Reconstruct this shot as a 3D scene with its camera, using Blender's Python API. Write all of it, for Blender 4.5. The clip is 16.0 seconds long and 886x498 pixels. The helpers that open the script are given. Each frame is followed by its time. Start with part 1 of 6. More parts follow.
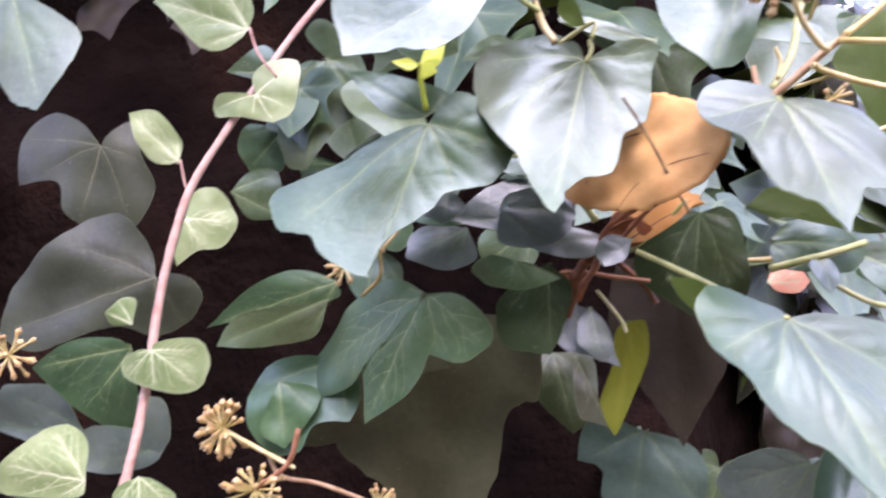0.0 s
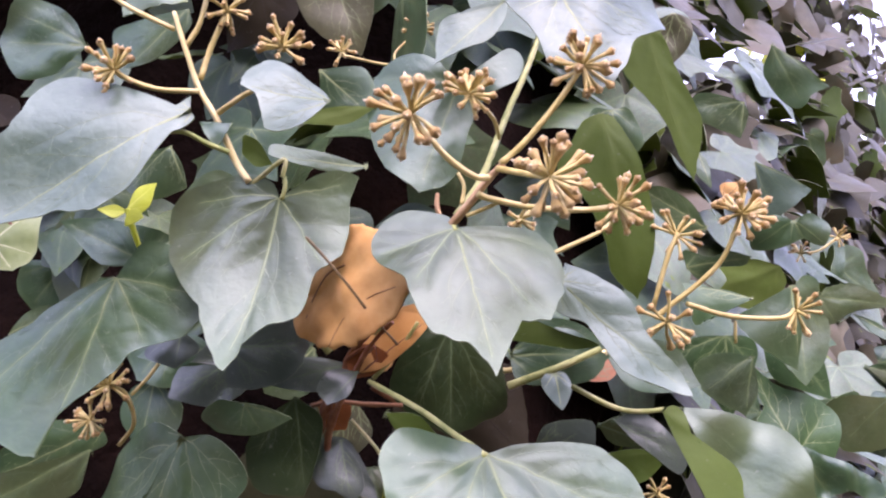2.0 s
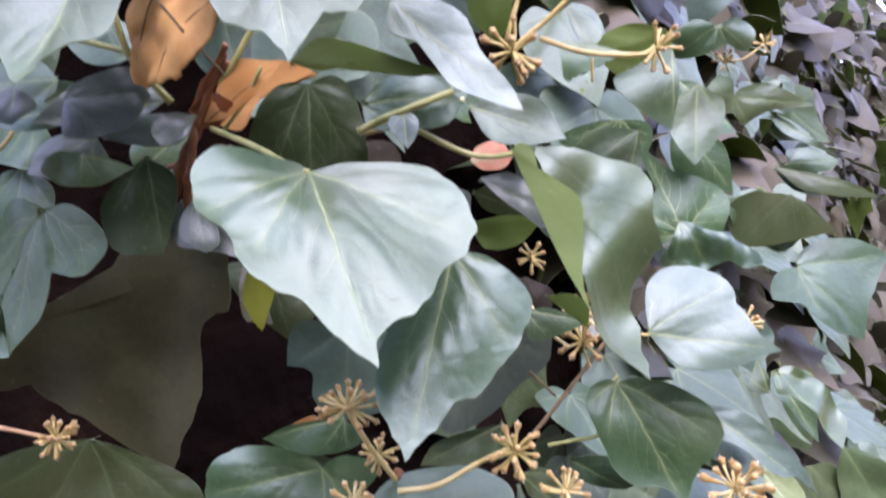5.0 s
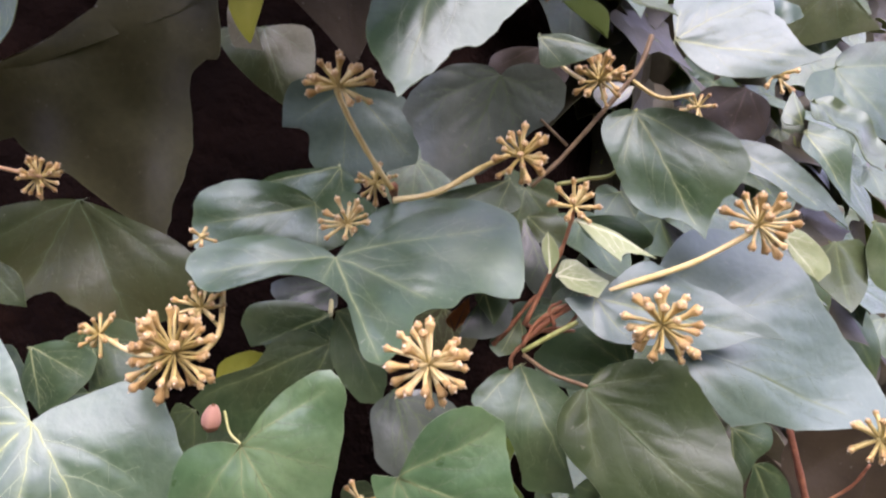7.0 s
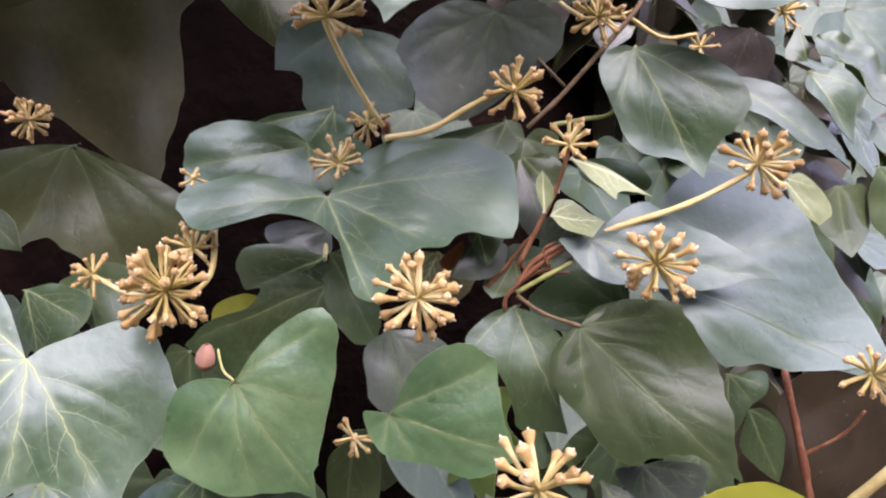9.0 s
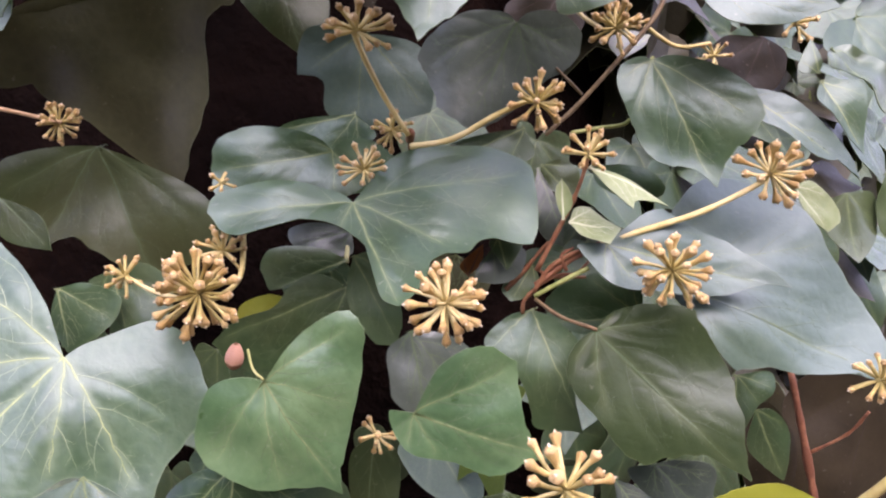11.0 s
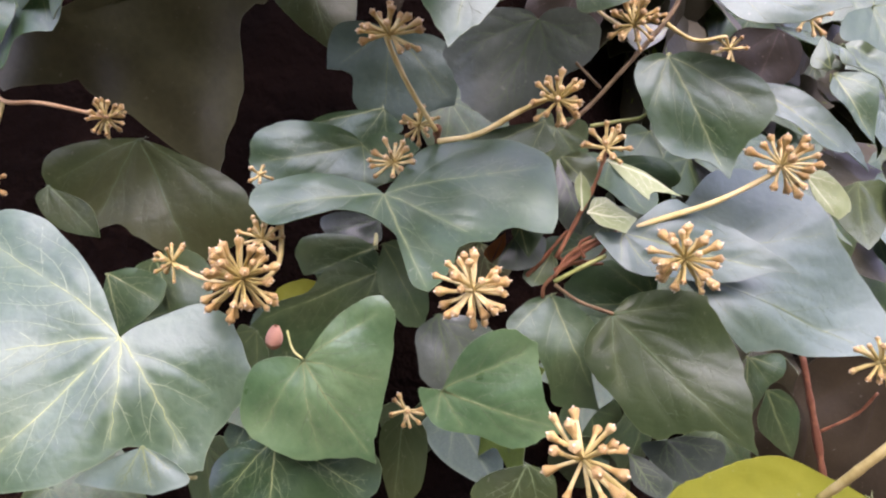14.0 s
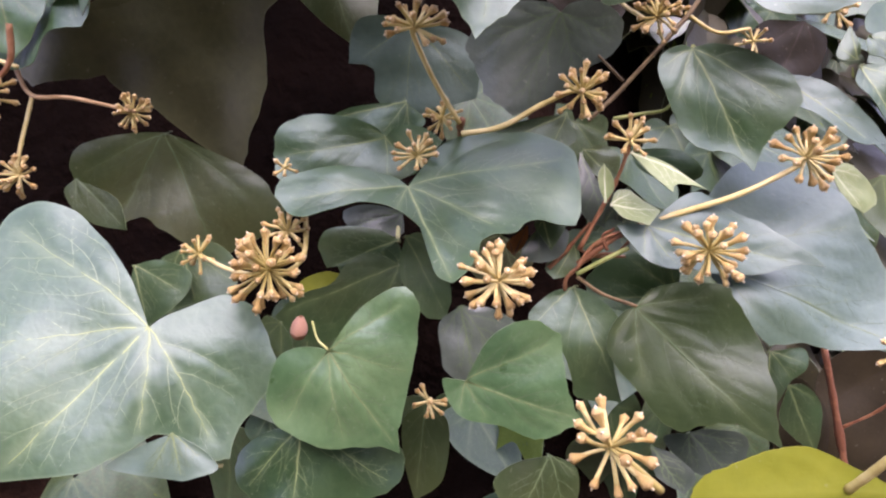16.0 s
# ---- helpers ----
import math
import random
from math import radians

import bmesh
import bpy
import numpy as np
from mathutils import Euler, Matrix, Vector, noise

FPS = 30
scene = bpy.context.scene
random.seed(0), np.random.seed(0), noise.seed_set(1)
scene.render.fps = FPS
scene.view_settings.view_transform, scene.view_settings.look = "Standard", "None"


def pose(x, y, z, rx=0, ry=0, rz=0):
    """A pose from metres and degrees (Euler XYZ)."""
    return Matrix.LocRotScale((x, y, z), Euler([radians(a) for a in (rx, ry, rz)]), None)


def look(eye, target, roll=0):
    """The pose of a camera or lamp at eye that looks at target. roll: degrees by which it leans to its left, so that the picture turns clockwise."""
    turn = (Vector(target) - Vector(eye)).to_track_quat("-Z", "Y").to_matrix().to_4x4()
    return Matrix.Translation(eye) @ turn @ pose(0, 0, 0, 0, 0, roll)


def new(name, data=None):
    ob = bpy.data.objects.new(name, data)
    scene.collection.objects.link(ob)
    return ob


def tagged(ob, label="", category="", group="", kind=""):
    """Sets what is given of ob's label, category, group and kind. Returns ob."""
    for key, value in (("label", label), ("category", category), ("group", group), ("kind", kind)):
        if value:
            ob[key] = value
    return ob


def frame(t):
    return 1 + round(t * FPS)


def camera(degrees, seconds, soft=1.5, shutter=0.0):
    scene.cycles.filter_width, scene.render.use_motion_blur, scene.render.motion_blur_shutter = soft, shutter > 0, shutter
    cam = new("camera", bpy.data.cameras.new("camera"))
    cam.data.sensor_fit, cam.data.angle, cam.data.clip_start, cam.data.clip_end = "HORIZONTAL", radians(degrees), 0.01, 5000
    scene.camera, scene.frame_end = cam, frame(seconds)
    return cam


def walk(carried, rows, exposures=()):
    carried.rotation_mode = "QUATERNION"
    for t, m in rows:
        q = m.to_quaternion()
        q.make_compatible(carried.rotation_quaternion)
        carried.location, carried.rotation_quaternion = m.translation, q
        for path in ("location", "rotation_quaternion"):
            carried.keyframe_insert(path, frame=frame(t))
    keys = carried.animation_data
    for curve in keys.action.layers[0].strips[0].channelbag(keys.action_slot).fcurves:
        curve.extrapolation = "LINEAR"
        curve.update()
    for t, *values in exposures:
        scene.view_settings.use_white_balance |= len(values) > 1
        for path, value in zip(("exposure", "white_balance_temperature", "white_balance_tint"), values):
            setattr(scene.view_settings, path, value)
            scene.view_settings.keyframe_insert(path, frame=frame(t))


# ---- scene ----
import itertools

from mathutils.bvhtree import BVHTree

cam = camera(69.7, 16.0, 2.2, 0.4)
PATH = [
    (0, (0.015, 0.035, 1.408), (0.018, 2.024, 1.619), -4.4),
    (0.5, (0.051, 0.034, 1.416), (0.077, 2.015, 1.688), -6.3),
    (1, (0.073, 0.032, 1.424), (0.11, 2.007, 1.739), -8.5),
    (1.5, (0.09, 0.034, 1.428), (0.175, 2.0, 1.785), -9.3),
    (2, (0.107, 0.038, 1.425), (0.24, 1.997, 1.804), -10.3),
    (2.5, (0.112, 0.036, 1.427), (0.251, 1.989, 1.831), -10.2),
    (3, (0.119, 0.032, 1.434), (0.249, 1.98, 1.868), -11.3),
    (3.5, (0.126, 0.029, 1.434), (0.248, 1.977, 1.871), -11.8),
    (4, (0.13, 0.033, 1.422), (0.247, 1.996, 1.786), -11.9),
    (4.5, (0.14, 0.04, 1.394), (0.257, 2.025, 1.604), -11.9),
    (5, (0.145, 0.049, 1.366), (0.267, 2.045, 1.397), -11.7),
    (5.2, (0.144, 0.051, 1.359), (0.255, 2.048, 1.337), -11.8),
    (7.3, (0.134, 0.07, 1.275), (0.161, 2.062, 1.099), -10.2),
    (7.5, (0.135, 0.071, 1.273), (0.151, 2.061, 1.076), -10.3),
    (8, (0.137, 0.071, 1.274), (0.145, 2.06, 1.062), -10.6),
    (8.5, (0.136, 0.069, 1.274), (0.122, 2.056, 1.046), -10.6),
    (9, (0.137, 0.069, 1.273), (0.14, 2.051, 1.012), -10.5),
    (11.3, (0.128, 0.06, 1.282), (0.116, 2.04, 0.996), -9.9),
    (11.5, (0.126, 0.058, 1.284), (0.091, 2.037, 0.996), -10.1),
    (12, (0.123, 0.05, 1.288), (0.038, 2.026, 0.993), -10.3),
    (12.5, (0.125, 0.048, 1.288), (0.043, 2.02, 0.965), -10.7),
    (13, (0.127, 0.048, 1.285), (0.058, 2.017, 0.938), -10.4),
    (13.5, (0.127, 0.048, 1.285), (0.054, 2.02, 0.957), -10.6),
    (14, (0.128, 0.048, 1.285), (0.06, 2.02, 0.954), -10.3),
    (14.5, (0.127, 0.048, 1.285), (0.053, 2.02, 0.959), -10.1),
    (15, (0.127, 0.047, 1.284), (0.05, 2.017, 0.946), -10.0),
    (15.5, (0.126, 0.047, 1.283), (0.045, 2.016, 0.943), -10.2),
    (16, (0.124, 0.046, 1.284), (0.013, 2.015, 0.952), -10.4),
]
walk(cam, [(t, look(eye, aim, roll)) for t, eye, aim, roll in PATH],
     [(0, 2.60, 5990, 42), (0.5, 2.12, 6120, 43), (1.0, 2.22, 6210, 44), (1.5, 2.06, 6260, 43), (2.0, 2.08, 6260, 43), (4.0, 2.08, 6230, 42), (5.2, 2.28, 5900, 38), (7.3, 2.04, 6480, 40), (16, 2.04, 6480, 39)])

# ---- light ----
world = bpy.data.worlds.new("sky")
scene.world = world
world.use_nodes = True
wn, wl = world.node_tree.nodes, world.node_tree.links
sky = wn.new("ShaderNodeTexSky")
sky.sky_type, sky.sun_disc = "NISHITA", False
sky.sun_elevation, sky.sun_rotation = radians(50), radians(155)
sky.air_density, sky.dust_density, sky.ozone_density = 1.0, 6.0, 0.6
veil = wn.new("ShaderNodeMix")  # thin cloud over the whole sky
veil.data_type = "RGBA"
veil.inputs[0].default_value, veil.inputs[7].default_value = 0.6, (6.5, 7.3, 9.9, 1)
wl.new(sky.outputs[0], veil.inputs[6])
wl.new(veil.outputs[2], wn["Background"].inputs[0])
wn["Background"].inputs[1].default_value = 0.13

sun = new("sun", bpy.data.lights.new("sun", "SUN"))
sun.data.energy, sun.data.angle, sun.data.color = 1.2, radians(64), (0.97, 0.95, 1.0)
sun.matrix_world = look((1.2, -2.2, 4.4), (0.1, 0.3, 1.3))


# ---- materials ----
def material(name, rough=0.5, spec=0.5):
    m = bpy.data.materials.new(name)
    m.use_nodes = True
    n, l = m.node_tree.nodes, m.node_tree.links
    b = n["Principled BSDF"]
    b.inputs["Roughness"].default_value = rough
    b.inputs["Specular IOR Level"].default_value = spec
    return m, n, l, b


def ramp(n, l, fac, *stops):
    r = n.new("ShaderNodeValToRGB")
    while len(r.color_ramp.elements) < len(stops):
        r.color_ramp.elements.new(0.5)
    for e, (at, col) in zip(r.color_ramp.elements, stops):
        e.position, e.color = at, (*col, 1)
    l.new(fac, r.inputs[0])
    return r.outputs[0]


def noise_tex(n, l, coord, scale, detail=4.0, rough=0.55):
    t = n.new("ShaderNodeTexNoise")
    t.inputs["Scale"].default_value, t.inputs["Detail"].default_value, t.inputs["Roughness"].default_value = scale, detail, rough
    l.new(coord, t.inputs["Vector"])
    return t.outputs["Fac"]


def mix(n, l, fac, a, b, blend="MIX"):
    x = n.new("ShaderNodeMix")
    x.data_type, x.blend_type = "RGBA", blend
    for sock, v in ((x.inputs[0], fac), (x.inputs[6], a), (x.inputs[7], b)):
        if isinstance(v, (int, float)):
            sock.default_value = v
        elif isinstance(v, tuple):
            sock.default_value = (*v, 1)
        else:
            l.new(v, sock)
    return x.outputs[2]


def maths(n, l, op, a, b=0.0):
    x = n.new("ShaderNodeMath")
    x.operation = op
    for sock, v in ((x.inputs[0], a), (x.inputs[1], b)):
        if isinstance(v, (int, float)):
            sock.default_value = v
        else:
            l.new(v, sock)
    return x.outputs[0]


def leaf_material(name, deep, mid, pale, rough, glow, net=0.5, spec=0.5, rust=None, wax=None, massed=False):
    """A leaf's skin: mottled green, a fine net of veins, soft wax sheen, some light let through."""
    m, n, l, b = material(name, rough, spec)
    co = n.new("ShaderNodeTexCoord").outputs["Object"]
    rnd = n.new("ShaderNodeNewGeometry").outputs["Random Per Island"] if massed else n.new("ShaderNodeObjectInfo").outputs["Random"]
    shift = n.new("ShaderNodeVectorMath")
    shift.operation = "ADD"
    l.new(co, shift.inputs[0])
    l.new(rnd, shift.inputs[1])
    co = shift.outputs[0]
    blot = maths(n, l, "ADD", maths(n, l, "MULTIPLY", noise_tex(n, l, co, 34, 5), 0.75), maths(n, l, "MULTIPLY", noise_tex(n, l, co, 190, 4, 0.65), 0.25))
    base = ramp(n, l, maths(n, l, "ADD", blot, maths(n, l, "MULTIPLY", maths(n, l, "SUBTRACT", rnd, 0.5), 0.35)), (0.25, deep), (0.55, mid), (0.85, pale))
    if wax:  # the bluish bloom of the wax on old leaves
        b.inputs["Specular Tint"].default_value = (*wax, 1)
    if rust:  # old leaves brown in broad patches, some more than others
        patch = maths(n, l, "ADD", noise_tex(n, l, co, 22, 3), maths(n, l, "MULTIPLY", rnd, 0.30))
        base = mix(n, l, ramp(n, l, patch, (0.60, (0, 0, 0)), (0.90, (0.6, 0.6, 0.6))), base, rust)
    v = n.new("ShaderNodeTexVoronoi")
    v.feature = "DISTANCE_TO_EDGE"
    v.inputs["Scale"].default_value = 170
    warp = n.new("ShaderNodeTexNoise")
    warp.inputs["Scale"].default_value = 120
    l.new(co, warp.inputs["Vector"])
    bend = n.new("ShaderNodeVectorMath")
    bend.operation = "MULTIPLY_ADD"
    bend.inputs[1].default_value = (0.005, 0.005, 0.005)
    l.new(warp.outputs["Color"], bend.inputs[0])
    l.new(co, bend.inputs[2])
    l.new(bend.outputs[0], v.inputs["Vector"])
    lines = ramp(n, l, v.outputs["Distance"], (0.0, (1, 1, 1)), (0.30, (0, 0, 0)))
    base = mix(n, l, maths(n, l, "MULTIPLY", lines, net * 0.16), base, pale)
    halo = n.new("ShaderNodeAttribute")
    halo.attribute_name = "vein_side"
    base = mix(n, l, maths(n, l, "MULTIPLY", halo.outputs["Fac"], net * 0.8), base, pale)
    specks = ramp(n, l, noise_tex(n, l, co, 420, 2), (0.70, (0, 0, 0)), (0.76, (1, 1, 1)))
    base = mix(n, l, maths(n, l, "MULTIPLY", specks, 0.22), base, (0.30, 0.30, 0.22))
    l.new(base, b.inputs["Base Color"])
    dust = maths(n, l, "ADD", maths(n, l, "MULTIPLY", noise_tex(n, l, co, 130, 6, 0.65), 0.22), maths(n, l, "MULTIPLY", noise_tex(n, l, co, 34, 4), 0.18))
    l.new(maths(n, l, "ADD", dust, rough - 0.20), b.inputs["Roughness"])
    bump = n.new("ShaderNodeBump")
    bump.inputs["Strength"].default_value, bump.inputs["Distance"].default_value = 0.22, 0.0010
    l.new(maths(n, l, "ADD", maths(n, l, "MULTIPLY", v.outputs["Distance"], 0.7), maths(n, l, "MULTIPLY", noise_tex(n, l, co, 110, 4, 0.6), 1.3)), bump.inputs["Height"])
    l.new(bump.outputs[0], b.inputs["Normal"])
    tr = n.new("ShaderNodeBsdfTranslucent")
    l.new(mix(n, l, 0.6, base, (0.25, 0.32, 0.03)), tr.inputs["Color"])
    sh = n.new("ShaderNodeMixShader")
    sh.inputs[0].default_value = glow
    l.new(b.outputs[0], sh.inputs[1])
    l.new(tr.outputs[0], sh.inputs[2])
    l.new(sh.outputs[0], n["Material Output"].inputs["Surface"])
    return m


def skin(name, a, b_, c, rough, scale, spec=0.4, bump_m=0.0004):
    """A plain natural surface in three tones with fine relief."""
    m, n, l, b = material(name, rough, spec)
    co = n.new("ShaderNodeTexCoord").outputs["Object"]
    rnd = n.new("ShaderNodeObjectInfo").outputs["Random"]
    f = noise_tex(n, l, co, scale, 5)
    f = maths(n, l, "ADD", f, maths(n, l, "MULTIPLY", maths(n, l, "SUBTRACT", rnd, 0.5), 0.4))
    l.new(ramp(n, l, f, (0.3, a), (0.5, b_), (0.75, c)), b.inputs["Base Color"])
    bp = n.new("ShaderNodeBump")
    bp.inputs["Strength"].default_value, bp.inputs["Distance"].default_value = 0.5, bump_m
    l.new(noise_tex(n, l, co, scale * 5, 3), bp.inputs["Height"])
    l.new(bp.outputs[0], b.inputs["Normal"])
    return m


TOP = leaf_material("ivy_leaf_top", (0.016, 0.040, 0.013), (0.032, 0.067, 0.021), (0.09, 0.132, 0.05), 0.36, 0.08, 0.6, 0.64, (0.050, 0.050, 0.016), (0.80, 1.0, 0.96))
FRESH = leaf_material("fresh_leaf_top", (0.027, 0.066, 0.022), (0.045, 0.099, 0.036), (0.11, 0.18, 0.072), 0.33, 0.10, 0.8, 0.52, None, (0.86, 1.0, 1.0))
GREEN = leaf_material("green_leaf_top", (0.018, 0.044, 0.013), (0.034, 0.075, 0.022), (0.09, 0.14, 0.05), 0.37, 0.09, 0.7, 0.36, None, (0.80, 1.0, 0.96))
FAR = leaf_material("far_leaf_top", (0.018, 0.018, 0.010), (0.036, 0.038, 0.021), (0.085, 0.09, 0.052), 0.46, 0.10, 0.5, 0.32, (0.065, 0.045, 0.022), (1.0, 0.97, 0.85), True)
BROAD = leaf_material("broad_leaf_top", (0.030, 0.062, 0.027), (0.052, 0.098, 0.043), (0.13, 0.185, 0.095), 0.35, 0.08, 1.0, 0.60, None, (0.80, 0.96, 1.0))
VEIN_BROAD = skin("broad_vein", (0.23, 0.29, 0.10), (0.30, 0.36, 0.14), (0.39, 0.44, 0.20), 0.5, 200, 0.35, 0.0001)
FINE_BROAD = skin("broad_fine_vein", (0.15, 0.21, 0.10), (0.205, 0.265, 0.135), (0.28, 0.34, 0.18), 0.45, 200, 0.4, 0.0001)
BRONZE = leaf_material("bronzed_leaf_top", (0.046, 0.048, 0.020), (0.076, 0.080, 0.034), (0.13, 0.132, 0.062), 0.44, 0.06, 0.6, 0.40, None, (1.0, 0.98, 0.90))
# ivy leaf with deep shade put into its near-black base colour
SHADE_LEAF = leaf_material("shade_dark_leaf_top", (0.010, 0.008, 0.004), (0.018, 0.014, 0.007), (0.034, 0.027, 0.013), 0.5, 0.05, 0.3, 0.15)
PALE = leaf_material("waxy_leaf_top", (0.036, 0.066, 0.040), (0.060, 0.098, 0.062), (0.12, 0.165, 0.105), 0.38, 0.08, 0.6, 0.64, None, (0.84, 1.0, 0.99))
DULL = leaf_material("dull_leaf_top", (0.018, 0.033, 0.010), (0.031, 0.051, 0.015), (0.064, 0.085, 0.031), 0.36, 0.08, 0.6, 0.42, (0.046, 0.044, 0.014), (0.92, 1.0, 0.92))
HAZEL = leaf_material("hazel_leaf_top", (0.022, 0.028, 0.013), (0.040, 0.048, 0.023), (0.070, 0.080, 0.04), 0.46, 0.06, 0.3, 0.3)
UNDER = leaf_material("ivy_leaf_underside", (0.065, 0.11, 0.014), (0.095, 0.15, 0.022), (0.15, 0.205, 0.05), 0.55, 0.35, 0.3, 0.25)
YOUNG = leaf_material("young_leaf_top", (0.09, 0.145, 0.042), (0.185, 0.245, 0.09), (0.33, 0.38, 0.20), 0.45, 0.18, 0.6)
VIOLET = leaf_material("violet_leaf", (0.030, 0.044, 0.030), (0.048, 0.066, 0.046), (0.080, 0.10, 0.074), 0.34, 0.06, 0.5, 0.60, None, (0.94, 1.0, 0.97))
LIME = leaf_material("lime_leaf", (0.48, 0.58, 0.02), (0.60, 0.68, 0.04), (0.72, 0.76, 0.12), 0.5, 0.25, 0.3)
VEIN = skin("leaf_vein", (0.105, 0.145, 0.052), (0.155, 0.20, 0.077), (0.22, 0.27, 0.115), 0.5, 200, 0.42, 0.0001)
FINE = skin("fine_vein", (0.050, 0.088, 0.031), (0.074, 0.116, 0.043), (0.11, 0.155, 0.062), 0.36, 200, 0.6, 0.0001)
FINE_DULL = skin("dull_fine_vein", (0.05, 0.075, 0.028), (0.07, 0.10, 0.036), (0.10, 0.13, 0.055), 0.42, 200, 0.4, 0.0001)
FINE_YOUNG = skin("young_fine_vein", (0.22, 0.28, 0.12), (0.29, 0.345, 0.165), (0.37, 0.42, 0.22), 0.5, 200)
VEIN_DULL = skin("dull_vein", (0.09, 0.095, 0.045), (0.13, 0.13, 0.065), (0.18, 0.175, 0.10), 0.5, 200)
# veins darkened to match the shade painted into those blades
SHADE_VEIN = skin("shade_dark_vein", (0.022, 0.018, 0.010), (0.032, 0.026, 0.015), (0.045, 0.038, 0.022), 0.6, 200, 0.2)
VEIN_PALE = skin("young_vein", (0.30, 0.36, 0.18), (0.4, 0.45, 0.25), (0.5, 0.52, 0.3), 0.5, 200)
RIM = skin("leaf_margin", (0.09, 0.14, 0.055), (0.15, 0.21, 0.09), (0.24, 0.29, 0.14), 0.5, 150)
STALK = skin("flower_stalk", (0.36, 0.29, 0.085), (0.48, 0.395, 0.14), (0.57, 0.485, 0.22), 0.5, 160)
PETIOLE = skin("leaf_stalk", (0.20, 0.24, 0.06), (0.32, 0.34, 0.11), (0.42, 0.40, 0.18), 0.5, 160)
BROWN = skin("woody_stem", (0.12, 0.045, 0.018), (0.20, 0.085, 0.035), (0.30, 0.15, 0.07), 0.65, 140, 0.3, 0.0012)
TWIG = skin("woody_twig", (0.24, 0.14, 0.06), (0.36, 0.23, 0.105), (0.46, 0.32, 0.17), 0.6, 140, 0.3, 0.001)
DARK_STEM = skin("dark_stem", (0.08, 0.052, 0.02), (0.13, 0.09, 0.038), (0.19, 0.14, 0.065), 0.6, 140, 0.3, 0.0006)
VINE = skin("vine_stem", (0.20, 0.10, 0.065), (0.31, 0.18, 0.125), (0.42, 0.29, 0.21), 0.55, 160, 0.3, 0.0008)
BUD = skin("flower_bud", (0.32, 0.20, 0.056), (0.46, 0.315, 0.097), (0.58, 0.44, 0.175), 0.5, 260)
CAP = skin("bud_cap", (0.29, 0.185, 0.06), (0.43, 0.285, 0.10), (0.55, 0.41, 0.18), 0.5, 260)
TIP = skin("bud_tip", (0.55, 0.45, 0.25), (0.68, 0.58, 0.36), (0.78, 0.70, 0.50), 0.5, 260)
# near-black tones hold the shade between the leaves, not an earth colour
HOLLOW_SHADE = skin("hedge_shade", (0.005, 0.003, 0.0021), (0.0095, 0.0053, 0.0036), (0.024, 0.012, 0.007), 0.95, 9, 0.05, 0.02)
GROUND = skin("earth", (0.05, 0.035, 0.02), (0.09, 0.065, 0.04), (0.14, 0.11, 0.07), 0.95, 3, 0.2, 0.02)
DEAD = leaf_material("dead_leaf", (0.46, 0.22, 0.06), (0.68, 0.40, 0.135), (0.85, 0.63, 0.33), 0.75, 0.25, 0.4, 0.12)
RUST = leaf_material("rusty_leaf", (0.14, 0.042, 0.012), (0.22, 0.072, 0.02), (0.30, 0.12, 0.04), 0.6, 0.15, 0.3, 0.2)
# brighter than UNDER: light through the near leaf is put into the colour
OLIVE = leaf_material("olive_underside", (0.15, 0.17, 0.012), (0.20, 0.22, 0.016), (0.28, 0.29, 0.04), 0.5, 0.3, 0.3, 0.3)
TAN = leaf_material("tan_leaf", (0.30, 0.13, 0.03), (0.43, 0.21, 0.055), (0.52, 0.30, 0.10), 0.7, 0.2, 0.3, 0.15)
PINK = leaf_material("faded_pink_leaf", (0.55, 0.24, 0.13), (0.70, 0.36, 0.22), (0.78, 0.52, 0.38), 0.5, 0.2, 0.3)
DEAD_VEIN = skin("dead_vein", (0.10, 0.05, 0.02), (0.16, 0.08, 0.03), (0.25, 0.14, 0.06), 0.7, 100)
TONES = {"dull": (DULL, UNDER, RIM, FINE, FINE_DULL), "curled": (TOP, UNDER, RIM, VEIN, FINE), "rust": (RUST, RUST, RUST, DEAD_VEIN), "hazel": (HAZEL, UNDER, RIM, VEIN_DULL), "broad": (BROAD, UNDER, RIM, VEIN_BROAD, FINE_BROAD), "fresh": (FRESH, UNDER, RIM, VEIN), "dark": (TOP, UNDER, RIM, VEIN), "green": (GREEN, UNDER, RIM, VEIN), "young": (YOUNG, UNDER, RIM, VEIN_PALE, FINE_YOUNG), "pale": (PALE, UNDER, RIM, VEIN, FINE), "tan": (TAN, TAN, DEAD_VEIN, DEAD_VEIN), "umber": (SHADE_LEAF, SHADE_LEAF, SHADE_VEIN, SHADE_VEIN), "bronze": (BRONZE, UNDER, RIM, VEIN), "violet": (VIOLET, UNDER, RIM, FINE),
         "lime": (LIME, LIME, LIME, LIME), "dead": (DEAD, DEAD, DEAD_VEIN, DEAD_VEIN), "olive": (OLIVE, OLIVE, OLIVE, VEIN), "pink": (PINK, PINK, PINK, VEIN_PALE)}


# ---- shapes ----
def mesh_of(name, verts, faces, mats, slots=None, smooth=True):
    me = bpy.data.meshes.new(name)
    me.from_pydata([tuple(v) for v in verts], [], faces)
    for m in mats:
        me.materials.append(m)
    if slots is not None:
        me.polygons.foreach_set("material_index", slots)
    me.polygons.foreach_set("use_smooth", [smooth] * len(faces))
    me.update()
    return me


def part(name, me, parent, label="", m=None):
    """A mesh linked as one part under a thing or a part."""
    ob = new(name, me)
    ob.parent = parent
    if m is not None:
        ob.matrix_basis = m
    if label:
        ob["label"] = label
    return ob


def thing(name, at, label, category, group=""):
    e = new(name)
    e.location, e.empty_display_size = at, 0.02
    return tagged(e, label, category, group)


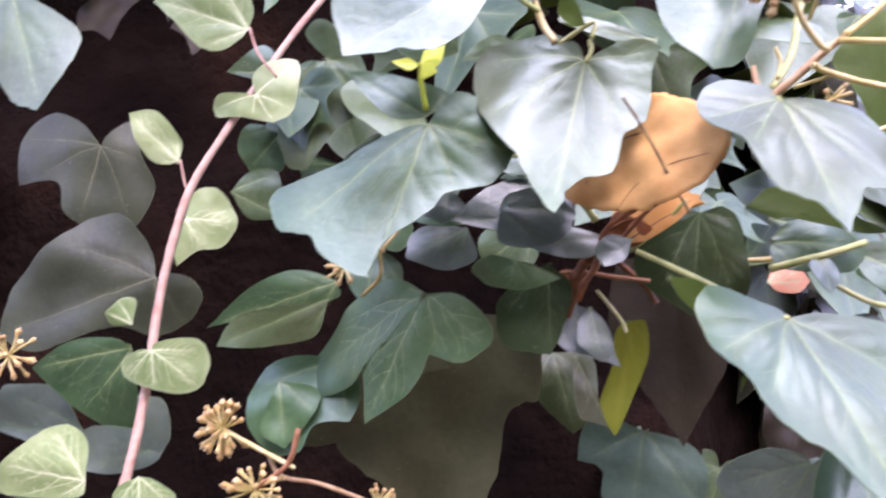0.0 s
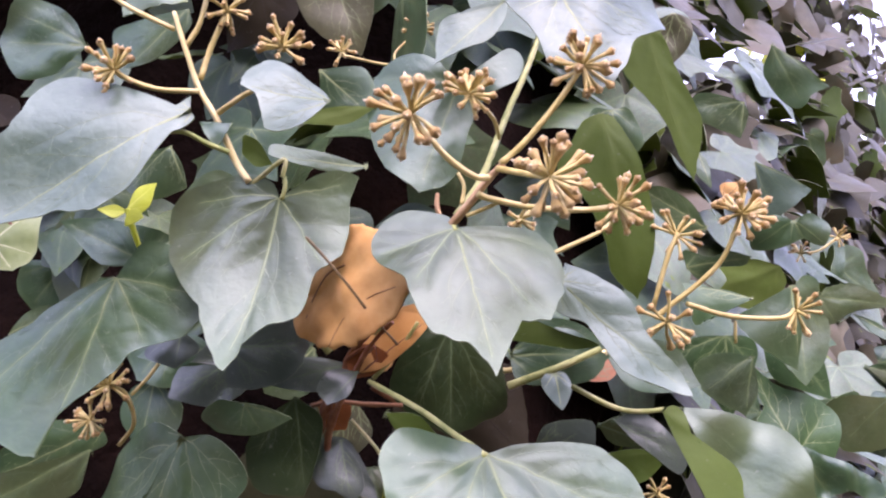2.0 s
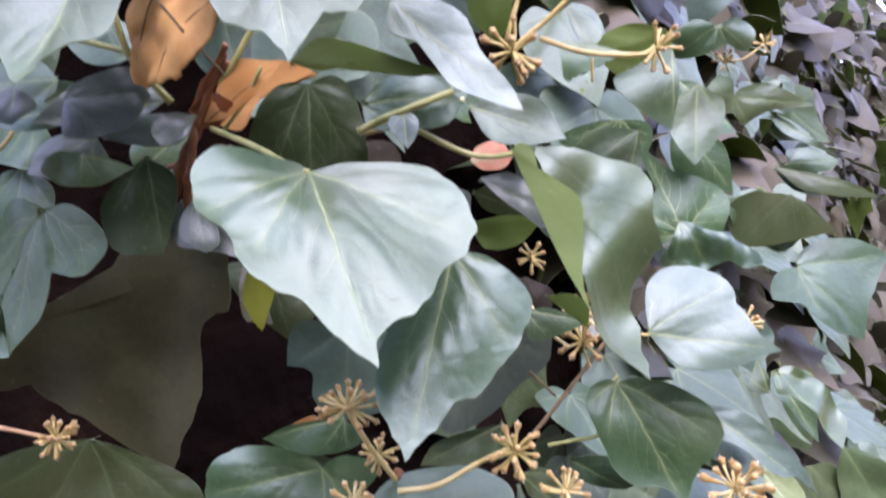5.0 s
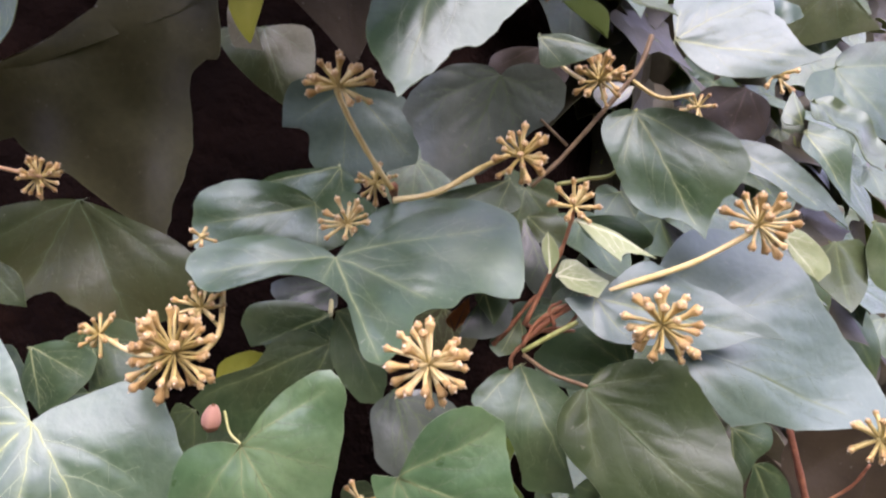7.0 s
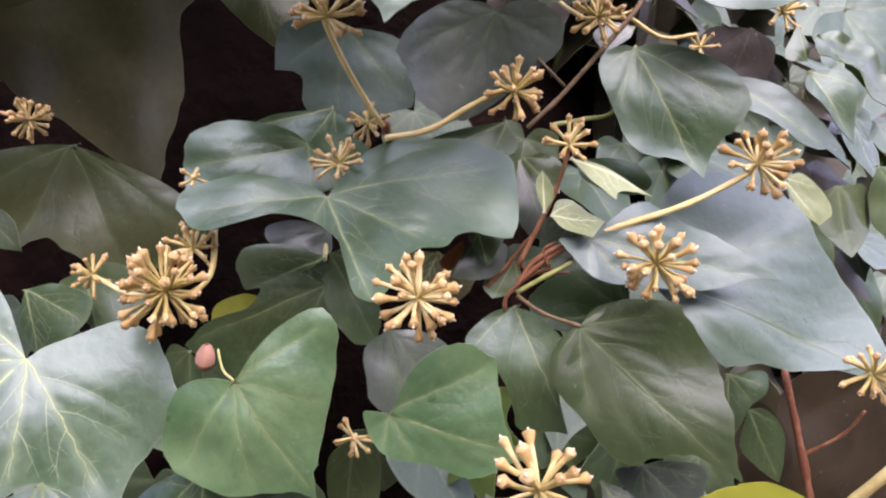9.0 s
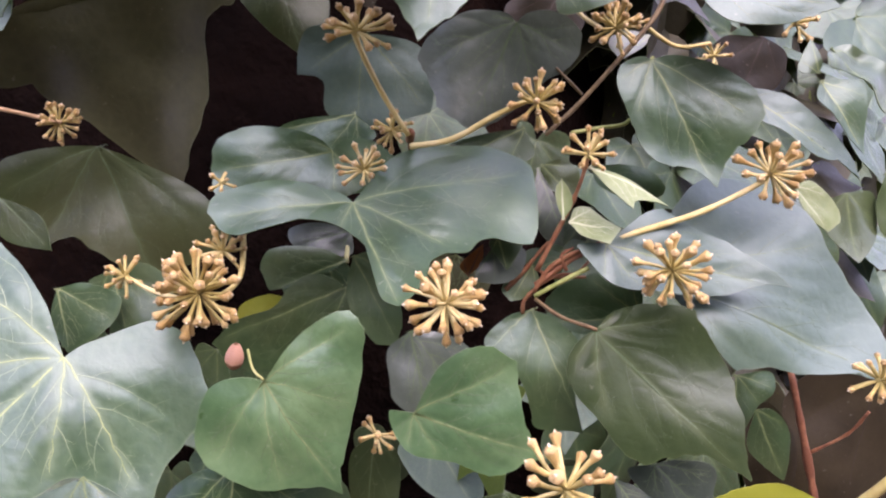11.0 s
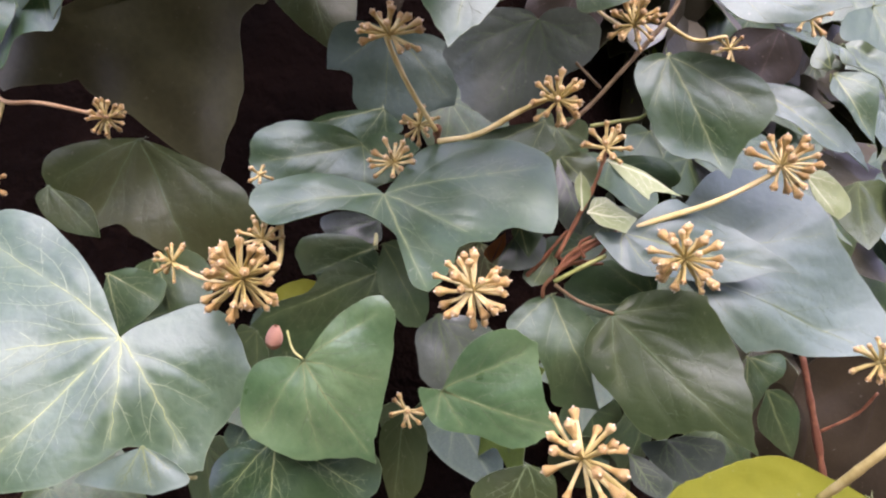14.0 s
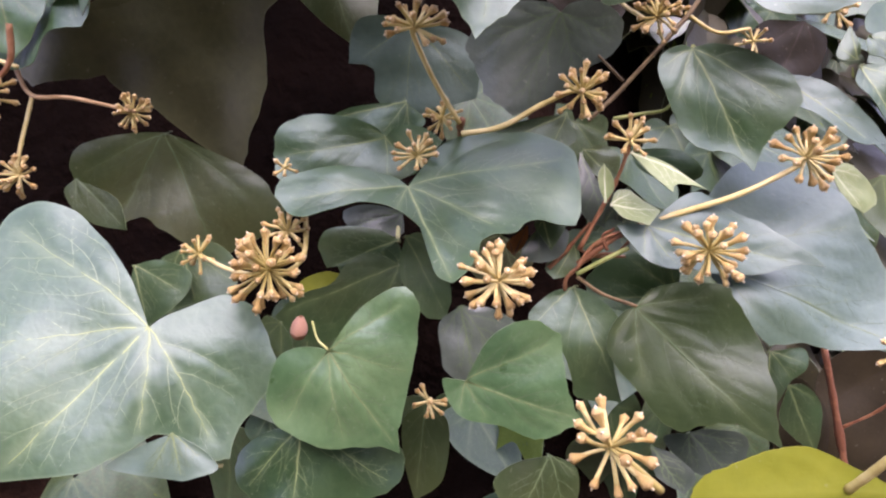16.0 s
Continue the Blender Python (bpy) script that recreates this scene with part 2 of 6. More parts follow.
def margin(left, right, steps=5):
    """The leaf's margin from its lobes: (angle off the midrib, length[, pointed]) up one side, the tip, and down the other."""
    keys = [(180, 0.0, 1), *left, (0, 1.0, 1), *right]
    p = [np.array((k[1] * math.sin(radians(k[0])), k[1] * math.cos(radians(k[0])))) for k in keys]
    sharp = [len(k) > 2 for k in keys]
    n, out = len(p), []
    for i in range(n):
        a, b, before, after = p[i], p[(i + 1) % n], p[i - 1], p[(i + 2) % n]
        ta = (b - a) * 0.8 if sharp[i] else (b - before) * 0.5
        tb = (b - a) * 0.8 if sharp[(i + 1) % n] else (after - a) * 0.5
        for s in np.arange(steps) / steps:
            h1, h2, h3, h4 = 2 * s**3 - 3 * s**2 + 1, -2 * s**3 + 3 * s**2, s**3 - 2 * s**2 + s, s**3 - s**2
            out.append(a * h1 + b * h2 + ta * h3 + tb * h4)
    return np.array(out)


def relief(rng, wild=1.0, crease=None, ripple=0.0, sag=None):
    """How a leaf's blade leaves its plane, in leaf lengths: arched along the midrib, folded or spread, wavy at the margin."""
    fold, arch, twist, wave, ph = rng.uniform(-0.12, 0.16) * wild, rng.uniform(-0.09, 0.05), rng.uniform(-0.06, 0.06), rng.uniform(0.012, 0.04) * wild, rng.uniform(0, 6.28)
    if crease is not None:
        fold = crease
    if sag is not None:
        arch = -sag
    k, dome = rng.integers(4, 8), rng.uniform(0.06, 0.24) / wild ** 2
    swell = [(rng.uniform(-12, 12), rng.uniform(-11, 11), rng.uniform(0, 6.28), rng.uniform(0.004, 0.010) * wild) for i in range(5)]

    def z(x, y):
        a, r = np.arctan2(x, y), np.hypot(x, y)
        return dome * (0.06 - x * x - 0.5 * (y - 0.4) ** 2) + 0.5 * fold * (np.sqrt(x * x + 0.003) - 0.055) + arch * 4 * np.clip(y, -0.3, 1) * (1 - np.clip(y, 0, 1)) * 0.5 + twist * x * y + wave * r * r * np.sin(k * a + ph) + sum(h * np.sin(u * x + v * y + p) for u, v, p, h in swell) + ripple * np.sin(13 * y - 6 * x + 0.6) * np.clip(4 * r, 0, 1)
    return z


def gap_to(xy, lines):
    """How far each point lies from the nearest of some lines, in leaf lengths."""
    best = np.full(len(xy), 9.0)
    for line in lines:
        a, ab = line[:-1], line[1:] - line[:-1]
        off = xy[:, None] - a
        s = np.clip((off * ab).sum(2) / np.maximum((ab * ab).sum(1), 1e-12), 0, 1)
        best = np.minimum(best, np.sqrt(((off - s[:, :, None] * ab) ** 2).sum(2)).min(1))
    return best


def puff(xy, lines):
    """How far the blade swells between its veins, in leaf lengths, and how near a main vein each point is (1 on it)."""
    wide = gap_to(xy, [q for q, w in lines if w > 0.5])
    close = gap_to(xy, [q for q, w in lines if 0.25 < w <= 0.5])
    return 0.006 * (1 - np.exp(-((wide / 0.05) ** 2))) + 0.0042 * (1 - np.exp(-((close / 0.032) ** 2))), np.exp(-((wide / 0.020) ** 2))


def blade(name, edge, size, z, tone, thick=0.00035, rings=(0.05, 0.12, 0.19, 0.26, 0.33, 0.40, 0.47, 0.54, 0.61, 0.68, 0.75, 0.82, 0.89, 0.945, 0.982, 1.0), lines=()):
    """The blade as a fan of rings from the leaf's base to its margin, with an upper and a lower skin."""
    n = len(edge)
    xy = np.vstack([[[0, 0]]] + [edge * s for s in rings])
    lift, halo = puff(xy, lines)
    top = np.column_stack([xy, z(xy[:, 0], xy[:, 1]) + lift]) * size
    halo[-n:] = np.maximum(halo[-n:], 0.8)  # the pale horny margin
    low = top - (0, 0, thick)
    m = len(top)
    faces, slots = [], []
    for side, off in ((0, 0), (1, m)):
        tri = [(off, off + 1 + i, off + 1 + (i + 1) % n) for i in range(n)]
        quads = [(off + 1 + r * n + i, off + 1 + r * n + (i + 1) % n, off + 1 + (r + 1) * n + (i + 1) % n, off + 1 + (r + 1) * n + i) for r in range(len(rings) - 1) for i in range(n)]
        if not side:
            faces += tri + [q[::-1] for q in quads]
        else:
            faces += [t[::-1] for t in tri] + quads
        slots += [side] * (n + len(quads))
    o = 1 + (len(rings) - 1) * n
    faces += [(2 * m + i, 2 * m + (i + 1) % n, 2 * m + n + (i + 1) % n, 2 * m + n + i) for i in range(n)]
    slots += [2] * n
    me = mesh_of(name, np.vstack([top, low, top[o:], low[o:]]), faces, TONES[tone][:3], slots)
    me.attributes.new("vein_side", "FLOAT", "POINT").data.foreach_set("value", np.concatenate([halo, halo, halo[o:], halo[o:]]).astype(np.float32))
    return me, BVHTree.FromPolygons([tuple(v) for v in top], faces[:n * len(rings)])


def reach(edge, a):
    """How far the margin lies from the base in the direction a."""
    ang, r = np.arctan2(edge[:, 0], edge[:, 1]), np.hypot(edge[:, 0], edge[:, 1])
    d = np.abs((ang - a + math.pi) % (2 * math.pi) - math.pi)
    return r[d < 0.16].min() if (d < 0.16).any() else r[d.argmin()]


def polar(r, a):
    return np.array((r * math.sin(a), r * math.cos(a)))


def on_blade(p, edge):
    """Whether a point lies on the blade."""
    ex, ey = edge[:, 0], edge[:, 1]
    nx, ny = np.roll(ex, -1), np.roll(ey, -1)
    with np.errstate(divide="ignore", invalid="ignore"):
        cross = ((ey > p[1]) != (ny > p[1])) & (p[0] < (nx - ex) * (p[1] - ey) / (ny - ey) + ex)
    return cross.sum() % 2 == 1


def turned(d, a):
    return np.array((d[0] * math.cos(a) - d[1] * math.sin(a), d[0] * math.sin(a) + d[1] * math.cos(a)))


def vein_lines(edge, lobes, fine=True):
    """Main veins from the base to the lobes; side veins that arch off them towards the margin and stop halfway to the next main vein; short forks of those."""
    rng = np.random.default_rng(int(1e5 * abs(edge[7, 0])))
    inner = edge * 0.955
    mains = []
    for a, w in sorted([(0.0, 1.0)] + [(a, 0.66) for a in lobes]):
        r = 0.96 if a == 0.0 else reach(edge, a) * 0.93
        bow = rng.uniform(-0.05, 0.05) if a == 0.0 else math.copysign(0.16, a)
        line = [polar(r * s, a + bow * (1 - s) ** 2 - bow * 0.25) + (rng.normal(0, 0.0035, 2) if 0 < s < 1 else 0) for s in np.linspace(0, 1, 13)]
        keep = [line[0]]
        for q in line[1:]:
            if np.hypot(*q) > 0.06 and not on_blade(q, inner):
                break
            keep.append(q)
        if len(keep) > 3:
            mains.append((np.array(keep), w))
    if not fine or not mains:
        return mains
    out, clouds = list(mains), [np.vstack([q[:-1] + (q[1:] - q[:-1]) * s for s in (0, 0.5)]) for q, w in mains]

    def grow(p, d, own, steps, bend, room):
        line = [p]
        for i in range(steps):
            d = turned(d, bend + rng.normal(0, 0.07))
            q = line[-1] + d * 0.026
            if not on_blade(q, inner):
                break
            near = [np.hypot(*(c - q).T).min() for c in clouds]
            if any(near[k] < near[own] * room for k in range(len(near)) if k != own):
                break
            line.append(q)
        return np.array(line)

    for i, (m, w) in enumerate(mains):
        n, side = len(m), 1 if rng.uniform() < 0.5 else -1
        length = np.hypot(*(m[-1] - m[0]))
        s = rng.uniform(0.10, 0.16)
        while s < 0.90:
            k = min(int(s * (n - 1)), n - 2)
            f = s * (n - 1) - k
            p, d = m[k] * (1 - f) + m[k + 1] * f, m[k + 1] - m[k]
            d = d / max(np.hypot(*d), 1e-9)
            out_of = side * (0.86 - 0.25 * s + rng.uniform(-0.1, 0.1))
            line = grow(p, turned(d, out_of), i, int((1 - s) * length * 26) + 4, -side * 0.035, 0.9)
            if len(line) > 3:
                out.append((line, 0.46 * min(1, 0.55 + 0.08 * len(line)) * (0.8 + 0.2 * w)))
                for q, hand in zip(range(3, len(line) - 1, 3), itertools.cycle((1, -1))):
                    e = line[q + 1] - line[q]
                    fork = grow(line[q], turned(e / np.hypot(*e), hand * rng.uniform(0.7, 1.1)), i, rng.integers(2, 5), -hand * 0.06, 0.9)
                    if len(fork) > 2:
                        out.append((fork, 0.2))
            side = -side
            s += rng.uniform(0.065, 0.115) / max(length, 0.4)
    return out


def veins(name, lines, size, skin_tree, tone, width=0.00036):
    """The veins as low ribs that lie on the blade."""
    verts, faces, slots = [], [], []
    for line, w in lines:
        k = len(line)
        for i, c in enumerate(line):
            s = i / (k - 1)
            d = line[min(i + 1, k - 1)] - line[max(i - 1, 0)]
            side = np.array((d[1], -d[0])) / max(np.hypot(*d), 1e-6)
            hw = width * w * (1.15 - 0.9 * s) / size
            at = len(verts)
            for u, h in ((-1, 0.00003), (0, 0.00009), (1, 0.00003)):
                x, y = (c + side * hw * u) * size
                hit = skin_tree.ray_cast(Vector((x, y, size)), Vector((0, 0, -1)))[0]
                verts.append((x, y, (hit.z if hit else 0.0) + h * width / 0.00036))
            if i:
                faces += [(at - 3, at - 2, at + 1, at), (at - 2, at - 1, at + 2, at + 1)]
                slots += [int(w < 0.6)] * 2
    return mesh_of(name, verts, faces, [TONES[tone][3], TONES[tone][4] if len(TONES[tone]) > 4 else FINE if tone in ("dark", "fresh") else TONES[tone][3]], slots)


def lobe_angles(edge):
    """The directions of the side veins: the two lobes on each side that reach out farthest, or their usual places."""
    ang, r = np.arctan2(edge[:, 0], edge[:, 1]), np.hypot(edge[:, 0], edge[:, 1])
    peak = (r >= np.roll(r, 1)) & (r >= np.roll(r, -1)) & (r > 0.2)
    found = []
    for sgn in (-1, 1):
        side = ang * sgn
        got = []
        for k in sorted(np.flatnonzero(peak & (side > radians(24)) & (side < radians(140))), key=lambda k: -r[k]):
            if len(got) < 2 and all(abs(side[k] - g) > radians(30) for g in got):
                got.append(float(side[k]))
        for usual in (radians(44), radians(86)):
            if len(got) < 2 and all(abs(usual - g) > radians(26) for g in got):
                got.append(usual)
        found += [sgn * g for g in got]
    return found


LABELS = {"dull": "dull olive-green ivy leaf with faint veins", "curled": "glossy dark green ivy leaf, curled and wavy", "rust": "dim rusty-brown dying leaf deep in the hedge", "hazel": "dull grey-brown ivy leaf in the shade", "broad": "broad grey-green ivy leaf with yellowish veins", "fresh": "fresh mid-green ivy leaf with pale veins", "pale": "waxy grey-green ivy leaf with a bluish sheen", "tan": "dry tan-orange curled blade", "green": "deep green ivy leaf with pale veins and little sheen", "umber": "near-black brown ivy leaf, deep shade put into its colour", "bronze": "bronzed dull olive ivy leaf deep in the shade", "dark": "glossy dark green ivy leaf with pale veins", "young": "small pale green young ivy leaf on the vine",
          "violet": "dull bluish ivy leaf in the shade", "lime": "bright yellow-green young shoot leaf",
          "dead": "dry orange-brown curled blade", "olive": "yellow-green leaf showing its dull underside", "pink": "small faded pinkish leaf, curled"}


CREASE = {"bronze": 0.30}  # how sharply each kind folds up along its midrib
WILD = {"dead": 2.2, "curled": 3.0, "bronze": 1.25, "umber": 1.3}  # how crumpled each kind is


def leaf(shoot, tone, base, tip, up, left, right, crease=None, sag=None):
    """One ivy leaf: base and tip of its midrib, the way its upper face looks, its lobes on both sides, its fold along the midrib, how far it dips midway."""
    base, tip = Vector(base), Vector(tip)
    size = (tip - base).length
    y = (tip - base).normalized()
    zz = (Vector(up) - y * y.dot(Vector(up))).normalized()
    x = y.cross(zz)
    m = Matrix((x, y, zz)).transposed().to_4x4()
    rng = np.random.default_rng(int(abs(base.x * 7919 + base.z * 104729 + tip.x * 1299709)))
    z, edge = relief(rng, WILD.get(tone, 1.0), CREASE.get(tone, crease), 0.042 if tone == "curled" else 0.0, sag), margin(left, right)
    a = np.arange(len(edge)) / len(edge) * 2 * math.pi
    edge = edge * (1 + sum(rng.uniform(0.002, 0.006) * np.sin(k * a + rng.uniform(0, 6.28)) for k in (9, 14, 21, 29)))[:, None]
    plain = tone in ("dead", "tan", "umber", "hazel", "rust") or size < 0.016
    lines = vein_lines(edge, lobe_angles(edge)[:: 3 if tone == "dead" else 1], not plain)
    rings = (0.12, 0.26, 0.40, 0.54, 0.68, 0.80, 0.91, 1.0) if size < 0.03 else (0.05, 0.12, 0.19, 0.26, 0.33, 0.40, 0.47, 0.54, 0.61, 0.68, 0.75, 0.82, 0.89, 0.945, 0.982, 1.0)
    me, tree = blade("leaf", edge, size, z, tone, rings=rings, lines=lines)
    ob = part("leaf", me, shoot, LABELS[tone], Matrix.Translation(base - shoot.location) @ m)
    if lines:
        part("venation", veins("venation", lines, size, tree, tone), ob)
    return ob


def tube(points, r0, r1, sides=8, lump=0.0, rng=None, per=4):
    """A tapered tube through points, smoothed."""
    p = [np.array(q, float) for q in points]
    path = []
    for i in range(len(p) - 1):
        a, b = p[i], p[i + 1]
        ta = (b - p[i - 1]) * 0.5 if i else b - a
        tb = (p[i + 2] - a) * 0.5 if i + 2 < len(p) else b - a
        for s in np.arange(per) / per:
            path.append(a * (2 * s**3 - 3 * s**2 + 1) + b * (3 * s**2 - 2 * s**3) + ta * (s**3 - 2 * s**2 + s) + tb * (s**3 - s**2))
    path.append(p[-1])
    verts, faces, n = [], [], len(path)
    ref = np.array((0.3, 0.9, 0.2))
    for i, c in enumerate(path):
        d = path[min(i + 1, n - 1)] - path[max(i - 1, 0)]
        d = d / max(np.linalg.norm(d), 1e-9)
        u = np.cross(d, ref)
        u /= max(np.linalg.norm(u), 1e-9)
        v = np.cross(d, u)
        r = (r0 + (r1 - r0) * i / (n - 1)) * (1 + (lump * rng.uniform(-1, 1) if rng is not None else 0))
        for k in range(sides):
            a = 2 * math.pi * k / sides
            verts.append(c + (u * math.cos(a) + v * math.sin(a)) * r)
        if i:
            o = i * sides
            faces += [(o - sides + k, o - sides + (k + 1) % sides, o + (k + 1) % sides, o + k) for k in range(sides)]
    faces += [tuple(range(sides))[::-1], tuple(range((n - 1) * sides, n * sides))]
    return verts, faces


STEMS = {"fl": ("flower_stalk", STALK), "pet": ("petiole", PETIOLE), "brown": ("woody_stem", BROWN), "dark": ("dry_stalk", DARK_STEM), "twig": ("woody_stem", TWIG), "vine": ("vine_stem", VINE), "lime": ("sprout_stalk", LIME)}


def stem(shoot, kind, r0, r1, *points):
    """A stem or stalk of the shoot; radii in millimetres."""
    name, mat = STEMS[kind]
    rng = np.random.default_rng(int(abs(points[0][0] * 1e4 + points[0][2] * 1e3)))
    v, f = tube([np.array(p) - np.array(shoot.location) for p in points], r0 / 1000, r1 / 1000, 8, 0.26 if kind == "brown" else 0.08, rng, 5)
    return part(name, mesh_of(name, v, f, [mat]), shoot)


def lathe(name, profile, mats, slots, sides=10):
    verts, faces, ids = [], [], []
    for i, (r, h) in enumerate(profile):
        for k in range(sides):
            a = 2 * math.pi * k / sides
            w = 1 + 0.09 * math.cos(5 * a) * (i < 7)
            verts.append((r * w * math.cos(a), r * w * math.sin(a), h))
        if i:
            o = i * sides
            faces += [(o - sides + k, o - sides + (k + 1) % sides, o + (k + 1) % sides, o + k) for k in range(sides)]
            ids += [slots[i - 1]] * sides
    faces.append(tuple(range((len(profile) - 1) * sides, len(profile) * sides)))
    ids.append(slots[-1])
    return mesh_of(name, verts, faces, mats, ids)


# a bud one unit wide: a cup, a flat shoulder and a small pale tip
BUD_MESH = lathe("bud", [(0.13, -1.45), (0.16, -1.05), (0.26, -0.62), (0.40, -0.20), (0.50, 0.12), (0.52, 0.26), (0.42, 0.40), (0.26, 0.48), (0.12, 0.54), (0.085, 0.70), (0.03, 0.76)],
                 [BUD, CAP, TIP], [0, 0, 0, 0, 1, 1, 1, 1, 2, 2, 2])


PINK_BUD = lathe("leaf_bud", [(0.16, -0.72), (0.31, -0.6), (0.43, -0.30), (0.46, 0.0), (0.40, 0.32), (0.27, 0.58), (0.12, 0.74), (0.04, 0.80)], [PINK, BROWN], [1, 1, 0, 0, 0, 0, 1, 1], 12)


def leaf_bud(shoot, at, axis, size):
    """A plump unopened leaf bud."""
    m = Vector(axis).to_track_quat("Z", "Y").to_matrix().to_4x4() @ Matrix.Diagonal((size, size, size, 1))
    return part("leaf_bud", PINK_BUD, shoot, "plump orange-pink leaf bud with brown ends", Matrix.Translation(Vector(at) - shoot.location) @ m)


def umbel(shoot, at, radius, axis, count):
    """A ball of flower buds on thin stalks round one point."""
    rng = np.random.default_rng(int(abs(at[0] * 9973 + at[2] * 7877) * 10))
    turn = Vector(axis).to_track_quat("Z", "Y").to_matrix().to_4x4()
    verts, faces, ends = [], [], []
    count = round(count * 1.2)
    for i in range(count):
        c = 1 - (i + 0.5) / count * 1.42
        a = i * 2.39996 + rng.uniform(-0.2, 0.2)
        s = math.sqrt(max(0, 1 - c * c))
        d = np.array((s * math.cos(a), s * math.sin(a), c)) + rng.normal(0, 0.15, 3)
        d /= np.linalg.norm(d)
        end = d * radius * rng.uniform(0.70, 1.0)
        sag = np.array((0, 0, 0)) + np.cross(d, (0, 0, 1)) * radius * rng.uniform(-0.06, 0.06)
        v, f = tube([(0, 0, 0), end * 0.5 + sag, end], 0.0005, 0.00068, 5, per=2)
        faces += [tuple(k + len(verts) for k in q) for q in f]
        verts += v
        ends.append((end, d))
    v, f = tube([(0, 0, -0.0016), (0, 0, 0), (0, 0, 0.0012)], 0.0009, 0.0012, 7, per=2)
    faces += [tuple(k + len(verts) for k in q) for q in f]
    verts += v
    ob = part("umbel", mesh_of("umbel", verts, faces, [STALK]), shoot, "round cluster of tan ivy flower buds", Matrix.Translation(Vector(at) - shoot.location) @ turn)
    w = min(0.0032, max(0.0018, radius * (0.235 if count < 40 else 0.20)))
    for end, d in ends:
        k = w * rng.uniform(0.72, 1.15)
        m = Matrix.Translation(end) @ Vector(d).to_track_quat("Z", "Y").to_matrix().to_4x4() @ Matrix.Diagonal((k, k, k * rng.uniform(0.9, 1.25), 1))
        part("bud", BUD_MESH, ob, "", m)
    return ob


# ---- ground and the near-black sheet that stands for shade in the hedge ----
def sheet(name, nx, nz, f, mat, thick):
    v = [f(i / nx, k / nz) for k in range(nz + 1) for i in range(nx + 1)]
    n = len(v)
    v += [(x, y + thick, z) for x, y, z in v]
    w = nx + 1
    faces = [(k * w + i, k * w + i + 1, (k + 1) * w + i + 1, (k + 1) * w + i) for k in range(nz) for i in range(nx)]
    faces += [tuple(n + q for q in f[::-1]) for f in faces]
    loop = list(range(w)) + [k * w + nx for k in range(1, nz + 1)] + [nz * w + i for i in range(nx - 1, -1, -1)] + [k * w for k in range(nz - 1, 0, -1)]
    faces += [(b, a, a + n, b + n) for a, b in zip(loop, loop[1:] + loop[:1])]
    return new(name, mesh_of(name, v, faces, [mat]))


# dark green for the added screen that is never in view
SCREEN_HEDGE = skin("unseen_hedge", (0.015, 0.022, 0.010), (0.035, 0.055, 0.022), (0.07, 0.10, 0.04), 0.8, 14, 0.2, 0.05)


def depth_at(x):
    """How far back the hedge's leafy face lies at x."""
    return 0.40 + 0.95 * max(0.0, x - 0.17) + 0.1 * max(0.0, -x - 0.05)


def top_at(x):
    """How high the hedge stands at x."""
    return 2.3 if x < 0.28 else max(1.66, 2.3 - (x - 0.28) * 3.2)


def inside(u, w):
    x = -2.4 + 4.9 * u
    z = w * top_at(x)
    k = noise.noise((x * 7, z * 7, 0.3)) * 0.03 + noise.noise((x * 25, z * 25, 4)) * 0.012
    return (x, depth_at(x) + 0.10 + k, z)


# backing sheet, its colour painted dark as the hedge's inner shade
tagged(sheet("wall_ivy_inside", 196, 80, inside, HOLLOW_SHADE, 0.35), "near-black sheet painted as the shade inside the ivy hedge", "hedge interior", kind="structure")
g = new("ground", mesh_of("ground", [(-400, -400, 0), (400, -400, 0), (400, 400, 0), (-400, 400, 0)], [(0, 1, 2, 3)], [GROUND]))
tagged(g, "bare earth ground before the hedge", "ground", kind="structure")

# an unseen dark screen, added behind the walker to block the low sky
def opposite(u, w):
    x, z = -6 + 12 * u, 3.3 * w
    return (x, -3.0 + 0.25 * noise.noise((x * 1.3, z * 1.3, 2)) + 0.1 * noise.noise((x * 5, z * 5, 8)), z + (0.5 * noise.noise((x * 0.9, 3, 1)) + 0.25 * noise.noise((x * 3, 7, 1))) * w)


tagged(sheet("wall_opposite", 120, 40, opposite, SCREEN_HEDGE, -0.5), "unseen dark hedge added behind the camera to block low sky", "hedge", kind="structure")

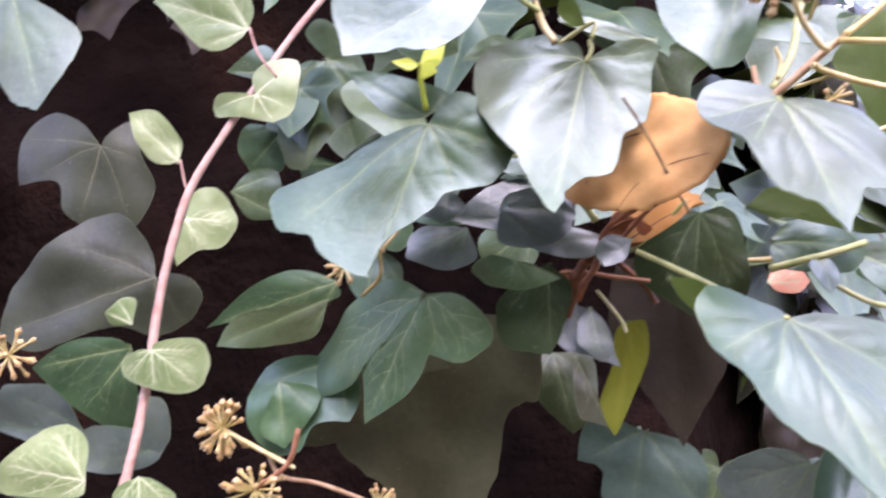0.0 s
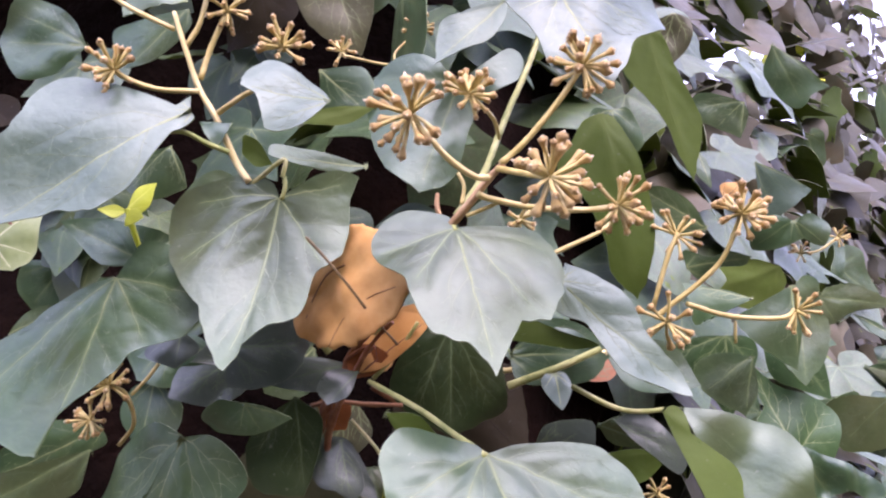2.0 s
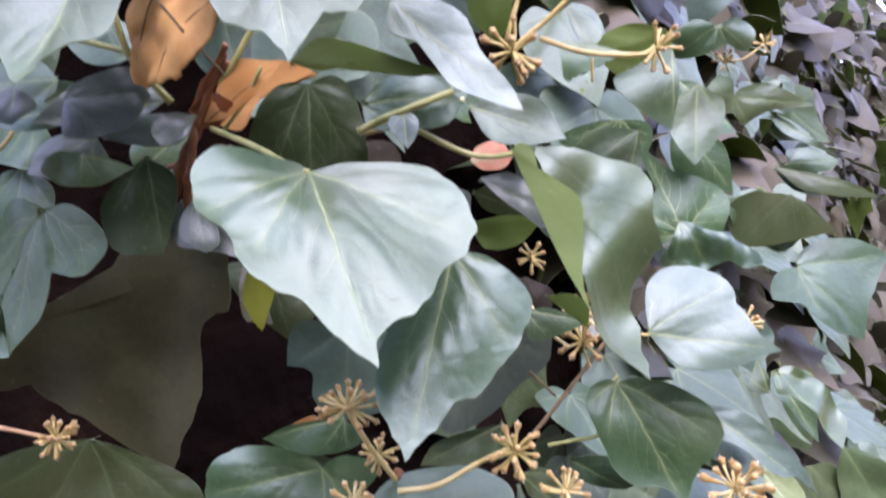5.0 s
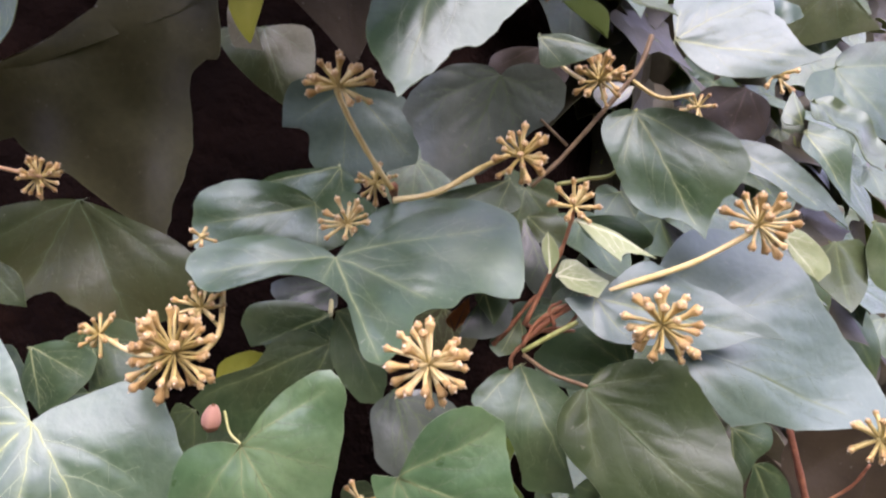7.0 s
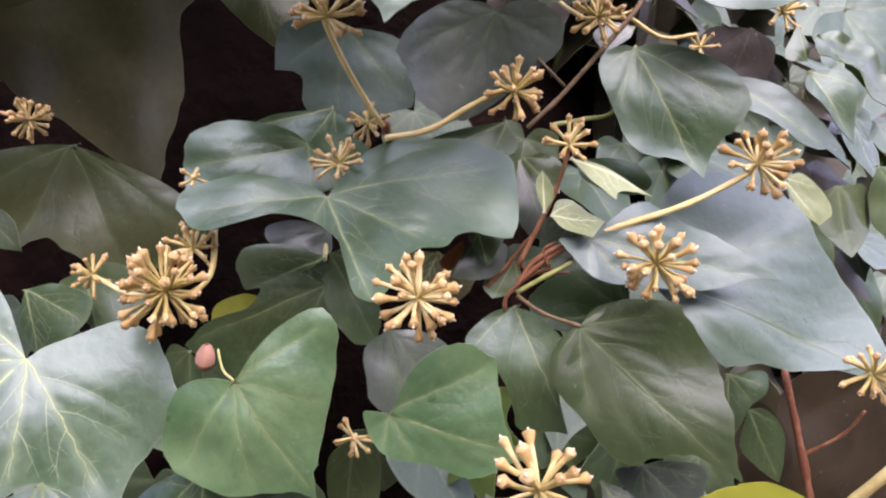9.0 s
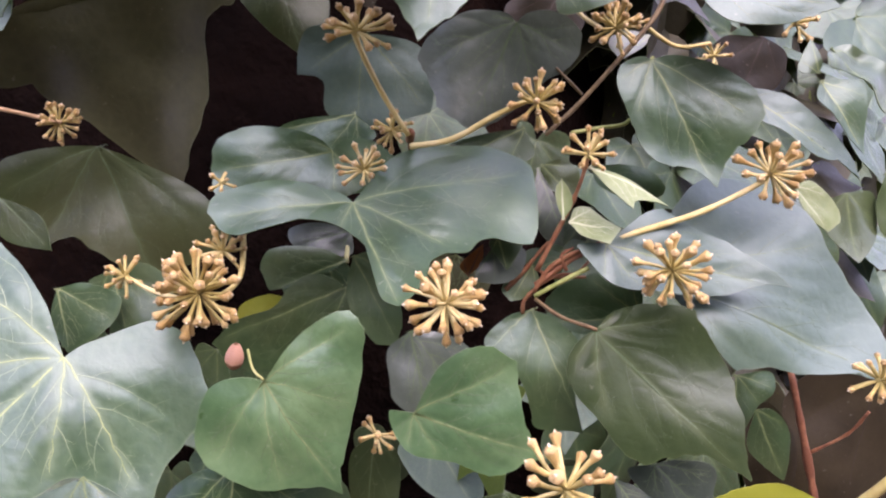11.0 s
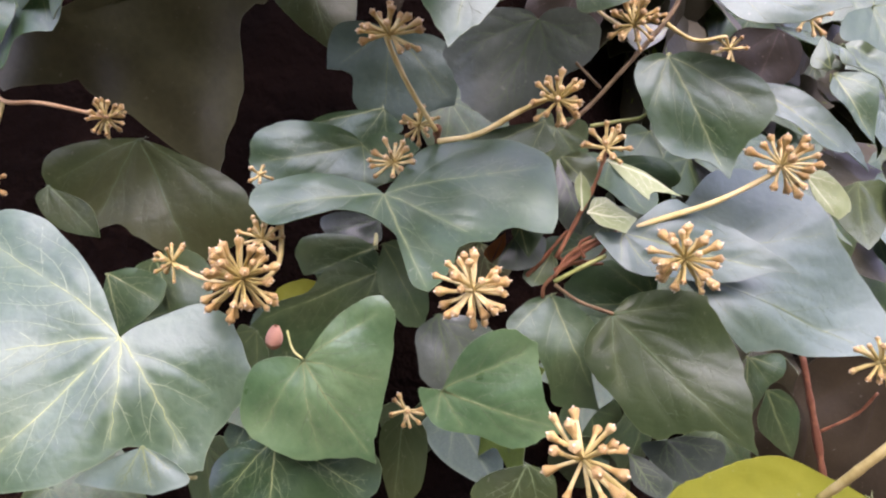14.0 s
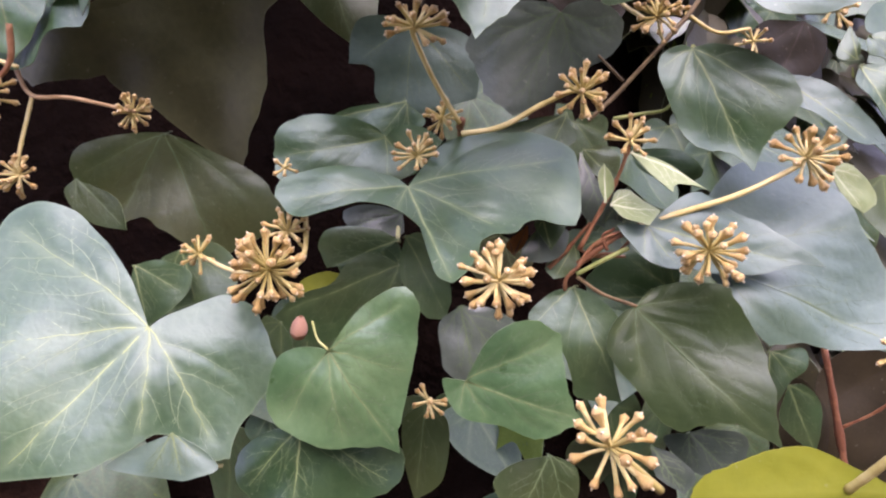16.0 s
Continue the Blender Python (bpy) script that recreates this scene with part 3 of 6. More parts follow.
# ---- loose things on the shoots ----
def curled_blade(shoot):
    """A dry blade that has rolled back along one side, with three soft bulges there, and frayed along its lower edge."""
    side, up, out = Vector((0.707, -0.707, 0)), Vector((0.085, 0.085, 0.993)), Vector((-0.702, -0.702, 0.120))
    m = Matrix((side, up, out)).transposed().to_4x4()
    m.translation = Vector((0.084, 0.261, 1.462)) - shoot.location
    keys = [(0, 37.5), (28, 27), (52, 22), (75, 20.5), (98, 20), (122, 20.5), (146, 25), (168, 27.5), (196, 29), (222, 25), (246, 22.5), (272, 22.5), (298, 25), (322, 30), (344, 36.5)]
    rng = np.random.default_rng(12)
    n, turns = 90, np.arange(90) * 4.0
    ang, rad = np.array([k[0] for k in keys] + [360]), np.array([k[1] for k in keys] + [keys[0][1]])
    r = np.interp(turns, ang, rad)
    r = sum(np.roll(r, k) for k in (-1, 0, 1)) / 3
    low = np.exp(-(((turns - 285) / 34) ** 2))
    r = r + 0.35 * np.sin(turns * 0.31) + 0.25 * np.sin(turns * 0.73 + 1) + low * rng.uniform(-0.5, 0.5, n)
    r = r + 1.6 * np.exp(-(((turns - 178) / 42) ** 2)) * np.cos(np.radians(turns - 170) * 8)
    edge = np.column_stack([r * np.cos(np.radians(turns)), r * np.sin(np.radians(turns))]) * 0.001

    def swell(x, y):
        x, y = x * 1000, y * 1000
        left = np.clip((1 - x) / 24, 0, 1.4)
        fold = y * 0.25 - x * 0.55 - 4
        return 0.001 * (5.0 - (x / 30) ** 2 * 5 - (y / 28) ** 2 * 2.5 - left ** 2 * 4.5 + left * 5.5 * np.sqrt(np.abs(np.sin(y * 0.21 + 0.5))) - 1.3 * np.exp(-((fold / 2.2) ** 2))
                        + 1.0 * np.exp(-(((fold - 4) / 3) ** 2)) + 0.5 * np.sin(x * 0.33 + y * 0.18) + 0.35 * np.sin(y * 0.55 - x * 0.2) + 2.2 * np.clip((x - 22) / 14, 0, 1) ** 2
                        - 3.0 * np.clip((-y - 18) / 10, 0, 1) ** 2)
    rings = np.linspace(0, 1, 17)[1:]
    xy = np.vstack([[[0, 0]]] + [edge * q for q in rings])
    top = np.column_stack([xy, swell(xy[:, 0], xy[:, 1])])
    k, verts, faces, slots = len(top), np.vstack([top, top - (0, 0, 0.00035)]), [], []
    for half in (0, k):
        tri = [(half, half + 1 + i, half + 1 + (i + 1) % n) for i in range(n)]
        quad = [(half + 1 + q * n + i, half + 1 + (q + 1) * n + i, half + 1 + (q + 1) * n + (i + 1) % n, half + 1 + q * n + (i + 1) % n) for q in range(15) for i in range(n)]
        faces += [f if not half else f[::-1] for f in tri + quad]
        slots += [0] * (n + len(quad))
    o = 1 + 15 * n
    faces += [(o + i, k + o + i, k + o + (i + 1) % n, o + (i + 1) % n) for i in range(n)]
    slots += [1] * n
    ob = part("leaf", mesh_of("leaf", verts, faces, [DEAD, DEAD_VEIN], slots), shoot, "rolled dry orange-brown blade with soft bulges", m)
    ribs = [[(9, 4), (3, 3), (-3, 1), (-10, -4), (-14, -10)], [(30, -8), (18, -9), (6, -14), (-2, -22)], [(9, 4), (4, 10), (1, 17)]]
    for rib, w in zip(ribs, (0.32, 0.18, 0.15)):
        pts = [(x / 1000, y / 1000, float(swell(x / 1000, y / 1000)) + 0.0001) for x, y in rib]
        v, f = tube(pts, w / 1000, w / 1500, 6, per=6)
        part("venation", mesh_of("venation", v, f, [DEAD_VEIN]), ob)


dead = thing("dead_leaf", (0.118, 0.262, 1.452), "curled dry orange-brown leaf caught among ivy stems", "dead leaf")

middle = thing("ivy_shoot", (0.140, 0.242, 1.452), "flowering ivy shoot with large glossy heart-shaped leaves", "ivy shoot", "ivy shoots")
stem(middle, "fl", .8, .7, (0.140, 0.242, 1.452), (0.157, 0.242, 1.457), (0.172, 0.242, 1.461), (0.178, 0.243, 1.464))
stem(middle, "pet", 1.0, .9, (0.121, 0.237, 1.470), (0.124, 0.233, 1.470), (0.125, 0.230, 1.467))
stem(middle, "pet", 1.0, 1.0, (0.088, 0.274, 1.427), (0.104, 0.262, 1.415), (0.115, 0.249, 1.405), (0.122, 0.237, 1.399))
stem(middle, "brown", 2.3, 1.2, (0.061, 0.299, 1.408), (0.067, 0.296, 1.418), (0.073, 0.293, 1.426), (0.080, 0.289, 1.432), (0.084, 0.286, 1.440), (0.088, 0.283, 1.445), (0.093, 0.280, 1.450), (0.097, 0.277, 1.453))
stem(middle, "pet", 1.0, 1.2, (0.092, 0.279, 1.444), (0.099, 0.277, 1.449), (0.107, 0.274, 1.457), (0.114, 0.272, 1.463))
stem(middle, "pet", 1.4, 1.2, (0.075, 0.278, 1.440), (0.065, 0.275, 1.458), (0.063, 0.273, 1.479))
stem(middle, "pet", 1.0, 1.0, (0.032, 0.285, 1.475), (0.049, 0.281, 1.468), (0.066, 0.278, 1.459))
stem(middle, "fl", 1.1, 1.2, (0.118, 0.318, 1.423), (0.138, 0.306, 1.422), (0.158, 0.294, 1.421), (0.178, 0.282, 1.422))
stem(middle, "brown", 1.4, 1.1, (0.087, 0.297, 1.425), (0.098, 0.302, 1.415), (0.104, 0.307, 1.407))
stem(middle, "twig", 1.4, 1.1, (0.123, 0.233, 1.469), (0.131, 0.228, 1.475), (0.137, 0.224, 1.480), (0.142, 0.220, 1.483))
stem(middle, "fl", 1.0, .9, (0.141, 0.220, 1.483), (0.149, 0.219, 1.488), (0.161, 0.217, 1.498), (0.170, 0.215, 1.507))
stem(middle, "fl", 1.0, .8, (0.137, 0.222, 1.480), (0.132, 0.218, 1.480), (0.125, 0.213, 1.485), (0.120, 0.208, 1.491), (0.116, 0.203, 1.495))
stem(middle, "fl", 1.0, .9, (0.133, 0.224, 1.476), (0.137, 0.225, 1.474), (0.150, 0.225, 1.469), (0.164, 0.225, 1.466), (0.173, 0.224, 1.465))
stem(middle, "fl", 1.0, .8, (0.140, 0.221, 1.482), (0.144, 0.209, 1.476), (0.149, 0.198, 1.470))
stem(middle, "fl", .7, .5, (0.129, 0.229, 1.471), (0.135, 0.227, 1.472), (0.141, 0.225, 1.473))
stem(middle, "pet", 1.3, 1.1, (0.127, 0.238, 1.474), (0.137, 0.243, 1.485), (0.144, 0.249, 1.496), (0.149, 0.255, 1.505), (0.157, 0.260, 1.518), (0.168, 0.264, 1.535), (0.177, 0.268, 1.551))
stem(middle, "fl", .7, .6, (0.147, 0.245, 1.500), (0.145, 0.236, 1.503), (0.141, 0.227, 1.504), (0.136, 0.218, 1.503))
stem(middle, "twig", .9, .7, (0.122, 0.235, 1.470), (0.121, 0.236, 1.477), (0.122, 0.238, 1.482))
stem(middle, "fl", .7, .6, (0.129, 0.237, 1.477), (0.131, 0.238, 1.483), (0.130, 0.238, 1.488))
stem(middle, "pet", .8, .7, (0.089, 0.285, 1.428), (0.100, 0.280, 1.436), (0.109, 0.274, 1.445))
stem(middle, "brown", 1.0, .8, (0.062, 0.299, 1.422), (0.072, 0.297, 1.422), (0.083, 0.295, 1.419), (0.098, 0.293, 1.416))
stem(middle, "pet", .7, .6, (0.077, 0.297, 1.414), (0.085, 0.296, 1.402), (0.087, 0.295, 1.396))
leaf(middle, "dark", (0.1252, 0.2303, 1.4680), (0.1267, 0.2060, 1.4222), (0.08, -0.88, 0.47), [(-80, 0.08), (-70, 0.18), (-78, 0.31), (-81, 0.44), (-74, 0.53), (-61, 0.63), (-48, 0.71), (-40, 0.75), (-32, 0.78), (-27, 0.81, 1), (-20, 0.75), (-15, 0.75), (-8, 0.83), (-3, 0.91)], [(1, 0.93), (4, 0.85), (7, 0.79), (14, 0.77), (22, 0.73), (30, 0.65), (40, 0.55), (51, 0.48), (62, 0.5), (77, 0.52), (87, 0.52), (102, 0.48), (117, 0.42), (130, 0.34), (143, 0.22), (167, 0.1)])
leaf(middle, "pale", (0.1570, 0.2450, 1.4475), (0.1886, 0.2332, 1.4054), (0.05, -0.95, 0.30), [(-115, 0.15, 1), (-64, 0.23), (-41, 0.35), (-32, 0.43), (-22, 0.5), (-13, 0.58), (-8, 0.73), (-5, 0.87)], [(4, 0.88), (9, 0.76), (15, 0.65), (16, 0.54), (13, 0.46), (11, 0.36), (18, 0.28), (42, 0.21), (59, 0.16)])
leaf(middle, "dark", (0.1387, 0.2631, 1.5313), (0.1169, 0.2565, 1.4884), (0.01, -0.99, 0.15), [(-145, 0.21), (-147, 0.56), (-132, 0.61), (-114, 0.50), (-83, 0.27), (-33, 0.38), (-15, 0.79)], [(26, 0.87), (64, 0.72), (89, 0.65), (110, 0.49), (125, 0.26)])
leaf(middle, "dark", (0.1601, 0.2465, 1.5535), (0.1297, 0.2418, 1.5302), (0.02, -0.98, 0.17), [(-47, 0.13), (-33, 0.30), (-21, 0.52), (-7, 0.71)], [(24, 0.68), (29, 0.42), (41, 0.18)])
leaf(middle, "pale", (0.1727, 0.2233, 1.5389), (0.1795, 0.2156, 1.5021), (0.03, -0.98, 0.21), [(-88, 0.10), (-92, 0.35), (-90, 0.80), (-77, 0.89), (-56, 0.96, 1), (-33, 0.76), (-14, 0.87)], [(15, 0.97), (30, 0.77), (53, 0.47), (104, 0.49), (135, 0.57), (155, 0.56), (154, 0.24)])
leaf(middle, "dark", (0.1752, 0.2521, 1.5702), (0.1439, 0.2537, 1.5889), (0.00, -1.00, 0.09), [(-92, 0.15), (-29, 0.44), (-17, 0.74)], [(-8, 0.45), (38, 0.13)])
leaf(middle, "dark", (0.1761, 0.2517, 1.5714), (0.1807, 0.2540, 1.5966), (0.00, -1.00, 0.09), [(-83, 0.22), (-85, 0.56), (-66, 0.93), (-34, 0.96)], [(42, 0.75), (86, 0.43), (75, 0.23)])
leaf(middle, "dark", (0.2182, 0.2676, 1.5454), (0.2250, 0.2737, 1.4808), (0.04, 0.99, 0.10), [(-61, 0.14), (-49, 0.27), (-33, 0.36), (-13, 0.48), (-5, 0.63), (-3, 0.81), (-1, 0.94)], [(6, 0.85), (14, 0.69), (16, 0.59), (18, 0.44), (21, 0.3), (33, 0.18), (54, 0.08)])
leaf(middle, "dark", (0.1951, 0.2755, 1.5149), (0.1952, 0.2827, 1.4399), (0.04, 0.99, 0.10), [(-76, 0.10), (-56, 0.21), (-48, 0.38), (-23, 0.47), (-10, 0.67), (-7, 0.86)], [(6, 0.86), (14, 0.65), (24, 0.38), (35, 0.20), (63, 0.07)])
leaf(middle, "dark", (0.1224, 0.2373, 1.3995), (0.1330, 0.2065, 1.3429), (0.24, -0.84, 0.46), [(-90, 0.06), (-91, 0.15), (-85, 0.28), (-83, 0.4), (-79, 0.54), (-73, 0.63), (-67, 0.7), (-59, 0.75), (-53, 0.8), (-47, 0.8), (-40, 0.79), (-32, 0.77), (-23, 0.81), (-17, 0.84), (-12, 0.86), (-6, 0.85), (-2, 0.89), (-1, 0.95)], [(3, 0.93), (7, 0.85), (11, 0.76), (16, 0.68), (24, 0.64), (31, 0.61), (39, 0.58), (47, 0.54), (53, 0.49), (61, 0.48), (70, 0.49), (78, 0.51), (91, 0.5), (102, 0.5), (112, 0.46), (119, 0.43), (124, 0.35), (126, 0.25), (130, 0.15), (147, 0.06)])
leaf(middle, "dark", (0.1608, 0.2634, 1.3670), (0.1330, 0.2361, 1.3101), (0.03, -0.91, 0.42), [(-99, 0.14), (-84, 0.29), (-75, 0.41), (-65, 0.47), (-51, 0.52), (-41, 0.56), (-31, 0.61), (-24, 0.67), (-18, 0.7), (-12, 0.72), (-9, 0.78), (-6, 0.85), (-2, 0.92)], [(5, 0.9), (12, 0.81), (17, 0.73), (23, 0.59), (28, 0.45), (34, 0.3), (44, 0.11)])
leaf(middle, "dark", (0.0427, 0.2764, 1.4269), (0.0589, 0.2764, 1.4190), (-0.05, -0.99, -0.10), [(-11, 0.34)], [(51, 0.64), (111, 0.71), (147, 0.96), (172, 0.58)])
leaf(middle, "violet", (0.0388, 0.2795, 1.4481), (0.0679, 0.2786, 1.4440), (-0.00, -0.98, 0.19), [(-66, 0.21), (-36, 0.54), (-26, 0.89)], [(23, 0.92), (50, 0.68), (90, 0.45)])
leaf(middle, "dark", (0.0265, 0.2801, 1.4254), (0.0577, 0.2788, 1.4197), (-0.06, -0.99, -0.11), [(-35, 0.16), (-16, 0.55)], [(15, 0.61), (43, 0.27)])
leaf(middle, "dull", (0.0575, 0.2933, 1.4262), (0.0556, 0.2940, 1.3895), (-0.04, -1.00, -0.02), [(-45, 0.36), (-11, 0.73)], [(24, 1.03), (36, 0.97), (53, 0.71), (63, 0.36)])
leaf(middle, "violet", (0.0633, 0.3038, 1.4090), (0.0831, 0.2943, 1.3830), (0.02, -0.93, 0.36), [(-38, 0.33), (-7, 0.78)], [(18, 0.69), (46, 0.52), (83, 0.18)])
leaf(middle, "violet", (0.0726, 0.2923, 1.4072), (0.0738, 0.2863, 1.3859), (0.03, -0.96, 0.27), [(-30, 0.46), (-16, 0.89)], [(30, 0.71), (49, 0.33)])
leaf(middle, "dull", (0.1219, 0.2946, 1.4423), (0.1145, 0.2978, 1.4006), (-0.05, -1.00, -0.07), [(-112, 0.22), (-89, 0.36), (-65, 0.5), (-48, 0.67), (-40, 0.82), (-32, 0.92), (-16, 0.93)], [(17, 0.9), (36, 0.87), (48, 0.77), (58, 0.6), (72, 0.43), (89, 0.28), (102, 0.13)])
leaf(middle, "dark", (0.1410, 0.2787, 1.4277), (0.1774, 0.2766, 1.4202), (-0.01, -0.98, 0.21), [(-48, 0.32), (-21, 0.71)], [(18, 0.81), (68, 0.31)])
leaf(middle, "dark", (0.1217, 0.2547, 1.4378), (0.1686, 0.2519, 1.4250), (0.05, 1.00, -0.04), [(-12, 0.21), (3, 0.47), (-4, 0.77)], [(6, 0.69), (23, 0.42), (49, 0.24)])
leaf(middle, "violet", (0.0679, 0.2930, 1.4455), (0.0202, 0.2924, 1.4466), (0.02, -0.94, 0.35), [(-17, 0.28), (-30, 0.51), (-11, 0.62)], [(5, 0.94), (23, 0.77), (46, 0.57), (67, 0.32)])
leaf(middle, "violet", (0.0805, 0.2873, 1.4352), (0.0467, 0.2860, 1.4336), (0.02, -0.93, 0.36), [(-49, 0.32), (-15, 0.64)], [(15, 0.74), (26, 0.39)])
leaf(middle, "dark", (0.1001, 0.2615, 1.5034), (0.0653, 0.2627, 1.5138), (0.02, -0.98, 0.18), [(-23, 0.25), (-5, 0.66)], [(8, 1.01), (11, 0.71), (14, 0.40)])
leaf(middle, "dark", (0.1069, 0.2491, 1.5199), (0.0798, 0.2510, 1.5191), (0.06, 0.97, 0.22), [(-16, 0.40), (-9, 0.78)], [(16, 0.45)])
leaf(middle, "violet", (0.0852, 0.2684, 1.4310), (0.0734, 0.2655, 1.4215), (0.03, -0.97, 0.25), [(-22, 0.58)], [(27, 0.99), (55, 0.56)])
leaf(middle, "violet", (0.0194, 0.2868, 1.4589), (0.0167, 0.2837, 1.4445), (0.02, -0.98, 0.20), [(-47, 0.71)], [(53, 1.11), (66, 0.78)])
leaf(middle, "dark", (0.0934, 0.2573, 1.4158), (0.1146, 0.2600, 1.3902), (0.00, 0.99, 0.11), [(-19, 0.21), (-6, 0.54)], [(10, 0.70), (36, 0.33)])
leaf(middle, "olive", (0.0922, 0.3072, 1.4000), (0.0820, 0.3124, 1.3517), (0.00, 0.99, 0.11), [(-48, 0.14), (-13, 0.42), (-12, 0.75)], [(11, 0.63), (36, 0.34), (95, 0.13)])
leaf(middle, "dark", (0.0605, 0.2981, 1.4673), (0.0296, 0.3026, 1.4837), (-0.00, -0.96, 0.27), [(-53, 0.24), (-27, 0.58)], [(19, 0.82), (45, 0.45)])
leaf(middle, "dark", (0.0257, 0.3052, 1.4660), (-0.0056, 0.3064, 1.4700), (-0.00, -0.96, 0.27), [(-75, 0.24), (-36, 0.57)], [(23, 0.81), (47, 0.48)])
leaf(middle, "dark", (0.0276, 0.3003, 1.4508), (-0.0052, 0.3012, 1.4540), (0.00, -0.96, 0.27), [(-66, 0.17), (-19, 0.55)], [(17, 0.79), (33, 0.42)])
umbel(middle, (0.1159, 0.2008, 1.4949), 0.0118, (-0.64, -0.76, 0.08), 22)
umbel(middle, (0.1353, 0.2177, 1.5058), 0.0092, (0.35, -0.78, 0.53), 20)
umbel(middle, (0.1713, 0.2158, 1.5086), 0.0111, (0.27, -0.96, 0.12), 22)
umbel(middle, (0.1487, 0.1962, 1.4697), 0.0113, (0.32, -0.95, -0.05), 24)
umbel(middle, (0.1749, 0.2242, 1.4655), 0.0099, (0.73, -0.55, -0.40), 20)
umbel(middle, (0.1474, 0.2404, 1.4696), 0.0061, (0.18, -0.69, -0.71), 9)
umbel(middle, (0.1898, 0.2241, 1.5536), 0.0107, (0.25, -0.97, -0.00), 16)

upper = thing("ivy_shoot", (0.042, 0.246, 1.566), "ivy shoot with bud clusters, broad leaves and a lime sprout", "ivy shoot", "ivy shoots")
stem(upper, "fl", .8, 1.3, (0.042, 0.246, 1.566), (0.044, 0.246, 1.554), (0.047, 0.248, 1.537), (0.052, 0.248, 1.524), (0.056, 0.250, 1.509), (0.060, 0.249, 1.500))
stem(upper, "fl", .9, .8, (0.041, 0.247, 1.560), (0.024, 0.247, 1.573), (0.009, 0.246, 1.590), (0.005, 0.247, 1.596))
stem(upper, "fl", .9, .8, (0.044, 0.249, 1.554), (0.050, 0.249, 1.563), (0.055, 0.248, 1.577))
stem(upper, "fl", 1.0, .9, (0.048, 0.248, 1.540), (0.052, 0.249, 1.551), (0.060, 0.248, 1.565))
stem(upper, "fl", .9, .8, (0.047, 0.247, 1.535), (0.034, 0.245, 1.537), (0.025, 0.242, 1.541), (0.022, 0.239, 1.543))
stem(upper, "fl", 1.0, .8, (0.053, 0.247, 1.526), (0.064, 0.239, 1.527), (0.073, 0.232, 1.526))
stem(upper, "pet", .8, .9, (0.032, 0.237, 1.517), (0.042, 0.240, 1.518), (0.049, 0.244, 1.514), (0.055, 0.247, 1.511))
stem(upper, "pet", .9, .8, (0.060, 0.250, 1.499), (0.073, 0.246, 1.505), (0.072, 0.246, 1.499))
stem(upper, "pet", .8, .8, (0.072, 0.249, 1.500), (0.072, 0.248, 1.496), (0.070, 0.249, 1.492))
stem(upper, "lime", 1.1, 1.0, (0.012, 0.265, 1.503), (0.012, 0.268, 1.497), (0.013, 0.272, 1.487))
leaf(upper, "dark", (0.0695, 0.2489, 1.4924), (0.0507, 0.2257, 1.4382), (0.06, -0.93, 0.37), [(-136, 0.13), (-131, 0.26), (-124, 0.37), (-115, 0.45, 1), (-103, 0.39), (-88, 0.39), (-71, 0.43), (-57, 0.47), (-47, 0.47), (-36, 0.49), (-28, 0.59), (-24, 0.66), (-18, 0.71), (-11, 0.72), (-6, 0.77), (-2, 0.84), (-2, 0.91)], [(3, 0.97), (8, 0.88), (15, 0.79), (21, 0.71, 1), (30, 0.68), (44, 0.66), (57, 0.64), (71, 0.62), (83, 0.6), (93, 0.53), (102, 0.37), (117, 0.23), (142, 0.1)], -0.10, 0.20)
leaf(upper, "pale", (0.0459, 0.2384, 1.5249), (-0.0106, 0.2257, 1.4924), (0.11, -0.98, 0.19), [(-76, 0.05), (-37, 0.12), (-20, 0.19), (-16, 0.24), (-22, 0.31), (-26, 0.39), (-26, 0.48), (-23, 0.57), (-19, 0.67), (-14, 0.73), (-8, 0.78), (-6, 0.86)], [(12, 0.96), (22, 0.91), (26, 0.84), (31, 0.77), (40, 0.74), (47, 0.7), (54, 0.64), (57, 0.55), (58, 0.4), (52, 0.27), (37, 0.2), (28, 0.13), (65, 0.07), (125, 0.09, 1)])
leaf(upper, "dark", (0.0135, 0.2485, 1.4743), (-0.0096, 0.2357, 1.4222), (0.02, -0.97, 0.23), [(-162, 0.1), (-163, 0.23), (-147, 0.31), (-123, 0.41), (-110, 0.49), (-95, 0.54, 1), (-77, 0.52), (-63, 0.5), (-50, 0.45), (-32, 0.43), (-21, 0.53), (-8, 0.64), (0, 0.77), (0, 0.91)], [(8, 0.99), (18, 0.99), (26, 0.95), (31, 1.01), (36, 1.06), (46, 1.05, 1), (50, 0.97), (49, 0.84), (47, 0.64), (53, 0.45), (56, 0.28), (64, 0.11)], -0.20, 0.12)
leaf(upper, "dark", (0.0130, 0.2724, 1.4848), (-0.0170, 0.2753, 1.5057), (0.02, -0.99, 0.17), [(-38, 0.29), (-23, 0.50)], [(16, 0.71), (43, 0.42), (106, 0.35)])
leaf(upper, "green", (0.0056, 0.3118, 1.4186), (-0.0258, 0.3257, 1.3633), (-0.48, -0.87, 0.05), [(-117, 0.23), (-100, 0.42), (-85, 0.55), (-59, 0.52), (-32, 0.4, 1), (-24, 0.55), (-13, 0.74)], [(18, 0.7, 1), (16, 0.87), (23, 1.17), (33, 1.61), (37, 1.54), (39, 1.13), (47, 0.86), (58, 0.66), (84, 0.29)], -0.30)
leaf(upper, "lime", (0.0120, 0.2649, 1.5027), (0.0224, 0.2666, 1.5117), (0.02, -0.99, 0.17), [(-25, 0.66)], [(34, 0.60), (69, 0.34)])
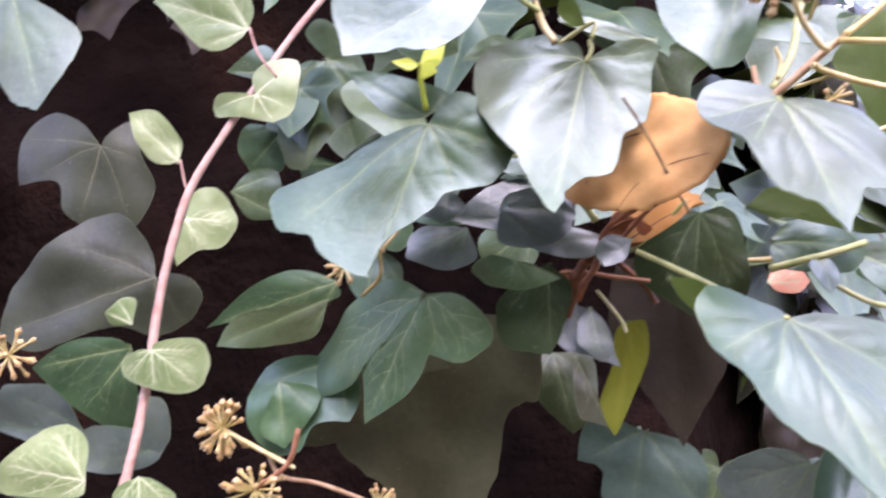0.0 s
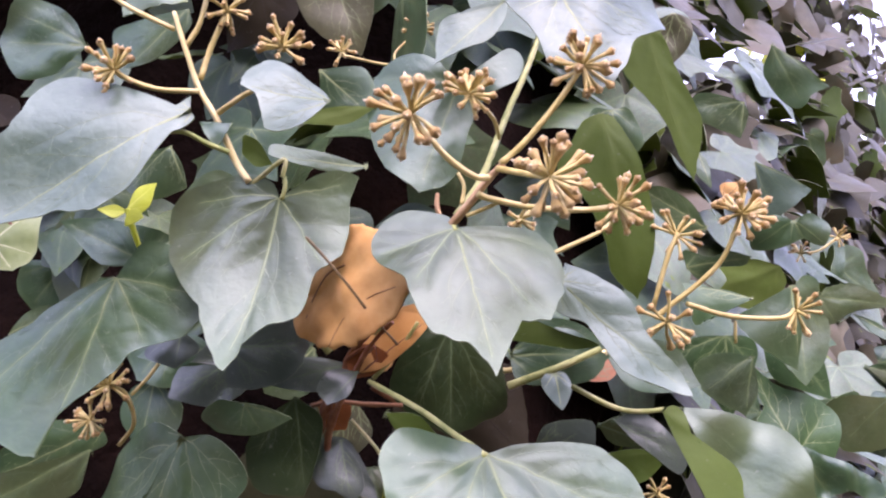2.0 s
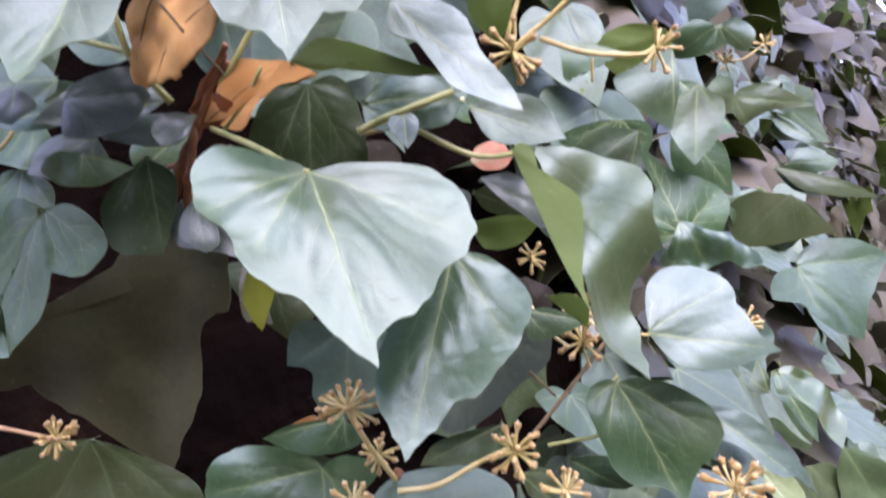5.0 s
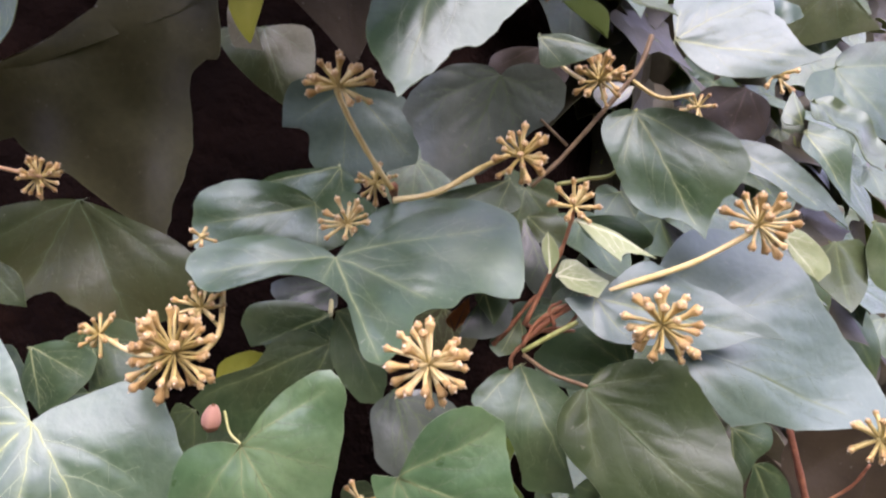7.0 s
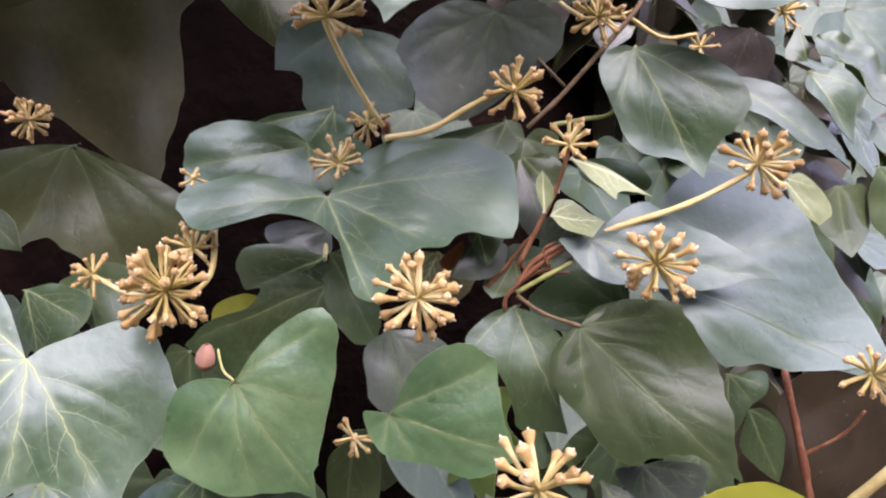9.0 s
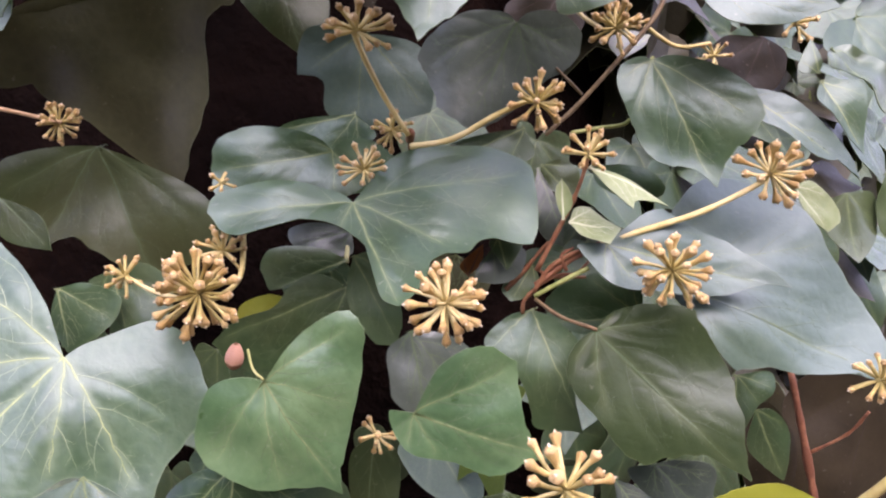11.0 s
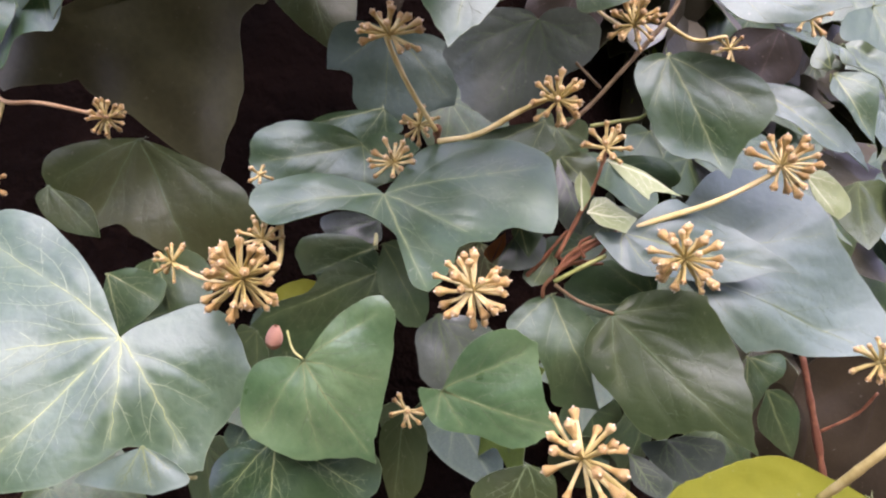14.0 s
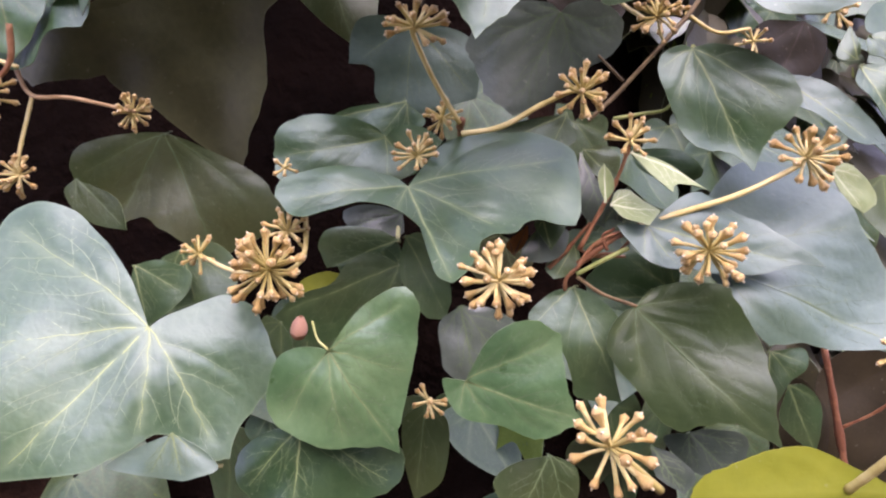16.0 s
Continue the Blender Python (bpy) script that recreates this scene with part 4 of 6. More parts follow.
leaf(upper, "lime", (0.0120, 0.2649, 1.5023), (0.0014, 0.2651, 1.5047), (0.02, -0.99, 0.17), [(-41, 0.46)], [(22, 0.47)])
leaf(upper, "lime", (0.0127, 0.2631, 1.5011), (0.0184, 0.2627, 1.4982), (0.02, -0.99, 0.17), [(-36, 0.60)], [(70, 0.84)])
leaf(upper, "pale", (0.0931, 0.2232, 1.5127), (0.0666, 0.2234, 1.5228), (0.07, -0.97, 0.22), [(-65, 0.22), (-58, 0.44), (-47, 0.66), (-37, 0.76, 1), (-16, 0.75), (-5, 0.82)], [(9, 1.03), (19, 1.01), (30, 0.92), (35, 0.71), (39, 0.39), (53, 0.13)])
leaf(upper, "dark", (0.0402, 0.2692, 1.5862), (0.0151, 0.2692, 1.5826), (-0.01, -1.00, 0.05), [(-6, 0.24), (10, 0.59)], [(14, 1.00), (34, 0.84), (48, 0.51)])
leaf(upper, "dark", (0.0576, 0.2458, 1.5209), (0.0464, 0.2461, 1.5236), (0.02, -0.98, 0.19), [(-8, 0.62)], [(-34, 0.85), (-66, 0.81)])
leaf(upper, "dark", (0.0695, 0.2430, 1.5029), (0.0603, 0.2424, 1.5081), (0.06, 0.97, 0.22), [(-41, 0.80), (-26, 1.22)], [(29, 0.51)])
umbel(upper, (0.0053, 0.2465, 1.5964), 0.0102, (0.08, -0.89, 0.44), 18)
umbel(upper, (0.0548, 0.2476, 1.5779), 0.0111, (0.25, -0.64, 0.73), 20)
umbel(upper, (0.0602, 0.2481, 1.5652), 0.0085, (0.31, -0.78, -0.55), 14)
umbel(upper, (0.0240, 0.2352, 1.5409), 0.0097, (-0.52, -0.83, 0.19), 16)
umbel(upper, (0.0788, 0.2414, 1.5438), 0.0101, (0.15, -0.60, 0.78), 16)

side = thing("ivy_shoot", (0.194, 0.267, 1.431), "ivy shoot with long curled leaves and pale stalks", "ivy shoot", "ivy shoots")
stem(side, "fl", 1.0, .85, (0.194, 0.267, 1.431), (0.199, 0.265, 1.434), (0.212, 0.262, 1.441), (0.221, 0.259, 1.448), (0.229, 0.255, 1.461))
stem(side, "fl", .9, .9, (0.206, 0.265, 1.434), (0.222, 0.268, 1.427), (0.241, 0.269, 1.423), (0.248, 0.270, 1.425))
stem(side, "fl", .9, .8, (0.194, 0.266, 1.435), (0.203, 0.264, 1.452), (0.209, 0.264, 1.460))
stem(side, "fl", .5, .5, (0.224, 0.269, 1.425), (0.223, 0.271, 1.417))
stem(side, "pet", 1.0, .9, (0.159, 0.285, 1.415), (0.174, 0.282, 1.403), (0.183, 0.279, 1.399), (0.193, 0.276, 1.398))
stem(side, "pet", 1.5, 1.2, (0.1379, 0.2760, 1.4165), (0.1480, 0.2720, 1.4184), (0.1600, 0.2710, 1.4206), (0.1735, 0.2730, 1.4237))
leaf(side, "dark", (0.2295, 0.2830, 1.4629), (0.2058, 0.2800, 1.4831), (-0.06, -0.97, -0.22), [(-63, 0.13), (-38, 0.37), (-14, 0.69)], [(12, 0.78), (27, 0.40)])
leaf(side, "dark", (0.2094, 0.2652, 1.4470), (0.2335, 0.2638, 1.4467), (-0.06, -0.97, -0.22), [(-88, 0.27), (-15, 0.39), (-11, 0.71)], [(8, 0.88), (7, 0.53), (50, 0.28)])
leaf(side, "dark", (0.2797, 0.3248, 1.4457), (0.2469, 0.3280, 1.4405), (0.06, 0.97, 0.22), [(-37, 0.35), (-25, 0.66), (-12, 0.99)], [(22, 0.84), (52, 0.59), (92, 0.26)])
leaf(side, "curled", (0.1962, 0.2717, 1.3982), (0.2075, 0.2422, 1.3157), (0.15, -0.84, 0.52), [(-40, 0.1), (-54, 0.2), (-60, 0.29), (-61, 0.37), (-55, 0.42), (-43, 0.47), (-33, 0.53), (-31, 0.59), (-30, 0.64, 1), (-25, 0.64), (-18, 0.66), (-12, 0.71), (-11, 0.76), (-10, 0.82), (-6, 0.87), (-3, 0.95)], [(1, 0.9), (2, 0.82), (3, 0.73), (2, 0.63), (0, 0.54), (-3, 0.46), (-11, 0.39), (-20, 0.31), (-23, 0.25), (-17, 0.17), (1, 0.07)])
leaf(side, "dark", (0.1885, 0.2652, 1.3995), (0.1970, 0.2415, 1.3393), (-0.02, 0.93, -0.37), [(4, 0.1), (6, 0.25), (5, 0.38), (5, 0.5), (5, 0.6), (3, 0.72), (1, 0.87)], [(2, 0.86), (7, 0.73), (17, 0.58), (28, 0.47), (30, 0.35), (26, 0.21), (64, 0.12), (95, 0.07)])
leaf(side, "pale", (0.2309, 0.2900, 1.3220), (0.2779, 0.2848, 1.3057), (0.02, -0.93, 0.36), [(-97, 0.2), (-90, 0.42), (-78, 0.59), (-62, 0.73), (-49, 0.8), (-36, 0.82), (-27, 0.77), (-20, 0.8), (-9, 0.83)], [(5, 0.84), (13, 0.71), (25, 0.52), (40, 0.36), (48, 0.2)])
leaf(side, "dark", (0.1464, 0.2874, 1.4368), (0.1804, 0.2861, 1.4246), (-0.03, -1.00, 0.03), [(-38, 0.28), (-16, 0.68)], [(19, 0.75), (25, 0.29)])
leaf(side, "violet", (0.1812, 0.3049, 1.3945), (0.2061, 0.2991, 1.3740), (0.00, -0.96, 0.27), [(-45, 0.37), (-15, 0.71)], [(12, 0.96), (16, 0.47)])
leaf(side, "dull", (0.2064, 0.3207, 1.3742), (0.1758, 0.3225, 1.3791), (0.06, 1.00, 0.02), [(-10, 0.48)], [(25, 0.89), (45, 0.47)])
leaf(side, "dark", (0.1815, 0.2964, 1.4224), (0.2155, 0.2914, 1.4026), (-0.01, -0.97, 0.23), [(-44, 0.31), (-24, 0.73)], [(15, 0.73), (41, 0.43)])
leaf(side, "green", (0.2497, 0.3001, 1.4325), (0.2236, 0.3034, 1.4449), (-0.00, -0.97, 0.25), [(-26, 0.49), (-39, 0.95)], [(5, 0.41)])
leaf(side, "dark", (0.2313, 0.3078, 1.4591), (0.2377, 0.3033, 1.4384), (-0.01, -0.98, 0.21), [(-31, 0.48), (-19, 0.89)], [(12, 0.62)])
leaf(side, "dark", (0.1904, 0.3172, 1.3375), (0.2154, 0.3146, 1.3275), (-0.01, -0.97, 0.23), [(-17, 0.36)], [(20, 0.70), (71, 0.47)])
leaf(side, "dark", (0.1958, 0.2967, 1.3435), (0.2099, 0.2961, 1.3276), (0.06, 1.00, 0.02), [(43, 0.47), (25, 0.80)], [(3, 0.56)])
leaf(side, "pale", (0.1544, 0.2700, 1.4181), (0.1533, 0.2640, 1.4057), (0.05, -0.95, 0.30), [(-110, 0.16), (-70, 0.36), (-38, 0.56), (-16, 0.78)], [(16, 0.78), (36, 0.60), (68, 0.42), (110, 0.18)])
umbel(side, (0.2292, 0.2545, 1.4616), 0.0109, (0.21, -0.84, 0.49), 22)
umbel(side, (0.2147, 0.2791, 1.4615), 0.0104, (0.09, -0.85, 0.52), 14)
umbel(side, (0.1935, 0.2560, 1.4287), 0.0111, (-0.38, -0.71, -0.60), 11)
umbel(side, (0.2480, 0.2699, 1.4245), 0.0090, (0.73, -0.55, -0.40), 12)
umbel(side, (0.2137, 0.3261, 1.3180), 0.0109, (-0.10, -0.91, 0.39), 13)
umbel(side, (0.1992, 0.3264, 1.3586), 0.0075, (0.02, -0.93, 0.37), 9)

lower = thing("ivy_shoot", (0.114, 0.271, 1.326), "flowering ivy shoot with three-lobed dark leaves and bud clusters", "ivy shoot", "ivy shoots")
stem(lower, "fl", 1.0, 1.0, (0.114, 0.271, 1.326), (0.115, 0.277, 1.318), (0.119, 0.283, 1.304), (0.125, 0.289, 1.289))
stem(lower, "fl", .9, 1.1, (0.170, 0.281, 1.294), (0.155, 0.283, 1.290), (0.140, 0.285, 1.285), (0.125, 0.288, 1.285))
stem(lower, "brown", 1.3, 1.5, (0.126, 0.289, 1.290), (0.125, 0.310, 1.285), (0.130, 0.329, 1.267))
stem(lower, "fl", 1.0, 1.4, (0.255, 0.299, 1.252), (0.250, 0.299, 1.249), (0.228, 0.297, 1.243), (0.207, 0.297, 1.240), (0.188, 0.296, 1.238))
stem(lower, "brown", .8, .9, (0.186, 0.286, 1.272), (0.182, 0.290, 1.261), (0.175, 0.294, 1.249), (0.163, 0.296, 1.232))
stem(lower, "brown", 1.0, 1.2, (0.188, 0.296, 1.238), (0.175, 0.297, 1.233), (0.162, 0.298, 1.226))
stem(lower, "dark", .8, .7, (0.161, 0.297, 1.221), (0.168, 0.289, 1.215), (0.179, 0.281, 1.210))
stem(lower, "dark", .85, 1.1, (0.179, 0.323, 1.281), (0.187, 0.325, 1.286), (0.195, 0.328, 1.291), (0.216, 0.331, 1.307), (0.233, 0.334, 1.321), (0.242, 0.337, 1.334))
stem(lower, "pet", .8, .8, (0.188, 0.317, 1.280), (0.199, 0.316, 1.280), (0.211, 0.315, 1.281), (0.216, 0.315, 1.296), (0.223, 0.314, 1.303))
stem(lower, "dark", .6, .6, (0.190, 0.337, 1.308), (0.199, 0.336, 1.295))
stem(lower, "fl", .7, .8, (0.195, 0.333, 1.340), (0.200, 0.326, 1.326), (0.206, 0.320, 1.318))
stem(lower, "brown", .9, .7, (0.161, 0.297, 1.224), (0.167, 0.297, 1.231), (0.174, 0.296, 1.235), (0.182, 0.296, 1.237))
stem(lower, "pet", 1.0, .9, (0.161, 0.298, 1.222), (0.171, 0.296, 1.226), (0.182, 0.294, 1.230))
stem(lower, "brown", .8, .7, (0.161, 0.299, 1.224), (0.157, 0.301, 1.220), (0.156, 0.303, 1.215))
stem(lower, "brown", .7, .6, (0.174, 0.296, 1.230), (0.173, 0.296, 1.236), (0.178, 0.296, 1.238))
stem(lower, "brown", .9, .8, (0.151, 0.304, 1.225), (0.159, 0.304, 1.231), (0.166, 0.304, 1.237), (0.171, 0.304, 1.241))
leaf(lower, "dark", (0.2201, 0.3091, 1.3016), (0.2344, 0.2970, 1.2503), (0.02, -0.97, 0.23), [(-77, 0.14), (-65, 0.32), (-57, 0.48), (-50, 0.66), (-44, 0.77), (-37, 0.85), (-25, 0.85), (-15, 0.85), (-5, 0.91)], [(2, 0.9), (5, 0.82), (13, 0.77), (24, 0.72), (33, 0.63), (42, 0.49), (54, 0.4), (78, 0.31), (104, 0.22), (129, 0.09)])
leaf(lower, "pale", (0.2512, 0.3084, 1.2845), (0.2856, 0.2927, 1.2452), (0.03, -0.92, 0.39), [(-44, 0.14), (-30, 0.32), (-19, 0.52), (-11, 0.73), (-5, 0.88)], [(-3, 0.85), (4, 0.75), (9, 0.63), (10, 0.47), (14, 0.36), (24, 0.27), (34, 0.17)])
leaf(lower, "dark", (0.1013, 0.2903, 1.2687), (0.1130, 0.2591, 1.2359), (0.14, -0.69, 0.71), [(-121, 0.09), (-128, 0.3), (-126, 0.58), (-116, 0.83), (-106, 1.08), (-97, 1.31), (-85, 1.45), (-74, 1.43), (-62, 1.43), (-56, 1.39, 1), (-54, 1.26), (-54, 1.12), (-50, 1.01), (-42, 0.96), (-35, 0.81), (-27, 0.8), (-17, 0.89), (-8, 0.97)], [(4, 0.94), (6, 0.83), (3, 0.68), (3, 0.51), (11, 0.35), (51, 0.25), (88, 0.38), (93, 0.61), (91, 0.85), (96, 0.98), (106, 1.09, 1), (115, 1.04), (121, 0.86), (129, 0.6), (137, 0.37), (150, 0.16)])
leaf(lower, "dark", (0.0926, 0.3228, 1.2895), (0.0436, 0.3203, 1.2896), (0.05, -0.98, 0.20), [(145, 0.1), (162, 0.22), (179, 0.37), (-166, 0.51, 1), (-132, 0.4), (-93, 0.4), (-53, 0.45), (-25, 0.72), (-12, 0.98)], [(13, 0.96), (21, 0.86), (29, 0.68), (35, 0.49), (44, 0.3), (59, 0.12)])
leaf(lower, "dull", (0.1785, 0.2807, 1.2098), (0.2195, 0.2645, 1.1533), (0.07, -0.94, 0.32), [(-98, 0.07), (-91, 0.14), (-78, 0.24), (-68, 0.35), (-61, 0.46), (-57, 0.51, 1), (-48, 0.54), (-39, 0.61), (-30, 0.69), (-24, 0.73), (-15, 0.81), (-9, 0.86), (-4, 0.92)], [(2, 0.88), (4, 0.79), (9, 0.73), (16, 0.69), (23, 0.68, 1), (29, 0.65), (35, 0.58), (41, 0.48), (51, 0.39), (70, 0.31), (86, 0.24), (101, 0.14), (117, 0.05)])
leaf(lower, "pale", (0.1897, 0.2941, 1.2378), (0.2543, 0.2900, 1.2098), (0.14, -0.89, 0.44), [(-51, 0.12), (-52, 0.26), (-47, 0.37), (-39, 0.42), (-24, 0.53), (-16, 0.67), (-7, 0.83)], [(1, 0.85), (9, 0.68), (17, 0.54), (28, 0.38), (61, 0.25), (89, 0.18), (128, 0.14), (161, 0.16), (166, 0.08)])
leaf(lower, "pale", (0.2111, 0.3044, 1.2191), (0.2928, 0.2900, 1.1675), (0.14, -0.88, 0.46), [(-121, 0.1), (-102, 0.22), (-93, 0.36), (-86, 0.49), (-77, 0.59), (-67, 0.67), (-50, 0.75), (-39, 0.76), (-32, 0.78), (-23, 0.83), (-15, 0.9), (-8, 0.96)], [(1, 0.9), (5, 0.79), (11, 0.67), (15, 0.59), (18, 0.53), (25, 0.48), (31, 0.45, 1), (33, 0.39), (34, 0.27), (31, 0.17), (35, 0.08)])
leaf(lower, "fresh", (0.1113, 0.2611, 1.1992), (0.1521, 0.2596, 1.1768), (0.04, -0.99, 0.14), [(-80, 0.13), (-83, 0.27), (-79, 0.41), (-72, 0.54), (-66, 0.64), (-59, 0.72), (-50, 0.77), (-44, 0.82, 1), (-33, 0.76), (-19, 0.77), (-9, 0.82), (-2, 0.9)], [(7, 0.84), (15, 0.77), (21, 0.69, 1), (25, 0.58), (31, 0.45), (57, 0.32), (83, 0.26), (115, 0.2), (164, 0.18), (170, 0.11)])
leaf(lower, "violet", (0.1131, 0.2898, 1.2192), (0.1138, 0.2815, 1.1869), (0.06, -0.97, 0.25), [(-74, 0.40), (-58, 0.74), (-31, 0.98)], [(23, 0.80), (35, 0.57), (63, 0.32)])
leaf(lower, "violet", (0.1762, 0.3357, 1.3285), (0.1489, 0.3337, 1.2890), (0.02, -1.00, 0.04), [(-154, 0.12), (-136, 0.29), (-121, 0.46), (-107, 0.59), (-89, 0.62), (-72, 0.59), (-52, 0.55), (-31, 0.68), (-17, 0.81), (-8, 0.92)], [(8, 0.98), (18, 0.99), (26, 0.92), (36, 0.89), (45, 0.9), (52, 0.85), (60, 0.73), (69, 0.57), (82, 0.38), (102, 0.14)])
leaf(lower, "young", (0.1866, 0.2901, 1.2669), (0.2092, 0.2796, 1.2499), (0.13, -0.76, 0.64), [(-16, 0.18), (-7, 0.4), (-2, 0.67)], [(6, 0.83), (17, 0.7), (25, 0.76, 1), (27, 0.56), (33, 0.33)])
leaf(lower, "young", (0.1770, 0.2924, 1.2483), (0.1952, 0.2909, 1.2430), (0.13, -0.75, 0.64), [(-73, 0.37), (-49, 0.56), (-17, 0.69)], [(27, 0.86, 1), (30, 0.65), (47, 0.34)])
leaf(lower, "young", (0.1740, 0.2873, 1.2503), (0.1761, 0.2896, 1.2645), (0.04, -0.99, 0.16), [(-20, 0.4), (-12, 0.76)], [(16, 0.71), (35, 0.42)])
leaf(lower, "dark", (0.1509, 0.2959, 1.2467), (0.1520, 0.2939, 1.2342), (0.04, -0.99, 0.16), [(-68, 0.76)], [(72, 0.32)])
leaf(lower, "rust", (0.1376, 0.3032, 1.2331), (0.1455, 0.3054, 1.2441), (0.04, -0.99, 0.16), [(-58, 0.40)], [(20, 0.55)])
leaf(lower, "curled", (0.2843, 0.3021, 1.2940), (0.2928, 0.2853, 1.2637), (0.05, -0.87, 0.50), [(-85, 0.15), (-59, 0.35), (-36, 0.63), (-22, 0.86)], [(1, 0.74), (9, 0.35), (44, 0.32), (62, 0.17)])
leaf(lower, "dark", (0.2791, 0.3026, 1.2856), (0.2799, 0.3074, 1.2989), (0.02, -0.94, 0.34), [(-81, 0.41), (-56, 0.57)], [(24, 0.42)])
leaf(lower, "violet", (0.1717, 0.3105, 1.2691), (0.1757, 0.3017, 1.2384), (0.06, -0.96, 0.28), [(-11, 0.29), (-9, 0.61)], [(14, 0.84), (27, 0.48)])
leaf(lower, "violet", (0.1485, 0.3001, 1.2425), (0.1388, 0.2958, 1.2323), (0.07, -0.94, 0.33), [(-124, 0.85), (-83, 0.95), (-45, 0.92)], [(10, 0.48)])
umbel(lower, (0.1153, 0.2699, 1.3227), 0.0108, (0.11, -0.67, 0.73), 16)
umbel(lower, (0.1700, 0.2811, 1.2918), 0.0103, (0.37, -0.92, 0.16), 20)
umbel(lower, (0.2554, 0.2991, 1.2522), 0.0137, (0.55, -0.79, 0.28), 20)
umbel(lower, (0.2053, 0.2738, 1.2284), 0.0132, (0.06, -0.96, 0.26), 26)
umbel(lower, (0.1282, 0.2379, 1.2390), 0.0125, (0.20, -0.91, 0.37), 24)
umbel(lower, (0.1063, 0.2994, 1.2799), 0.0098, (0.32, -0.84, 0.44), 16)
umbel(lower, (0.1860, 0.2862, 1.2716), 0.0096, (0.17, -0.44, 0.88), 14)
umbel(lower, (0.1185, 0.3122, 1.2929), 0.0083, (-0.57, -0.74, 0.36), 14)
umbel(lower, (0.2893, 0.3320, 1.3082), 0.0096, (0.35, -0.81, 0.47), 14)
leaf_bud(lower, (0.0486, 0.2875, 1.2219), (0.37, -0.24, 0.90), 0.0072)

broad = thing("ivy_shoot", (0.058, 0.308, 1.270), "ivy shoot with a very broad veined leaf and heart-shaped leaf", "ivy shoot", "ivy shoots")
stem(broad, "fl", 1.0, 1.0, (0.058, 0.308, 1.270), (0.058, 0.300, 1.266), (0.056, 0.290, 1.250), (0.048, 0.282, 1.245), (0.046, 0.276, 1.249))
stem(broad, "fl", .8, .8, (0.010, 0.302, 1.256), (0.024, 0.291, 1.250), (0.038, 0.281, 1.247))
stem(broad, "pet", .45, .42, (0.057, 0.278, 1.226), (0.059, 0.273, 1.220), (0.063, 0.269, 1.217))
stem(broad, "pet", .8, .8, (-0.012, 0.277, 1.175), (-0.001, 0.278, 1.175), (0.009, 0.278, 1.174))
leaf(broad, "broad", (-0.0036, 0.2743, 1.2352), (-0.0519, 0.2372, 1.2002), (0.34, -0.84, 0.42), [(-172, 0.09), (-164, 0.21), (-161, 0.33), (-158, 0.42), (-151, 0.49), (-142, 0.56), (-130, 0.61), (-119, 0.67), (-113, 0.7), (-105, 0.71), (-98, 0.71), (-89, 0.71), (-80, 0.74), (-74, 0.83, 1), (-70, 0.79), (-65, 0.71), (-59, 0.61), (-54, 0.57), (-47, 0.57), (-33, 0.66), (-21, 0.78)], [(25, 0.96), (52, 0.93), (83, 1.04), (95, 1.02), (104, 0.85), (108, 0.67), (111, 0.53), (114, 0.38), (117, 0.26), (116, 0.14)])
leaf(broad, "fresh", (0.0633, 0.2670, 1.2167), (0.0825, 0.2628, 1.1752), (0.03, -0.99, 0.11), [(-111, 0.12), (-111, 0.28), (-107, 0.47), (-101, 0.67), (-97, 0.77), (-91, 0.82), (-84, 0.82), (-75, 0.77), (-55, 0.7), (-32, 0.7), (-12, 0.8), (-5, 0.88)], [(6, 0.87), (21, 0.8), (37, 0.77), (55, 0.74), (71, 0.73), (83, 0.68), (98, 0.54), (116, 0.41), (127, 0.29), (137, 0.13)])
leaf(broad, "dark", (0.0885, 0.3187, 1.2346), (0.0303, 0.3151, 1.2217), (0.03, -0.99, 0.12), [(-67, 0.27), (-33, 0.52), (-21, 0.87)], [(6, 0.78), (7, 0.52), (26, 0.37), (47, 0.22)])
leaf(broad, "pale", (0.0110, 0.2450, 1.2040), (0.0137, 0.2390, 1.1892), (0.12, -0.80, 0.60), [(-46, 0.67), (-35, 1.22)], [(65, 1.16), (83, 1.58), (86, 0.84)])
leaf(broad, "olive", (0.0399, 0.3213, 1.2260), (0.0626, 0.3234, 1.2331), (-0.04, 0.99, -0.16), [(-15, 0.24), (-3, 0.61)], [(17, 0.77), (51, 0.37)])
umbel(broad, (0.0456, 0.2756, 1.2488), 0.0154, (-0.07, -0.98, 0.18), 38)
umbel(broad, (0.0506, 0.2938, 1.2598), 0.0093, (0.13, -0.73, 0.67), 16)
umbel(broad, (0.0106, 0.2998, 1.2567), 0.0087, (-0.29, -0.84, 0.46), 12)
umbel(broad, (0.0944, 0.2834, 1.1848), 0.0080, (-0.31, -0.95, -0.09), 9)

near = thing("ivy_shoot", (0.148, 0.195, 1.202), "close ivy stalk with pale bud cluster and yellow-green leaf", "ivy shoot", "ivy shoots")
stem(near, "fl", 1.1, 1.2, (0.148, 0.195, 1.202), (0.153, 0.200, 1.194), (0.161, 0.205, 1.182))
stem(near, "fl", 1.2, 1.2, (0.210, 0.205, 1.174), (0.213, 0.198, 1.183), (0.219, 0.192, 1.193), (0.231, 0.186, 1.206))
leaf(near, "olive", (0.2240, 0.2053, 1.1708), (0.1669, 0.2046, 1.1808), (-0.04, 0.99, -0.16), [(-31, 0.14), (-28, 0.24), (-28, 0.36), (-26, 0.47), (-21, 0.57), (-15, 0.69), (-9, 0.82), (-6, 0.92)], [(12, 0.84), (26, 0.51), (41, 0.23)])
